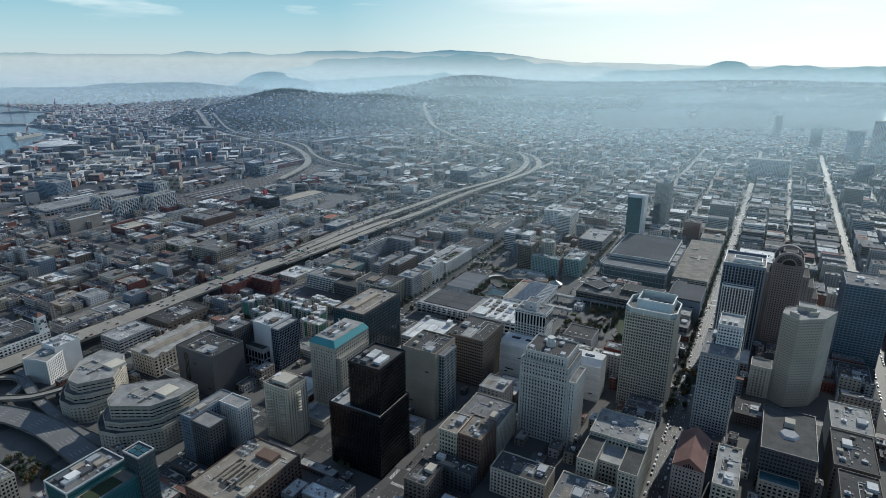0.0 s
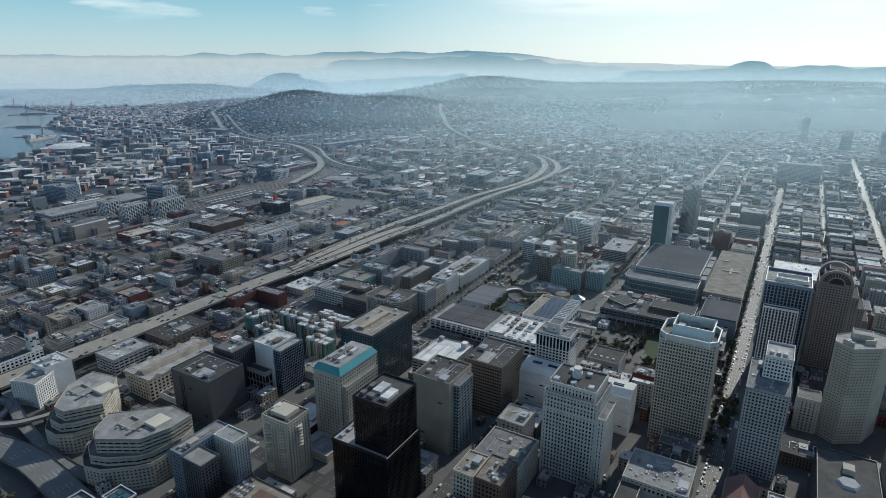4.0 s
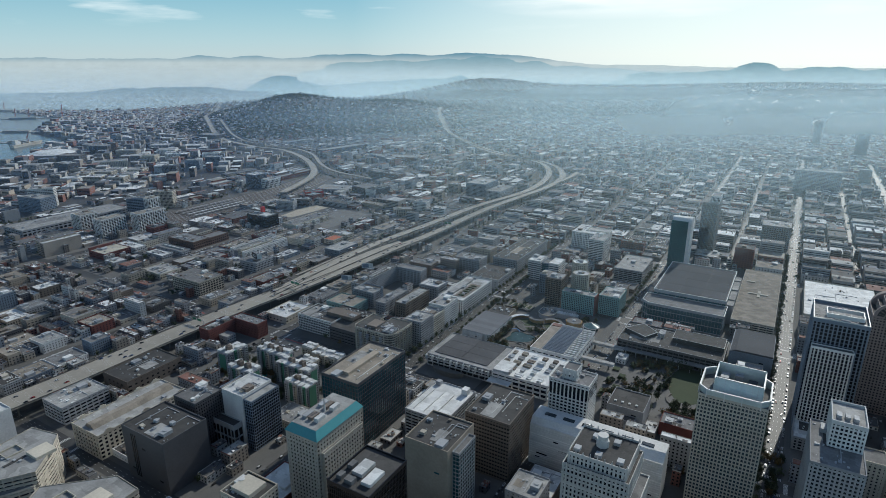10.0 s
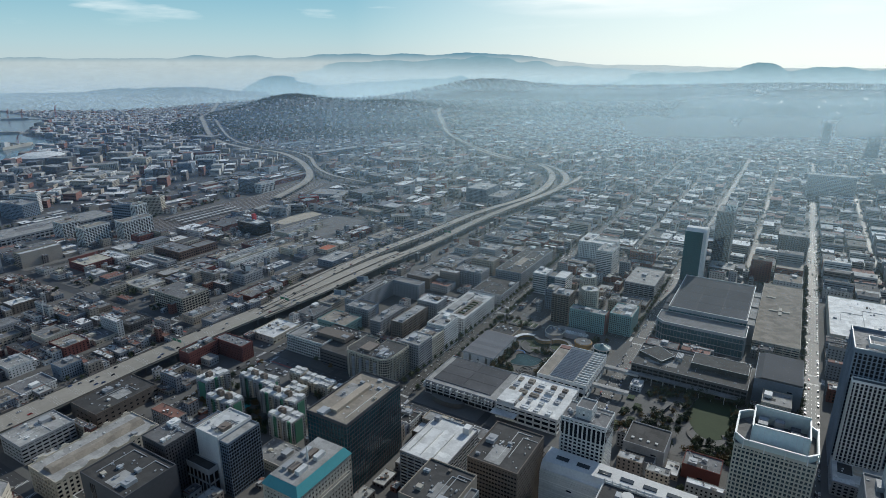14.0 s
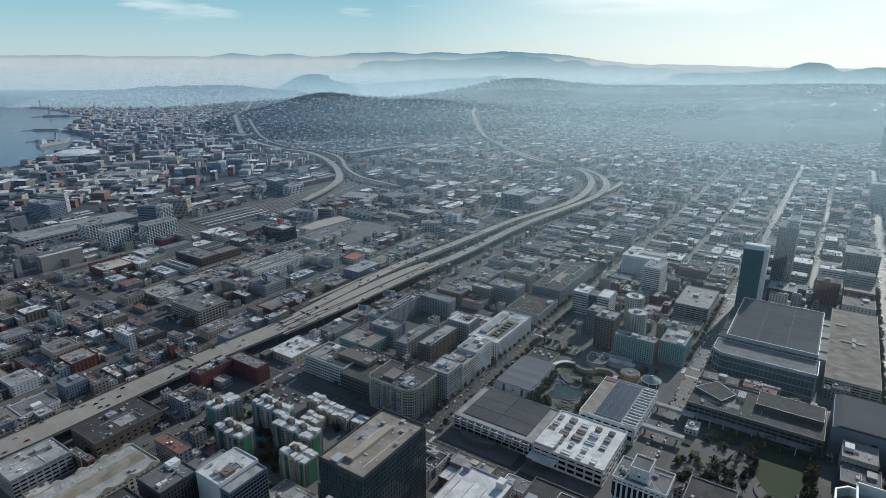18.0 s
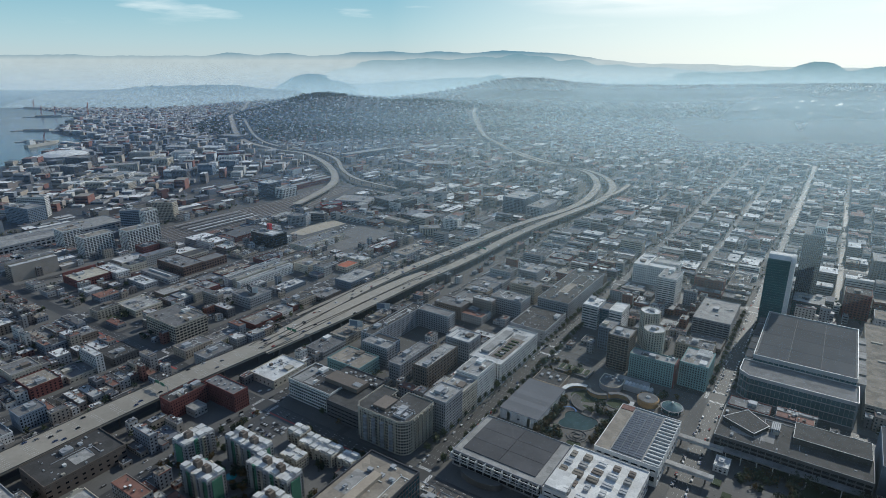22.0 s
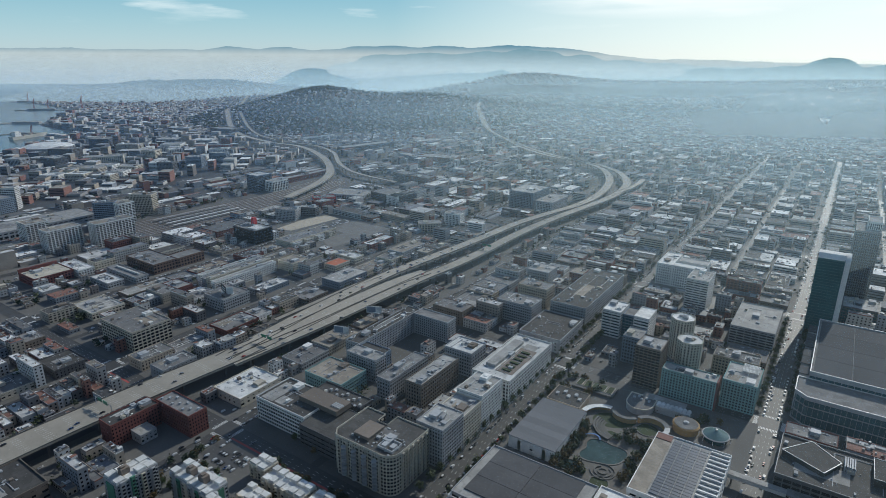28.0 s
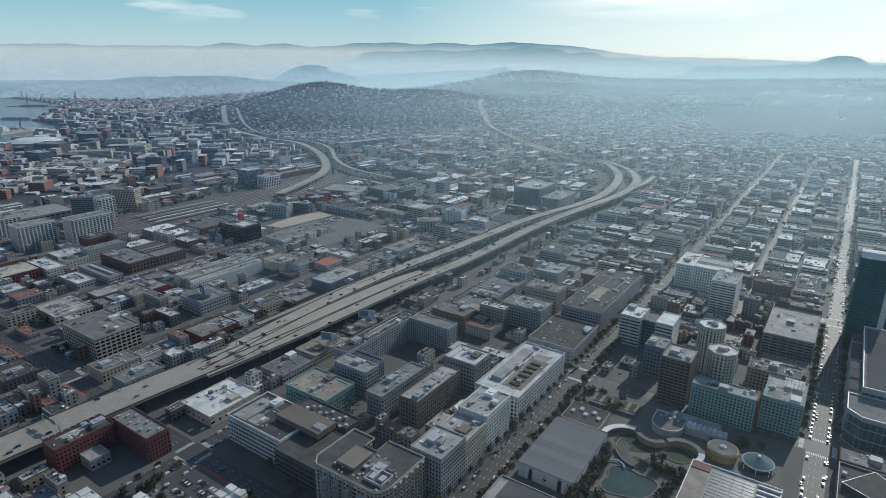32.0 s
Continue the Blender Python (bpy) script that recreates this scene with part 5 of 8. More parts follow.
tagged(part("lawn", Boxes().prism(blob(36, -115, -74, 18, 12, 3, 0.14, 0.3), 0.1, 0.27), GRASS), "dark green crescent play lawn", "lawn", kind="structure")
for cx, cy, r in ((-110, -94, 4), (-104, -97, 4)):
    tagged(part("lawn", Boxes().prism(blob(20, cx, cy, r, r * 0.8, 5), 0.1, 0.26), GRASS), "small green lawn between paths", "lawn", kind="structure")
shape = blob(40, -107, -124, 18, 15, 9, 0.3, 0.4)
tagged(part("pond", Boxes().prism(shape, 0.1, 0.25), POOL), "shallow green-grey play pool with curving edge", "pond", kind="structure")
t = thing("pool_rim", "pale curving rim round the play pool", "kerb", (0, 0, 0.15))
part("rim", Boxes().hoop(inset(shape, 1.07), shape, 0, 0.6), PATH, t)
t = thing("labyrinth_terrace", "round paved terrace with ring walls by the pool", "terrace", (-99, -147, 0.15))
for r in (3, 6, 9):
    arc_wall(t, "ring_wall", 0, 0, r, r + 0.8, 20 * r, 20 * r + 300, 0, 0.9, CONCRETE)
SLIDE = surface("painted_blue_steel", (0.1, 0.2, 0.4), 0.4, vary=0.1)
t = thing("play_slide", "blue curving play slide beside the pool", "slide", (-121, -112, 0.15))
arc_wall(t, "chute", 0, 0, 6, 7.2, 10, 170, 1.2, 1.7, SLIDE)
lid(t, "tower", -7.6, -5.6, 0, 2, 0, 3, SLIDE)

# esplanade with its oval lawn
tagged(part("esplanade_paving", Boxes().box(16, 130, -222, -140, 0.1, 0.21).box(30, 180, -140, -101, 0.1, 0.205), CONCRETE), "grey paved esplanade", "paving", kind="structure")
oval = [(106 + 23 * math.cos(2 * math.pi * k / 36), -135 + 46 * math.sin(2 * math.pi * k / 36)) for k in range(36)]
tagged(part("oval_lawn", Boxes().prism(oval, 0.1, 0.32), GRASS), "dark green oval lawn shaded by towers", "lawn", kind="structure")
ring = thing("stone_ring", "pale curved stone terrace beside the lawn", "terrace", (104, -176, 0.15))
arc_wall(ring, "terrace", 0, 0, 15, 18, 150, 390, 0, 1.2, PATH)
t = thing("curved_canopy", "long pale curved canopy over terrace steps", "canopy", (58, -165, 0.15))
arc_wall(t, "roof", 60, 0, 58, 62, 155, 205, 3.6, 4.1, CONCRETE)
arc_wall(t, "wall", 60, 0, 59.5, 60.5, 155, 205, 0, 3.6, GLASS["grey"])
for k in range(5):
    t = thing("terrace_planter", "clipped hedge planter on the terrace", "planter", (24 + (k % 2) * 10, -200 + k * 14, 0.15))
    part("box", Boxes().box(-4, 4, -4.5, 4.5, 0, 0.8), CONCRETE, t)
    part("hedge", Boxes().box(-3.6, 3.6, -4.1, 4.1, 0.8, 1.8), GRASS, t)
t = tower("terrace_cafe", "small pale terrace cafe with white roof", 18, 30, -128, -112, 6, "white", "dark", plant=1, roof="white", seed=150)

# blocks south of the gardens
t = tower("white_courtyard_block", "white gridded office round a planted roof court", -243, -203, -108, -15, 25, "white", "dark", fh=3.6, bay=3.2, pier=0.36, sill=0.36, plant=4, roof="white", seed=47, parapet=1.4)
lid(t, "roof_court", -2, 16, -34, 20, 25, 25.25, WALLS["brown"], "brown decked roof court")
lid(t, "roof_wing", -14, -4, -30, 30, 25, 28, ROOFS["light"])
for k in range(6):
    lid(t, "planter", 3, 12, -30 + k * 8, -27 + k * 8, 25.2, 26.4, GRASS)
t = tower("dark_ribbon_office", "dark office block with a white gridded front", -377, -318, -251, -212, 22, "white", "dark", fh=3.7, bay=3, pier=0.16, sill=0.34, plant=3, roof="dark", seed=48)
lid(t, "roof_terrace", -26, -12, -17, 12, 22, 22.3, ROOFS["light"], "pale paved roof terrace")
storeys(t, 30, 78, -25, 14, 0, 20, "dark", "dark", fh=3.8, bay=5, pier=0.12, sill=0.6, roof="dark", parapet=0.6)
storeys(t, 2, 56, 20.3, 36, 0, 20, "dark", "dark", fh=3.8, bay=5, pier=0.2, sill=0.5, roof="dark")
lid(t, "plant_room", 6, 50, -2, 16, 21.9, 26.5, WALLS["brown"], "brown louvred plant room")
for k in range(14):
    lid(t, "roof_unit", 8 + k * 3.4, 10.2 + k * 3.4, 19 + (k % 4) * 3.4, 21.2 + (k % 4) * 3.4, 20, 21.4 + (k % 3) * 0.5, (METAL, ROOFS["white"], WALLS["grey"])[k % 3])
for k in range(4):
    q = Boxes().prism([(40 + k * 2.4, 2), (42 + k * 2.4, 2), (42 + k * 2.4, 8), (40 + k * 2.4, 8)], 26.5, 27.6, [(40.4 + k * 2.4, 2), (41.6 + k * 2.4, 2), (41.6 + k * 2.4, 8), (40.4 + k * 2.4, 8)])
    part("cooling_drum", q, METAL, t)
TAKEN.append((-377, -268, -258, -195))
ring = [(-273, -222), (-273, -258), (-268, -264)] + [(-224 + 10 * math.cos(radians(a)), -254 + 10 * math.sin(radians(a))) for a in range(-90, 1, 15)] + [(-214, -219), (-244, -219), (-244, -232), (-254, -232), (-254, -222)]
t = poly_tower("round_corner_apartments", "grey apartments with a rounded corner and bays", ring, 34, "beige", plant=3, seed=49, fh=3.05, bay=2.5, pier=0.26, sill=0.32, roof="dark", parapet=1.2)
rr = random.Random(4)
for k in range(22):
    x, y = rr.uniform(-22, 22), rr.uniform(-17, 4)
    part("roof_vent", Boxes().prism(circle(8, rr.uniform(0.4, 0.9), x, y), 33.9, 34 + rr.uniform(0.5, 1.3)), METAL, t)
own = [(x - t.location.x, y - t.location.y) for x, y in ring]
for (xa, ya), (xb, yb) in zip(own, own[1:] + own[:1]):
    e = Vector((xb - xa, yb - ya))
    count = int(e.length / 5.6)
    e.normalize()
    for k in range(count):
        c, out = Vector((xa, ya)) + e * (Vector((xb - xa, yb - ya)).length * (k + 0.5) / count), Vector((e.y, -e.x))
        pane = Boxes()
        for f in range(10):
            pane.prism([tuple(c - e * 0.75 + out * 0.9), tuple(c - e * 0.75 + out * 1.22), tuple(c + e * 0.75 + out * 1.22), tuple(c + e * 0.75 + out * 0.9)][::-1], 2.6 + f * 3.05, 4.3 + f * 3.05)
        bay_part = part("bay", Boxes().prism([tuple(c - e * 1.3 - out * 0.2), tuple(c - e * 0.95 + out * 1.15), tuple(c + e * 0.95 + out * 1.15), tuple(c + e * 1.3 - out * 0.2)][::-1], 1.8, 33.2), WALLS["beige"], t, "projecting stone bay")
        part("bay_glazing", pane, GLASS["dark"], bay_part)
part("roof_well", Boxes().ring(4, 18, -12, 0, 33.9, 36, 0.6).box(6, 10, -10, -4, 34, 36.4).box(12, 16, -8, -3, 34, 35.8), METAL, t, "sunken roof well with fans")
part("penthouse", Boxes().box(-20, -6, -10, 8, 34, 36.6).box(-20.4, -5.6, -10.4, 8.4, 36.6, 36.9), WALLS["brown"], t)
bal = Boxes().prism(circle(12, 2.0), 0, 0.9).mesh("balcony")
for x in (-22, -12, -2, 8):
    for k in range(9):
        part("balcony", bal, WALLS["grey"], t, at=(x, -20.6, 4 + k * 3.05))
for k, (y0, y1, h) in enumerate(((-216, -186, 35), (-185.5, -158, 31), (-157.5, -122, 35))):
    tower("avenue_apartments", ("pale stepped apartments facing the tree-lined avenue", "grey apartments with set-back top storeys")[k % 2], -228, -203, y0, y1, h, ("grey", "cream", "white")[k], "dark", fh=3.05, bay=2.6, pier=0.36, sill=0.42, plant=5, roof="light", seed=50 + k)
t = tower("billboard_office", "grey corner office below a rooftop advertising board", -634, -595, -124, -84, 16, "grey", "dark", bay=3.2, plant=2, roof="grey", seed=51)
part("advert_board", Boxes().prism([(-9, -1), (9, -7), (9.2, -6.4), (-8.8, -0.4)], 18, 27), surface("black_board", (0.02, 0.02, 0.022), 0.6), t, "black rooftop advertising board")
part("board_side", Boxes().prism([(9.3, -7), (15, -1), (14.6, -0.6), (9.3, -6.4)], 18, 27), ROOFS["white"], t)
for k, (w, z) in enumerate(((5, 23.6), (7, 21.4), (6, 20.2))):
    q = Boxes().prism([(-w * 0.9, -4.1 + w * 0.31), (w * 0.9, -4.15 - w * 0.29), (w * 0.9, -4.1 - w * 0.29), (-w * 0.9, -4.05 + w * 0.31)], z, z + 0.8)
    part("advert_bar", q, PAINT, t)
for x in (-7, 0, 7):
    lid(t, "board_leg", x - 0.2, x + 0.2, -3, -2.6, 16, 18, METAL)
tower("brick_grid_warehouse", "beige warehouse with broad multi-pane windows", -648, -584, -246, -201, 23, "beige", "dark", fh=4, bay=5, pier=0.22, sill=0.34, plant=6, roof="grey", seed=52)
for k in range(4):
    tower("white_lofts", "white loft row with stepped sawtooth roofline", -698 + k * 10.4, -689.5 + k * 10.4, -90, 15, 18 - (k % 2) * 3, ("white", "grey", "cream", "white")[k], "dark", fh=3, bay=3, plant=5, roof="light", seed=53 + k)
t = tower("red_brick_hotel", "dark red brick walk-up hotel wrapped round a yard by the freeway", -458, -440, -346, -304, 20, "brick", "dark", fh=3.4, bay=2.6, pier=0.52, sill=0.45, plant=5, roof="dark", seed=54)
storeys(t, 1, 49, 22.5, 40, 0, 20, "brick", "dark", fh=3.4, bay=2.6, pier=0.52, sill=0.45, roof="grey")
storeys(t, 9.3, 24, -6, 8, 0, 8, "grey", "dark", fh=4, bay=4, pier=0.5, sill=0.5, roof="light")
for k in range(9):
    lid(t, "cornice", -9.4, -9.0, -20.5 + k * 4.6, -17 + k * 4.6, 19.6, 21.8, WALLS["dark"])
    lid(t, "roof_unit", 4 + k * 5, 6 + k * 5, 26 + (k % 3) * 4, 28 + (k % 3) * 4, 20.1, 21.6, METAL)
TAKEN.append((-458, -398, -346, -284))
tower("grey_slab_office", "narrow blank-sided concrete office", -367, -330, -146, -129, 24, "grey", "dark", bay=3, plant=2, roof="light", seed=56)
tower("teal_office", "low office with teal glazed front", -380, -333, -191, -156, 18, "teal", "dark", bay=3, sill=0.5, plant=4, roof="tan", seed=57)
tower("slab_apartments", "brown and cream slab of flats", -282, -264, -160, -98, 26, "brown", "dark", bay=3, plant=4, roof="light", seed=58)
tower("slab_apartments", "grey slab of flats with bays", -312, -296, -165, -105, 22, "grey", "dark", bay=3, plant=4, roof="grey", seed=158)
tower("glass_loft", "grey glazed loft with white top frame", -290, -258, -84, -56, 26, "grey", "dark", bay=3, plant=3, roof="white", seed=159)
t = tower("slanted_glass_office", "white office stepped in slanting glass bands", -186, -165, 86, 118, 32, "white", "grey", fh=3.4, bay=16, pier=0.05, sill=0.5, plant=3, roof="white", seed=59)
storeys(t, 10.7, 25, -8, 16, 0, 28, "blue", "blue", fh=3.4, bay=4, pier=0.08, sill=0.2, roof="grey")
storeys(t, 25.3, 42, -16, 16, 0, 32, "white", "grey", fh=3.4, bay=16, pier=0.05, sill=0.5, roof="white")
TAKEN.append((-186, -133, 86, 118))
for cx, cy, sd in ((-98, 84, 60), (-80, 34, 61)):
    poly_tower("hexagon_tower", "pale ribbed apartment tower with faceted plan", circle(8, 12.5, cx, cy, 0.39), 45, "cream", plant=5, seed=sd, fh=3, bay=3, pier=0.5, sill=0.35, roof="white")
tower("dark_apartment_tower", "dark glazed flats with white roof frame", -122, -98, -2, 26, 42, "brown", "dark", fh=3, bay=4, pier=0.12, sill=0.25, plant=4, roof="light", seed=62)
t = tower("teal_slab_apartments", "pale teal slab of flats with balcony bays", -94, -46, -8, 8, 28, "teal", "dark", fh=2.9, bay=2.6, pier=0.4, sill=0.42, plant=4, roof="light", seed=63)
lid(t, "red_fin", 24.1, 25.6, -8.4, 8.4, 0, 29, WALLS["brick"])
t = tower("teal_slab_apartments", "pale teal corner flats with slatted roof terrace", -43, -14, 4, 44, 28, "teal", "dark", fh=2.9, bay=2.6, pier=0.4, sill=0.42, plant=2, roof="light", seed=64)
for k in range(9):
    lid(t, "roof_slat", -2, 12, 2 + k * 1.9, 3.1 + k * 1.9, 30.6, 30.9, ROOFS["white"])
tower("brown_annex", "tan annex with small windows", -62, -20, 66, 88, 20, "tan", "dark", bay=3, plant=5, roof="grey", seed=164)
tower("blue_mural_block", "pale blue painted flats beside a lot", -146, -128, 36, 62, 30, "blue", "dark", bay=3, plant=2, roof="light", seed=165)
tower("grey_garage", "grey parking block with plain walls", -60, -15, 148, 228, 22, "grey", "dark", fh=3.2, bay=8, pier=0.1, plant=4, roof="light", seed=65)
t = tower("white_court_block", "white modern block round a narrow court", -181, -160, 292, 352, 30, "white", "dark", bay=3, plant=3, roof="white", seed=66)
storeys(t, 10.7, 50, -30, -12, 0, 30, "white", "dark", bay=3, roof="white")
storeys(t, 10.7, 50, 8, 30, 0, 26, "white", "dark", bay=3, roof="light")
TAKEN.append((-181, -118, 292, 352))
tower("white_tower_block", "white banded block with ribbon windows", -124, -98, 212, 255, 44, "white", "dark", fh=3.2, bay=8, pier=0.06, sill=0.5, plant=3, roof="light", seed=67)
tower("loft_apartments", "grey loft flats with gridded front", -310, -263, 60, 90, 24, "grey", "dark", bay=3, plant=5, roof="grey", seed=68)
tower("loft_apartments", "tan loft flats with gridded front", -308, -268, 113, 139, 27, "tan", "dark", bay=3, plant=5, roof="grey", seed=69)
tower("long_loft_apartments", "long grey block of flats lining the avenue", -253, -208, 92, 232, 24, "grey", "dark", bay=3, plant=12, roof="dark", seed=70)
tower("grey_service_garage", "low grey garage with dark stepped roof", -255, -206, 14, 81, 15, "grey", "dark", bay=8, pier=0.5, sill=0.6, plant=5, roof="dark", seed=71)

# white and green apartment slabs round a planted court, with a low row beside them


def bay_slab(label, x0, x1, y0, y1, h, seed, low=False):
    """A slab of flats with angled bays, balconies, stepped white roof modules and dark lift heads."""
    draw = random.Random(seed)
    t = tower("terraced_apartments", label, x0, x1, y0, y1, h, "cream" if low else "grey", "dark", fh=2.9, bay=3.0, pier=0.34, sill=0.36, plant=0, roof="white", group="white and green apartments", parapet=0.7)
    a, b = (x1 - x0) / 2, (y1 - y0) / 2
    long_x = a >= b
    run, half = (a, b) if long_x else (b, a)
    n = max(2, int(2 * run / 6.2))
    for k in range(n):
        u = -run + 2 * run * (k + 0.5) / n
        for s in (-1, 1):
            top = h - 0.6 + draw.choice((0, 0, 1.2, 2.2))
            ring = [(u - 1.9, s * (half - 0.3)), (u - 1.2, s * (half + 1.3)), (u + 1.2, s * (half + 1.3)), (u + 1.9, s * (half - 0.3))]
            pane = [(u - 1.0, s * (half + 1.2)), (u - 1.0, s * (half + 1.42)), (u + 1.0, s * (half + 1.42)), (u + 1.0, s * (half + 1.2))]
            shapes = []
            for q in (ring, pane):
                q = [p if long_x else (p[1], p[0]) for p in q]
                area = sum(p[0] * r[1] - r[0] * p[1] for p, r in zip(q, q[1:] + q[:1]))
                shapes.append(q if area > 0 else q[::-1])
            bay_part = part("bay", Boxes().prism(shapes[0], 0.2, top), WALLS["cream" if low else ("grey", "green", "cream")[k % 3]], t, "projecting stucco bay")
            glass = Boxes()
            for f in range(int(h / 2.9)):
                glass.prism(shapes[1], f * 2.9 + 1.0, f * 2.9 + 2.5)
            part("bay_glazing", glass, GLASS["dark"], bay_part)
        w = 2 * run / n * 0.42
        for s in (-1, 1):
            z = h + draw.choice((0.8, 1.4, 2.2, 2.8))
            v0, v1 = (s * half * 0.28, s * half * 0.92)
            lo, hi = min(v0, v1), max(v0, v1)
            q = Boxes().box(*((u - w, u + w, lo, hi) if long_x else (lo, hi, u - w, u + w)), h - 0.1, z)
            part("roof_module", q, ROOFS["white"], t, "stepped white roof module")
    if not low:
        for s in (-1, 1):
            e = s * run
            q = Boxes().box(*((min(e, e + s * 0.5), max(e, e + s * 0.5), -half * 0.55, half * 0.55) if long_x else (-half * 0.55, half * 0.55, min(e, e + s * 0.5), max(e, e + s * 0.5))), 0.2, h - 1.5)
            part("end_wall", q, WALLS["green"], t, "green stucco end wall")
        for k in (-0.3, 0.35)[: 1 if run < 18 else 2]:
            u = run * k
            q = Boxes().box(*((u - 3, u + 3, -2.6, 2.6) if long_x else (-2.6, 2.6, u - 3, u + 3)), h, h + 5.5).box(*((u - 2, u + 1, -1.6, 1) if long_x else (-1.6, 1, u - 2, u + 1)), h + 5.5, h + 6.6)
            part("lift_head", q, WALLS["brown"], t, "dark brown lift head")
    return t


for k, (x0, x1, y0, y1) in enumerate(((-379, -361, -383, -353), (-345, -302, -354, -337), (-342, -306, -400, -383), (-302, -253, -366, -349), (-263, -232, -392, -374))):
    bay_slab("white apartment slab with green end walls and bays", x0, x1, y0, y1, 24, 80 + k)
for k, (x0, x1, y0, y1) in enumerate(((-321, -304, -305, -291), (-300, -259, -311, -295), (-301, -280, -332, -318), (-256, -239, -308, -295))):
    bay_slab("low white flats with lumpy stepped roofs", x0, x1, y0, y1, 11, 90 + k, True)
court_pool = part("pond", Boxes().prism(circle(20, 5, -324, -367), 0.1, 0.3), surface("court_pool_water", (0.06, 0.3, 0.34), 0.15, vary=0.15, bump=0.03))
tagged(court_pool, "round turquoise pool in the apartment court", "pool", kind="structure")
TAKEN.append((-372, -238, -392, -322))
tagged(part("parking_lot", Boxes().box(-376, -336, -311, -284, 0.1, 0.19), ASPHALT), "dark asphalt car park with few cars", "car park", kind="structure")
TAKEN.append((-376, -330, -316, -282))

# angular terraced offices by the ramps
def folded(ring, k, dx, dy, fold):
    """The ring enlarged, shifted, and folded outwards in the middle of each long side."""
    out = []
    big = [(x * k + dx, y * k + dy) for x, y in ring]
    for (xa, ya), (xb, yb) in zip(big, big[1:] + big[:1]):
        out.append((xa, ya))
        e = Vector((xb - xa, yb - ya))
        if e.length > 20:
            out.append((xa + e.x * 0.4 + e.normalized().y * fold, ya + e.y * 0.4 - e.normalized().x * fold))
    return out


for ring, h, low in (([(-283, -623), (-269, -645), (-257, -651), (-224, -632), (-216, -608), (-217, -586), (-244, -585)], 45, 17), ([(-377, -582), (-374, -608), (-345, -638), (-329, -638), (-311, -612), (-330, -590), (-347, -576)], 40, 15)):
    root = poly_tower("terraced_office", "pale many-sided office stepping down in terraces", ring, h, "beige", plant=0, fh=3.4, bay=6.4, pier=0.12, sill=0.58, roof="light", parapet=0.6)
    inner = [(x - root.location.x, y - root.location.y) for x, y in ring]
    for k, (scale, dx, dy, top) in enumerate(((1.14, -3, -6, low + 6), (1.06, -1.5, -3.5, low + 14))):
        poly_storeys(root, folded(inner, scale, dx, dy, 5 - 2 * k), 0 if k == 0 else top - 8.2, top, "beige", "dark", fh=3.4, bay=3.4 if k == 0 else 6, pier=0.45 if k == 0 else 0.12, sill=0.56, roof=("dark", "grey")[k], parapet=0.7)
    lid(root, "roof_shed", 4, 20, 2, 18, h - 0.2, h + 2.6, WALLS["cream"])
    lid(root, "roof_well", 4, 7, -16, 1, h - 0.1, h + 0.3, ROOFS["dark"])
    part("well_rim", Boxes().ring(-16, -3, -10, 4, h, h + 1.6, 0.5), WALLS["cream"], root)
    for k in range(5):
        lid(root, "roof_unit", -12 + k * 5, -9.6 + k * 5, -14 + k * 2, -12 + k * 2, h, h + 1.1, METAL)
ring = [(-468, -578), (-455, -627), (-440, -620), (-424, -618), (-446, -577), (-456, -568)]
poly_tower("white_angled_flats", "white angled flats with red-trimmed bays", ring, 28, "white", plant=4, seed=103, fh=3, bay=3, pier=0.45, sill=0.42, roof="light")
tower("white_blank_flats", "white blank-walled block with pale roof", -466, -438, -600, -572, 34, "white", "dark", fh=8, bay=14, pier=0.9, sill=0.9, plant=4, roof="white", seed=104)
tower("cream_corner_flats", "cream flats by the ramps", -292, -262, -752, -732, 26, "cream", "dark", bay=3, plant=3, roof="light", seed=105)

# farther blocks by the railway and the flats beyond
tower("blue_block", "dark blue glass block with white frame", -1146, -1108, 352, 395, 38, "blue", "black", fh=3.8, bay=3, pier=0.1, sill=0.14, plant=2, roof="white", seed=72)
tower("white_lattice_block", "white lattice-fronted block by the tracks", -1106, -1080, 372, 420, 24, "white", "dark", fh=6, bay=5, pier=0.35, sill=0.2, plant=2, roof="light", seed=172)
t = tower("long_red_hall", "long red-brown rail hall with pale roof", -1150, -1128, 440, 620, 12, "brick", "dark", fh=6, bay=9, pier=0.6, sill=0.5, plant=2, roof="light", seed=173)
for k, (x0, x1, y0, y1) in enumerate(((-1040, -1013, -140, -87), (-1012, -986, -77, -12), (-1120, -1085, -140, -105), (-1122, -1094, 20, 50))):
    tower("lattice_apartments", "white gridded apartment slab above brick base", x0, x1, y0, y1, 37 + 2 * (k % 2), "white", "black", fh=3, bay=5.5, pier=0.24, sill=0.3, plant=3, roof="tan", seed=174 + k)
t = tower("dark_glass_box", "black glass box with a red lift tower beside a gravel lot", -843, -785, 82, 118, 24, "black", "black", fh=4.5, bay=3, pier=0.1, sill=0.1, plant=4, roof="light", seed=180)
REDPAINT = surface("red_panels", (0.42, 0.035, 0.035), 0.6, vary=0.15)
lid(t, "lift_tower", -14, -7, 8, 15, 24, 36, REDPAINT)
lid(t, "roof_deck", 2, 24, -12, 6, 24.2, 25.4, ROOFS["white"], "white raised roof deck")
tower("blue_roof_workshop", "low white workshop with blue-grey roof", -872, -846, 122, 160, 10, "white", "dark", plant=3, roof="light", seed=187)
tower("red_panel_block", "windowless red-panelled block by the tracks", -898, -870, 320, 356, 14, "brick", "dark", fh=7, bay=9, pier=0.9, sill=0.9, plant=2, roof="grey", seed=188)
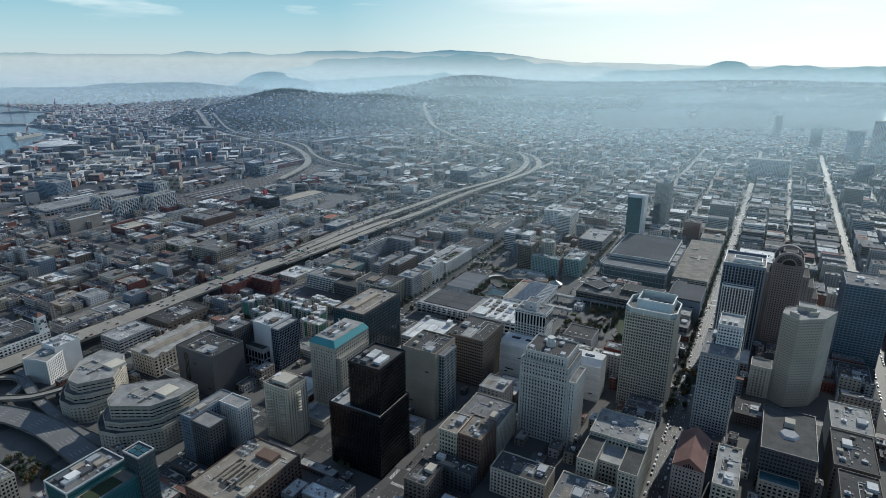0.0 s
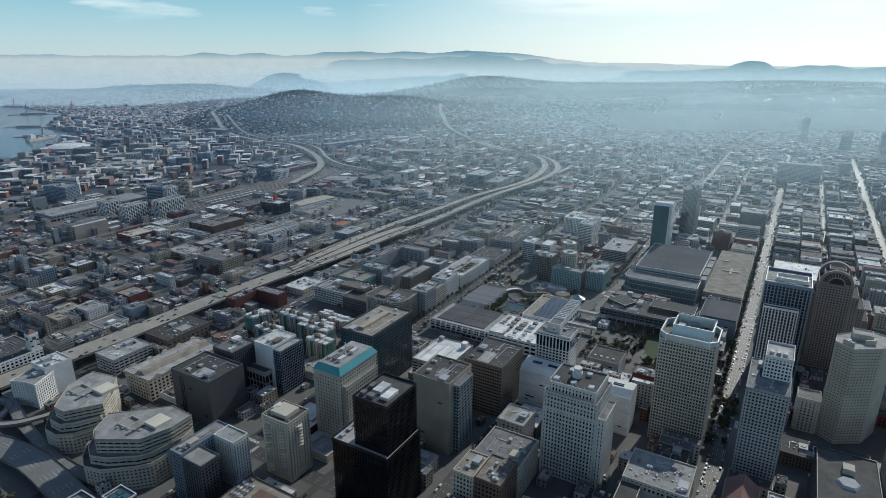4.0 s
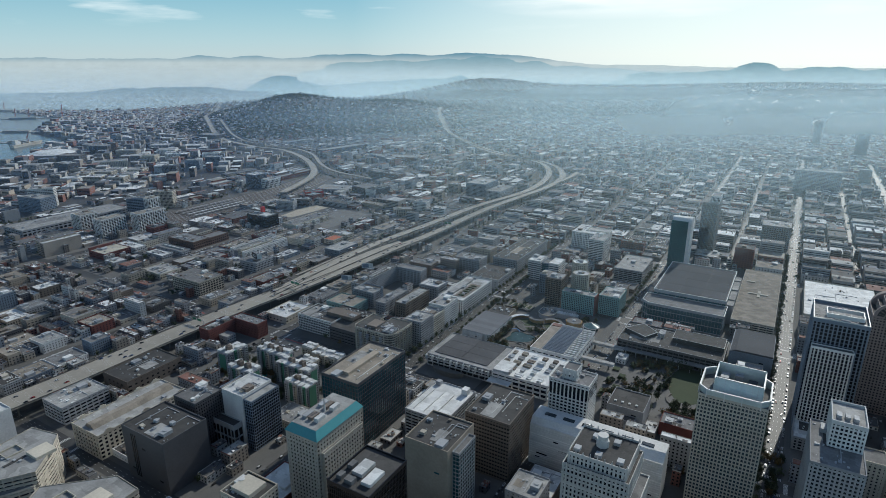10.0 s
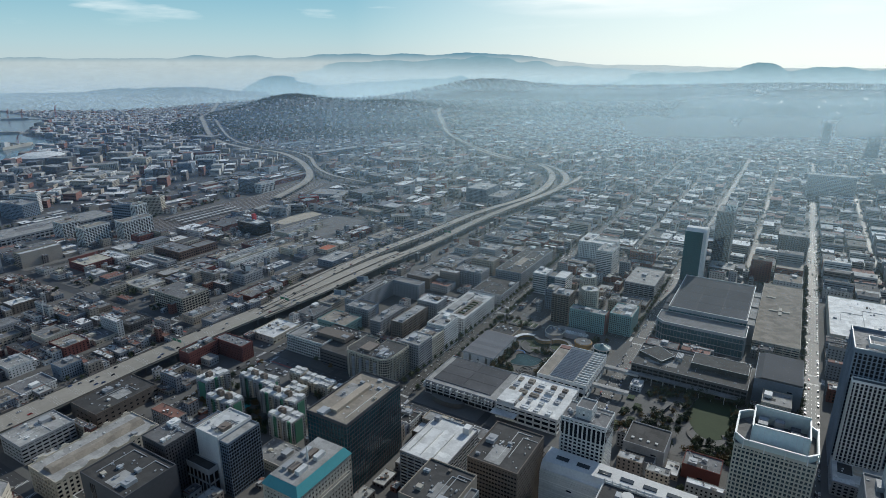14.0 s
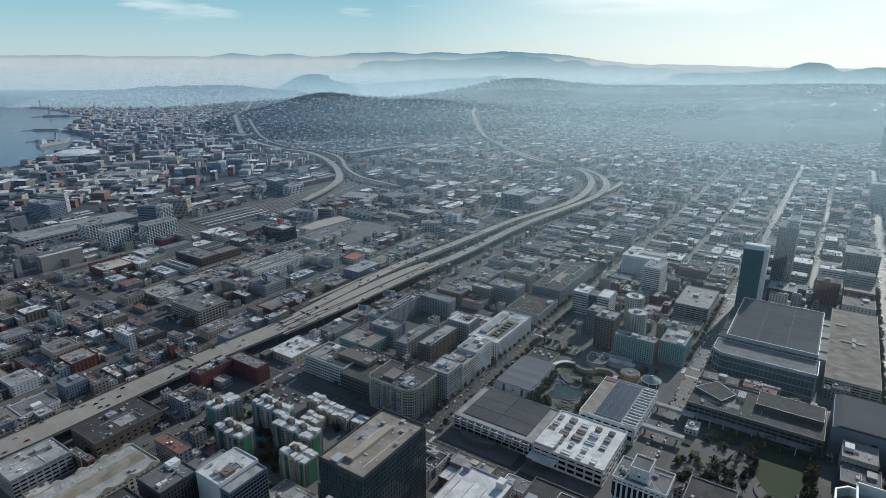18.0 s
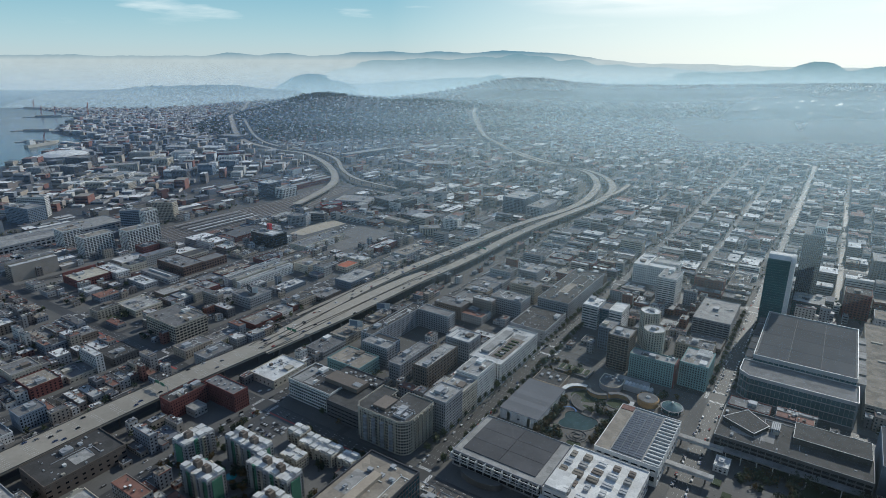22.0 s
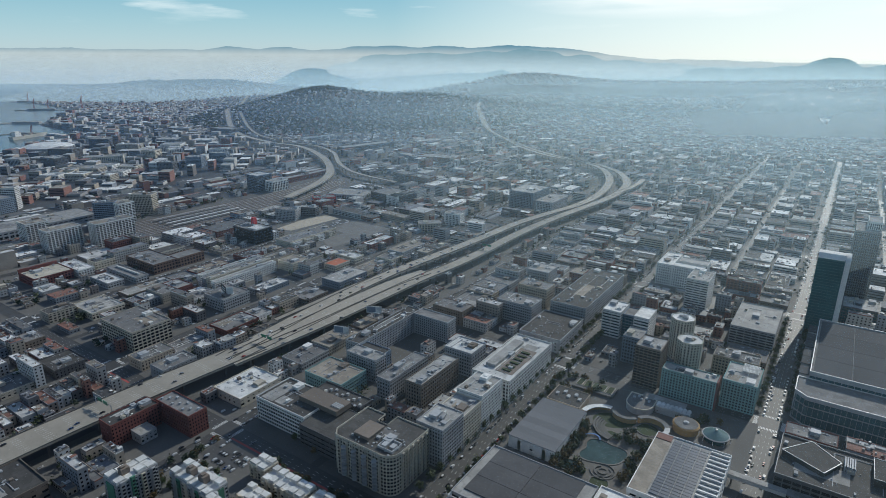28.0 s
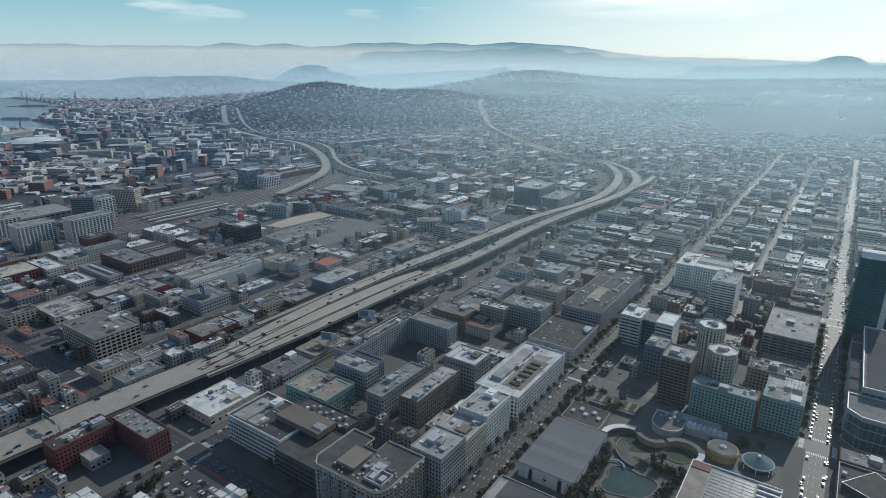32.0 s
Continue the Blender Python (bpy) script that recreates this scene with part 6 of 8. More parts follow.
tagged(part("gravel_lot", Boxes().prism([(-836, 170), (-804, 176), (-793, 289), (-850, 297)], 0.1, 0.22), surface("tan_gravel", (0.42, 0.37, 0.29), 0.95, vary=0.15)), "tan gravel building lot", "lot", kind="structure")
tagged(part("concrete_lot", Boxes().prism([(-714, 166), (-672, 141), (-664, 291), (-756, 291), (-754, 225), (-714, 222)], 0.1, 0.2), surface("pale_yard", (0.15, 0.145, 0.135), 0.9)), "pale concrete yard", "lot", kind="structure")
TAKEN += [(-852, -792, 168, 298), (-756, -664, 215, 292), (-716, -664, 140, 216)]
t = tower("stepped_cream_flats", "white and cream walk-up flats in stepped rows", -757, -722, 100, 208, 11, "cream", "dark", fh=3, bay=3, pier=0.5, sill=0.5, plant=7, roof="grey", seed=189)
for k in range(4):
    storeys(t, 17.9, 25, -50 + k * 26, -34 + k * 26, 0, 9, ("white", "cream")[k % 2], "dark", fh=3, bay=3, roof="light")
t = tower("red_court_hall", "low hall with orange-red roof court", -609, -586, 64, 96, 8, "beige", "dark", plant=0, seed=181)
lid(t, "court_floor", -10.6, 10.6, -15, 15, 7.9, 8.25, surface("orange_court", (0.42, 0.13, 0.065), 0.85, vary=0.15), "orange-red painted court")
tower("white_wing_hall", "low hall under a bright white roof", -629, -584, 105, 126, 9, "cream", "dark", plant=2, roof="white", seed=212)
t = tower("red_walled_hall", "low brick hall with cream roof and red screen wall", -922, -876, -220, -169, 12, "brick", "dark", plant=7, roof="tan", seed=182)
lid(t, "screen_wall", -25.2, -23.2, -25.5, 25.5, 0, 16.5, WALLS["brick"], "dull red screen wall")
lid(t, "roof_membrane", -20, 22, -24, 24, 12, 12.25, surface("cream_membrane", (0.5, 0.46, 0.37), 0.8, vary=0.3, patch=0.1), "cream roof membrane")
tower("white_roof_shed", "low shed under a bright white roof", -836, -789, -166, -143, 8, "grey", "dark", plant=4, roof="white", seed=183)
tower("white_workshop", "white workshop with cluttered white roof", -924, -868, -166, -143, 10, "white", "dark", plant=8, roof="white", seed=213)
t = tower("ridged_hall", "grey hall with a white roof ridge", -857, -779, -132, -113, 8, "grey", "dark", plant=0, roof="grey", seed=214)
lid(t, "roof_ridge", -30, 30, 0, 2.2, 8, 10.2, ROOFS["white"])
t = tower("brown_brick_block", "long brown brick block with pale lower storeys round yards", -864, -790, -98, -60, 15, "oldbrick", "dark", fh=5, bay=5, pier=0.4, sill=0.4, plant=6, roof="grey", seed=215)
storeys(t, 10, 37, 19.2, 64, 0, 14, "oldbrick", "dark", fh=4.6, bay=5, pier=0.4, sill=0.4, roof="grey")
storeys(t, -37, -12, 19.2, 64, 0, 13, "beige", "dark", fh=4.6, bay=5, pier=0.4, sill=0.4, roof="dark")
TAKEN.append((-864, -790, -60, -13))
tower("brick_walk_up", "round-cornered red-brown brick flats", -960, -934, -80, -48, 18, "brick", "dark", fh=3.4, bay=3.2, plant=3, roof="dark", seed=216)
tower("patched_roof_works", "low works under patched pale roofs", -752, -703, -230, -190, 9, "cream", "dark", plant=9, roof="light", seed=217)
tower("hospital_block", "pale blue-grey institutional block", -560, -505, 560, 640, 38, "blue", "dark", fh=3.6, bay=3.4, plant=5, roof="light", seed=184)
tower("hospital_block", "pale low institutional wing", -500, -462, 560, 640, 24, "grey", "dark", fh=3.6, bay=3.4, plant=5, roof="light", seed=185)
tower("dark_hotel_slab", "dark slab with pale roof machines", 133, 182, 470, 520, 44, "dark", "dark", plant=5, roof="light", seed=73)
tower("department_hall", "broad white-roofed shop hall on the avenue", 210, 300, 112, 262, 15, "cream", "dark", fh=7, bay=10, pier=0.6, sill=0.6, plant=9, roof="white", seed=186)
tower("federal_slab", "grey-blue office slab half lost in haze", 174, 283, 1095, 1130, 55, "grey", "grey", plant=2, roof="light", seed=74)
tower("far_dark_tower", "dark slim tower half lost in haze", 216, 244, 2120, 2148, 96, "dark", "dark", plant=1, seed=75)
tower("far_market_tower", "dark glass block half lost in haze", 352, 390, 1885, 1922, 92, "dark", "dark", plant=1, seed=76)
for k, (x, y, w, h) in enumerate(((448, 1555, 48, 106), (522, 1575, 50, 138), (330, 1250, 30, 45), (455, 1180, 40, 50), (560, 1350, 36, 66), (400, 800, 40, 45), (480, 620, 36, 50))):
    tower("civic_block", "tall blue-grey office block in haze", x, x + w, y, y + w, h, ("blue", "grey", "dark")[k % 3], "dark", plant=2, seed=190 + k)
t = tower("grey_court_flats", "long grey flats folded round an open court", -385, -367, -128, -20, 24, "grey", "dark", fh=3, bay=2.8, plant=6, roof="dark", seed=210)
storeys(t, 9.2, 42, -58, -42, 0, 22, "blue", "dark", fh=3, bay=2.8, roof="dark")
storeys(t, 9.2, 56, 40, 58, 0, 24, "grey", "dark", fh=3, bay=2.8, roof="grey")
TAKEN.append((-385, -330, -132, -16))
t = tower("freeway_shed", "low white-roofed workshop beside the freeway", -441, -402, -250, -202, 9, "cream", "dark", fh=4.5, bay=6, pier=0.6, sill=0.5, plant=6, roof="white", seed=211)
GREENSIGN = surface("sign_green", (0.03, 0.16, 0.09), 0.5, vary=0.1)
for x, y in ((-464, -166), (-482, -330), (-434, 250)):
    t = thing("sign_gantry", "green road signs on a steel gantry over lanes", "road sign", (x, y, 14))
    for u in (-13, 13):
        lid(t, "post", u - 0.25, u + 0.25, -0.25, 0.25, 0, 7.5, METAL)
    lid(t, "beam", -13, 13, -0.2, 0.2, 6.8, 7.4, METAL)
    for k in (-8, 1):
        lid(t, "sign_panel", k, k + 7, -0.5, -0.25, 5.2, 8.6, GREENSIGN)
        lid(t, "sign_back", k, k + 7, -0.24, -0.2, 5.2, 8.6, METAL)
for x, y, turn, z in ((-412, -106, 0.3, 10), (-420, -42, 0.5, 9)):
    t = thing("billboard", "tall advertising billboard on a steel post", "billboard", (x, y, 0.15))
    t.rotation_euler = (0, 0, turn)
    part("post", Boxes().prism(circle(8, 0.6), 0, z + 7), METAL, t)
    lid(t, "panel", -9, 9, -0.7, -0.3, z + 6, z + 14, ROOFS["white"])
    lid(t, "panel_back", -9, 9, 0.3, 0.7, z + 6, z + 14, WALLS["dark"])
    lid(t, "printed_field", -8.4, 2, -0.76, -0.7, z + 6.6, z + 13.4, WALLS["blue"])
    lid(t, "walkway", -9, 9, -1.8, -0.75, z + 5.7, z + 6, METAL)

# ---- rotated blocks by the bay and below the hill: front edge, depth, height ----
def edge_block(name, label, x0, y0, x1, y1, depth, h, wall, roof, seed, glass="dark"):
    e = Vector((x1 - x0, y1 - y0))
    w = e.length
    turn = math.atan2(e.y, e.x)
    back = Vector((-e.y, e.x)).normalized() * depth / 2
    cx, cy = (x0 + x1) / 2 + back.x, (y0 + y1) / 2 + back.y
    r = max(w, depth) * 0.36
    TAKEN.append((cx - r, cx + r, cy - r, cy + r))
    root = thing(name, label, "building", (cx, cy, 0.1))
    root.rotation_euler = (0, 0, turn)
    draw = random.Random(seed)
    storeys(root, -w / 2, w / 2, -depth / 2, depth / 2, 0, h, wall, glass, fh=3.6, bay=draw.choice((3, 4, 5)), pier=draw.uniform(0.15, 0.5), sill=draw.uniform(0.3, 0.5), joined=True, roof=roof, parapet=1)
    roof_plant(root, w, depth, h + 0.1, draw, 2)
    return root


SHADES = {"white": "white", "cream": "cream", "beige": "beige", "blue": "blue-grey glazed", "dark": "dark", "oldbrick": "brown brick", "brick": "red brick", "grey": "grey", "tan": "tan", "red": "bright red"}
WALLS["red"] = surface("red_cladding", (0.4, 0.035, 0.03), 0.7)
BAYSIDE = [(-1401, -110, -1329, -96, 40, 35, 'blue', 'light'),
    (-1415, -80, -1376, -40, 22, 45, 'white', 'light'),
    (-1136, -7, -1110, 22, 20, 40, 'blue', 'grey'),
    (-1152, 73, -1113, 96, 22, 40, 'cream', 'grey'),
    (-1996, 293, -1932, 332, 50, 28, 'dark', 'grey'),
    (-2110, 470, -2060, 510, 50, 30, 'dark', 'light'),
    (-2050, 520, -2034, 530, 16, 40, 'oldbrick', 'grey'),
    (-1788, 293, -1733, 379, 40, 22, 'cream', 'light'),
    (-1760, 449, -1722, 471, 40, 26, 'cream', 'light'),
    (-1707, 510, -1695, 548, 30, 26, 'white', 'white'),
    (-1528, 445, -1489, 468, 30, 30, 'blue', 'light')]
BAYSIDE += [(-1532, 525, -1489, 551, 30, 30, 'blue', 'light'),
    (-1506, 346, -1469, 368, 26, 30, 'dark', 'grey'),
    (-2062, 908, -1957, 925, 60, 30, 'dark', 'light'),
    (-1779, 641, -1695, 725, 30, 16, 'brick', 'grey'),
    (-1922, 148, -1884, 171, 40, 24, 'grey', 'light'),
    (-1870, 217, -1809, 227, 40, 26, 'dark', 'light'),
    (-1840, 560, -1790, 600, 50, 24, 'white', 'light'),
    (-1880, 700, -1820, 740, 60, 20, 'grey', 'white'),
    (-1640, 600, -1600, 640, 30, 22, 'white', 'light'),
    (-1960, 480, -1900, 520, 40, 24, 'beige', 'light'),
    (-2000, 640, -1940, 680, 60, 20, 'grey', 'light')]
BAYSIDE += [(-1655, 120, -1612, 146, 40, 14, 'white', 'white'),
    (-1687, 173, -1645, 199, 40, 16, 'cream', 'light'),
    (-1719, 225, -1677, 251, 40, 14, 'beige', 'light'),
    (-1599, 154, -1556, 180, 40, 18, 'cream', 'white'),
    (-1631, 207, -1589, 233, 40, 21, 'beige', 'light'),
    (-1663, 260, -1621, 286, 40, 18, 'white', 'light'),
    (-1543, 189, -1500, 215, 40, 16, 'beige', 'white'),
    (-1575, 241, -1533, 267, 40, 14, 'white', 'light'),
    (-1607, 294, -1565, 320, 40, 16, 'cream', 'light')]
for k, (x0, y0, x1, y1, depth, h, wall, roof) in enumerate(BAYSIDE):
    edge_block("bay_district_block", f"{SHADES[wall]} block in the bayside district", x0, y0, x1, y1, depth, h, wall, roof, 400 + k)
FLATS = [(-1341, 892, -1300, 1102, 40, 18, 'dark', 'light'),
    (-1610, 978, -1587, 1105, 16, 20, 'white', 'light'),
    (-938, 642, -888, 629, 40, 22, 'dark', 'grey'),
    (-893, 638, -824, 632, 36, 20, 'oldbrick', 'grey'),
    (-1147, 930, -1046, 896, 30, 14, 'blue', 'light'),
    (-1051, 909, -943, 944, 60, 16, 'oldbrick', 'light'),
    (-911, 339, -884, 377, 26, 14, 'red', 'grey'),
    (-932, 402, -852, 428, 60, 11, 'grey', 'light'),
    (-850, 452, -766, 437, 60, 18, 'dark', 'grey'),
    (-765, 437, -760, 539, 30, 18, 'white', 'dark'),
    (-599, 373, -567, 378, 22, 22, 'white', 'light')]
FLATS += [(-607, 303, -576, 330, 26, 15, 'tan', 'light'),
    (-729, 341, -662, 334, 22, 10, 'tan', 'tan'),
    (-828, 309, -751, 306, 30, 10, 'grey', 'dark'),
    (-889, 214, -849, 228, 24, 20, 'grey', 'grey'),
    (-872, 256, -838, 271, 20, 18, 'dark', 'light')]
for k, (x0, y0, x1, y1, depth, h, wall, roof) in enumerate(FLATS):
    edge_block("warehouse_block", f"{SHADES[wall]} warehouse block below the hill", x0, y0, x1, y1, depth, h, wall, roof, 460 + k)
tower("station_hall", "long grey station hall with cluttered roof deck", -1228, -1153, -222, 8, 15, "grey", "dark", fh=7, bay=9, pier=0.3, sill=0.4, plant=12, roof="light", seed=500)
t = thing("arena", "round white-roofed arena by the bay", "arena", (-2180, 372, 0.1))
part("wall", Boxes().prism(circle(40, 72), 0, 13), WALLS["grey"], t)
part("roof", Boxes().prism(circle(40, 75), 13, 20, circle(40, 52)).prism(circle(40, 52), 20, 21.5, circle(40, 40)), ROOFS["white"], t, "low white domed roof")
TAKEN.append((-2250, -2110, 300, 444))
t = thing("moored_ship", "pale ship moored at the dry dock", "ship", (-2556, 466, 0.2))
t.rotation_euler = (0, 0, math.radians(113))
part("hull", Boxes().prism([(-72, -9), (58, -10), (84, 0), (58, 10), (-72, 9)], 0, 11, [(-74, -10), (62, -11), (90, 0), (62, 11), (-74, 10)]), WALLS["beige"], t, "long pale hull")
part("deckhouse", Boxes().box(-60, -34, -8, 8, 11, 24).box(-56, -40, -6, 6, 24, 29), WALLS["white"], t)
part("funnel", Boxes().prism(circle(10, 3, -30, 0), 11, 27), WALLS["brown"], t)
part("deck_gear", Boxes().box(-20, -14, -7, 7, 11, 16).box(8, 14, -7, 7, 11, 16).box(34, 40, -7, 7, 11, 15), WALLS["tan"], t)
TAKEN.append((-470, -258, -800, -690))
TAKEN += [(-184, -14, -262, -14), (12, 132, -224, -100)]
PARKS = [(-132, -20, -162, -20), (16, 132, -222, -100), (-192, -140, -92, -16)]
TAKEN += PARKS

# ---- railway yard ----
tagged(part("rail_yard", Boxes().prism([(-1090, -5), (-982, -5), (-952, 330), (-1015, 560), (-1115, 560), (-1076, 420), (-1076, 330)], 0.1, 0.25), surface("rail_ballast", (0.115, 0.1, 0.088), 0.95)), "brown gravel railway yard", "rail yard", kind="structure")
RAIL = surface("rail_steel", (0.42, 0.4, 0.38), 0.4, metal=0.3)
for k in range(10):
    q = Boxes()
    for s in (0, 1.6):
        xa, xb, xc = -1084 + k * 10.4 + s, -1070 + k * 11.6 + s, -1106 + k * 9 + s
        q.prism([(xa, -3), (xa + 0.45, -3), (xb + 0.45, 330), (xc + 0.45, 556), (xc, 556), (xb, 330)], 0.25, 0.42)
    tagged(part("railway_track", q, RAIL), "steel railway track in gravel", "track", kind="structure")
for k in range(4):
    t = thing("platform_canopy", "long pale platform roof over tracks", "canopy", (-1060 + k * 20.8, 140, 0.25))
    part("roof", Boxes().prism([(-2.2, -76), (2.2, -76), (9.2, 82), (4.8, 82)], 4.4, 4.8), ROOFS["white" if k > 1 else "light"], t)
    part("platform", Boxes().prism([(-2.6, -78), (2.6, -78), (9.6, 84), (4.4, 84)], 0, 1.0), CONCRETE, t)
    part("post", Boxes().box(-0.2, 0.2, -60, -59.6, 1, 4.4).box(4.2, 4.6, 20, 20.4, 1, 4.4), METAL, t)
TAKEN += [(-1092, -975, -5, 330), (-1116, -975, 330, 560)]

# ---- ordinary blocks ----
rng = random.Random(7)
WALLPICK = ("grey", "grey", "cream", "white", "beige", "brick", "brown", "tan", "blue", "dark", "brown")
ROOFPICK = ("light", "light", "grey", "grey", "grey", "dark", "dark", "tan", "white")
KINDS = {"brick": "red brick", "grey": "grey concrete", "cream": "cream stucco", "white": "white stucco", "beige": "beige stone", "brown": "brown panelled", "tan": "tan stucco", "blue": "blue-grey panelled", "dark": "dark clad"}
ROOFWORD = {"light": "pale patched roof", "grey": "grey felt roof", "dark": "dark tar roof", "tan": "tan gravel roof", "white": "bright white roof"}


def lots(x0, x1, y0, y1, rng, wide):
    """Plots along both sides of a half block."""
    mid = (x0 + x1) / 2 + rng.uniform(-6, 6)
    for a, b in ((x0, mid), (mid, x1)):
        y = y0
        while y < y1 - 6:
            w = min(rng.choice(wide) * rng.uniform(0.8, 1.25), y1 - y)
            if y1 - y - w < 6:
                w = y1 - y
            yield a, b, y, y + w
            y += w


WALLFAR = surface("mixed_walls", (0.28, 0.28, 0.28), 0.85, per="island", alts=((0.45, 0.43, 0.4), (0.36, 0.31, 0.25), (0.15, 0.13, 0.12), (0.2, 0.09, 0.07), (0.22, 0.24, 0.27), (0.5, 0.5, 0.49), (0.1, 0.1, 0.11), (0.3, 0.26, 0.22)))
ROOFFAR = surface("mixed_roofs", (0.13, 0.13, 0.13), 0.85, per="island", blotch=0.09, vary=0.35, patch=0.16, alts=((0.36, 0.36, 0.34), (0.055, 0.055, 0.055), (0.12, 0.12, 0.12), (0.7, 0.7, 0.68), (0.26, 0.23, 0.19), (0.07, 0.07, 0.072), (0.56, 0.56, 0.54), (0.2, 0.1, 0.075), (0.16, 0.17, 0.19), (0.42, 0.42, 0.41)))


def fabric(name, label, plots, detail=1):
    """Small buildings joined into one mesh: walls, window bands and bays, roofs with rims, sheds and vents."""
    q, slots = Boxes(), []
    for x, y, w, d, h, z, turn in plots:
        c, s = math.cos(turn), math.sin(turn)

        def put(a0, a1, b0, b1, z0, z1, top, side):
            n = len(q.v)
            for zz in (z0, z1):
                for u, v in ((a0, b0), (a1, b0), (a1, b1), (a0, b1)):
                    q.v.append((x + u * c - v * s, y + u * s + v * c, zz))
            q.f.extend(tuple(n + k for k in f) for f in QUADS[1:])
            slots.extend([top] + [side] * 4)
        a, b = w / 2, d / 2
        if detail:
            put(-a, a, -b, b, z - 1, z + h - 0.4, 1, 0)
            for e in ((-a, a, -b, -b + 0.4), (-a, a, b - 0.4, b), (-a, -a + 0.4, -b + 0.4, b - 0.4), (a - 0.4, a, -b + 0.4, b - 0.4)):
                put(*e, z + h - 0.4, z + h + 0.5, 0, 0)
            put(-a + 0.4, a - 0.4, -b + 0.4, b - 0.4, z + h - 0.4, z + h, 1, 1)
            nx, ny = max(1, int(w / 3.4)), max(1, int(d / 3.4))
            for k in range(max(1, int(h / 3.5))):
                lo = z + k * 3.5 + 1.1
                for i in range(nx):
                    u = -a + w * (i + 0.5) / nx
                    put(u - 0.75, u + 0.75, -b - 0.1, b + 0.1, lo, lo + 1.6, 2, 2)
                for i in range(ny):
                    v = -b + d * (i + 0.5) / ny
                    put(-a - 0.1, a + 0.1, v - 0.75, v + 0.75, lo, lo + 1.6, 2, 2)
        else:
            put(-a, a, -b, b, z - 3, z + h, 1, 0)
            for k in range(max(1, int(h / 3.6))):
                put(-a + 0.9, a - 0.9, -b - 0.1, b + 0.1, z + k * 3.6 + 1.2, z + k * 3.6 + 2.5, 2, 2)
        for _ in range((8 if w * d > 300 else 5) if detail else 2):
            u, v, e = random.uniform(-0.75, 0.75) * a, random.uniform(-0.75, 0.75) * b, random.uniform(0.6, 1.9) * (1 if _ < 2 else 0.5)
            g = e * random.uniform(0.6, 1.4)
            put(u - e, u + e, v - g, v + g, z + h, z + h + random.uniform(0.6, 2.2), 1, 0)
    m = q.mesh(name)
    for mat in (WALLFAR, ROOFFAR, GLASS["dark"]):
        m.materials.append(mat)
    m.polygons.foreach_set("material_index", slots)
    return tagged(new(name, m), label, "buildings", kind="stuff")


plots_near, plots_far = {}, {}
single = []
for i in range(2, 6):
    for j in range(-3 if i < 4 else 0, 6):
        BLOCKS.append((i * AV + HALF, (i + 1) * AV - HALF, j * ST + HALF, (j + 1) * ST - HALF, i, j))
for x0, x1, y0, y1, i, j in BLOCKS:
    near = -3 * ST < y0 < 3 * ST - 1 and i > -6
    mid = (x0 + x1) / 2
    for hx0, hx1 in ((x0, mid - 5), (mid + 5, x1)):
        for a, b, c, d in lots(hx0, hx1, y0, y1, rng, (8, 9, 12, 16, 24, 34) if i > -3 else (7.5, 8, 8, 9, 12, 18, 30) if j < -1 else (10, 14, 20, 28, 40, 56)):
            a, b, c, d = a + (rng.uniform(0.3, 5) if i < -2 else 0.3), b - rng.uniform(0.3, 15 if i < -2 else 8), c + 0.15, d - rng.uniform(0.15, 0.8)
            if rng.random() < 0.08 or in_taken(a, b, c, d):
                continue
            h = rng.choice((5, 6.5, 7.5, 8.5, 9.5, 11, 13)) if rng.random() < (0.84 if y0 < 600 else 0.76) else rng.uniform(13, 24)
            if i >= 0 and j < 2:
                h *= 1.5
            if i > 1:
                h *= 1.6
            wall, roof = rng.choice(WALLPICK), rng.choice(ROOFPICK)
            if near and (d - c) * (b - a) > 480 and -560 < c < 420 and a > -960 and len(single) < 290:
                single.append((a, b, c, d, h, wall, roof))
            elif near and rng.random() < 0.45 and b - a > 24:
                cut_at = a + (b - a) * rng.uniform(0.45, 0.62)
                for p, q, f in ((a, cut_at, 1.0), (cut_at + rng.uniform(0.5, 5), b, rng.uniform(0.6, 1.2))):
                    plots_near.setdefault((i, j), []).append(((p + q) / 2, (c + d) / 2, q - p, d - c - rng.uniform(0, 1.2), h * f, 0.15, 0))
            elif near:
                plots_near.setdefault((i, j), []).append(((a + b) / 2, (c + d) / 2, b - a, d - c, h, 0.15, 0))
            else:
                p = a
                while p < b - 5:
                    q = min(b, p + rng.uniform(9, 26))
                    if rng.random() < 0.88:
                        plots_far.setdefault((i // 2, j // 2), []).append(((p + q) / 2, (c + d) / 2 + rng.uniform(-1, 1), q - p, d - c - rng.uniform(0, 1.5), h * rng.uniform(0.6, 1.25), 0.15, 0))
                    q += rng.uniform(0.2, 5)
                    p = q
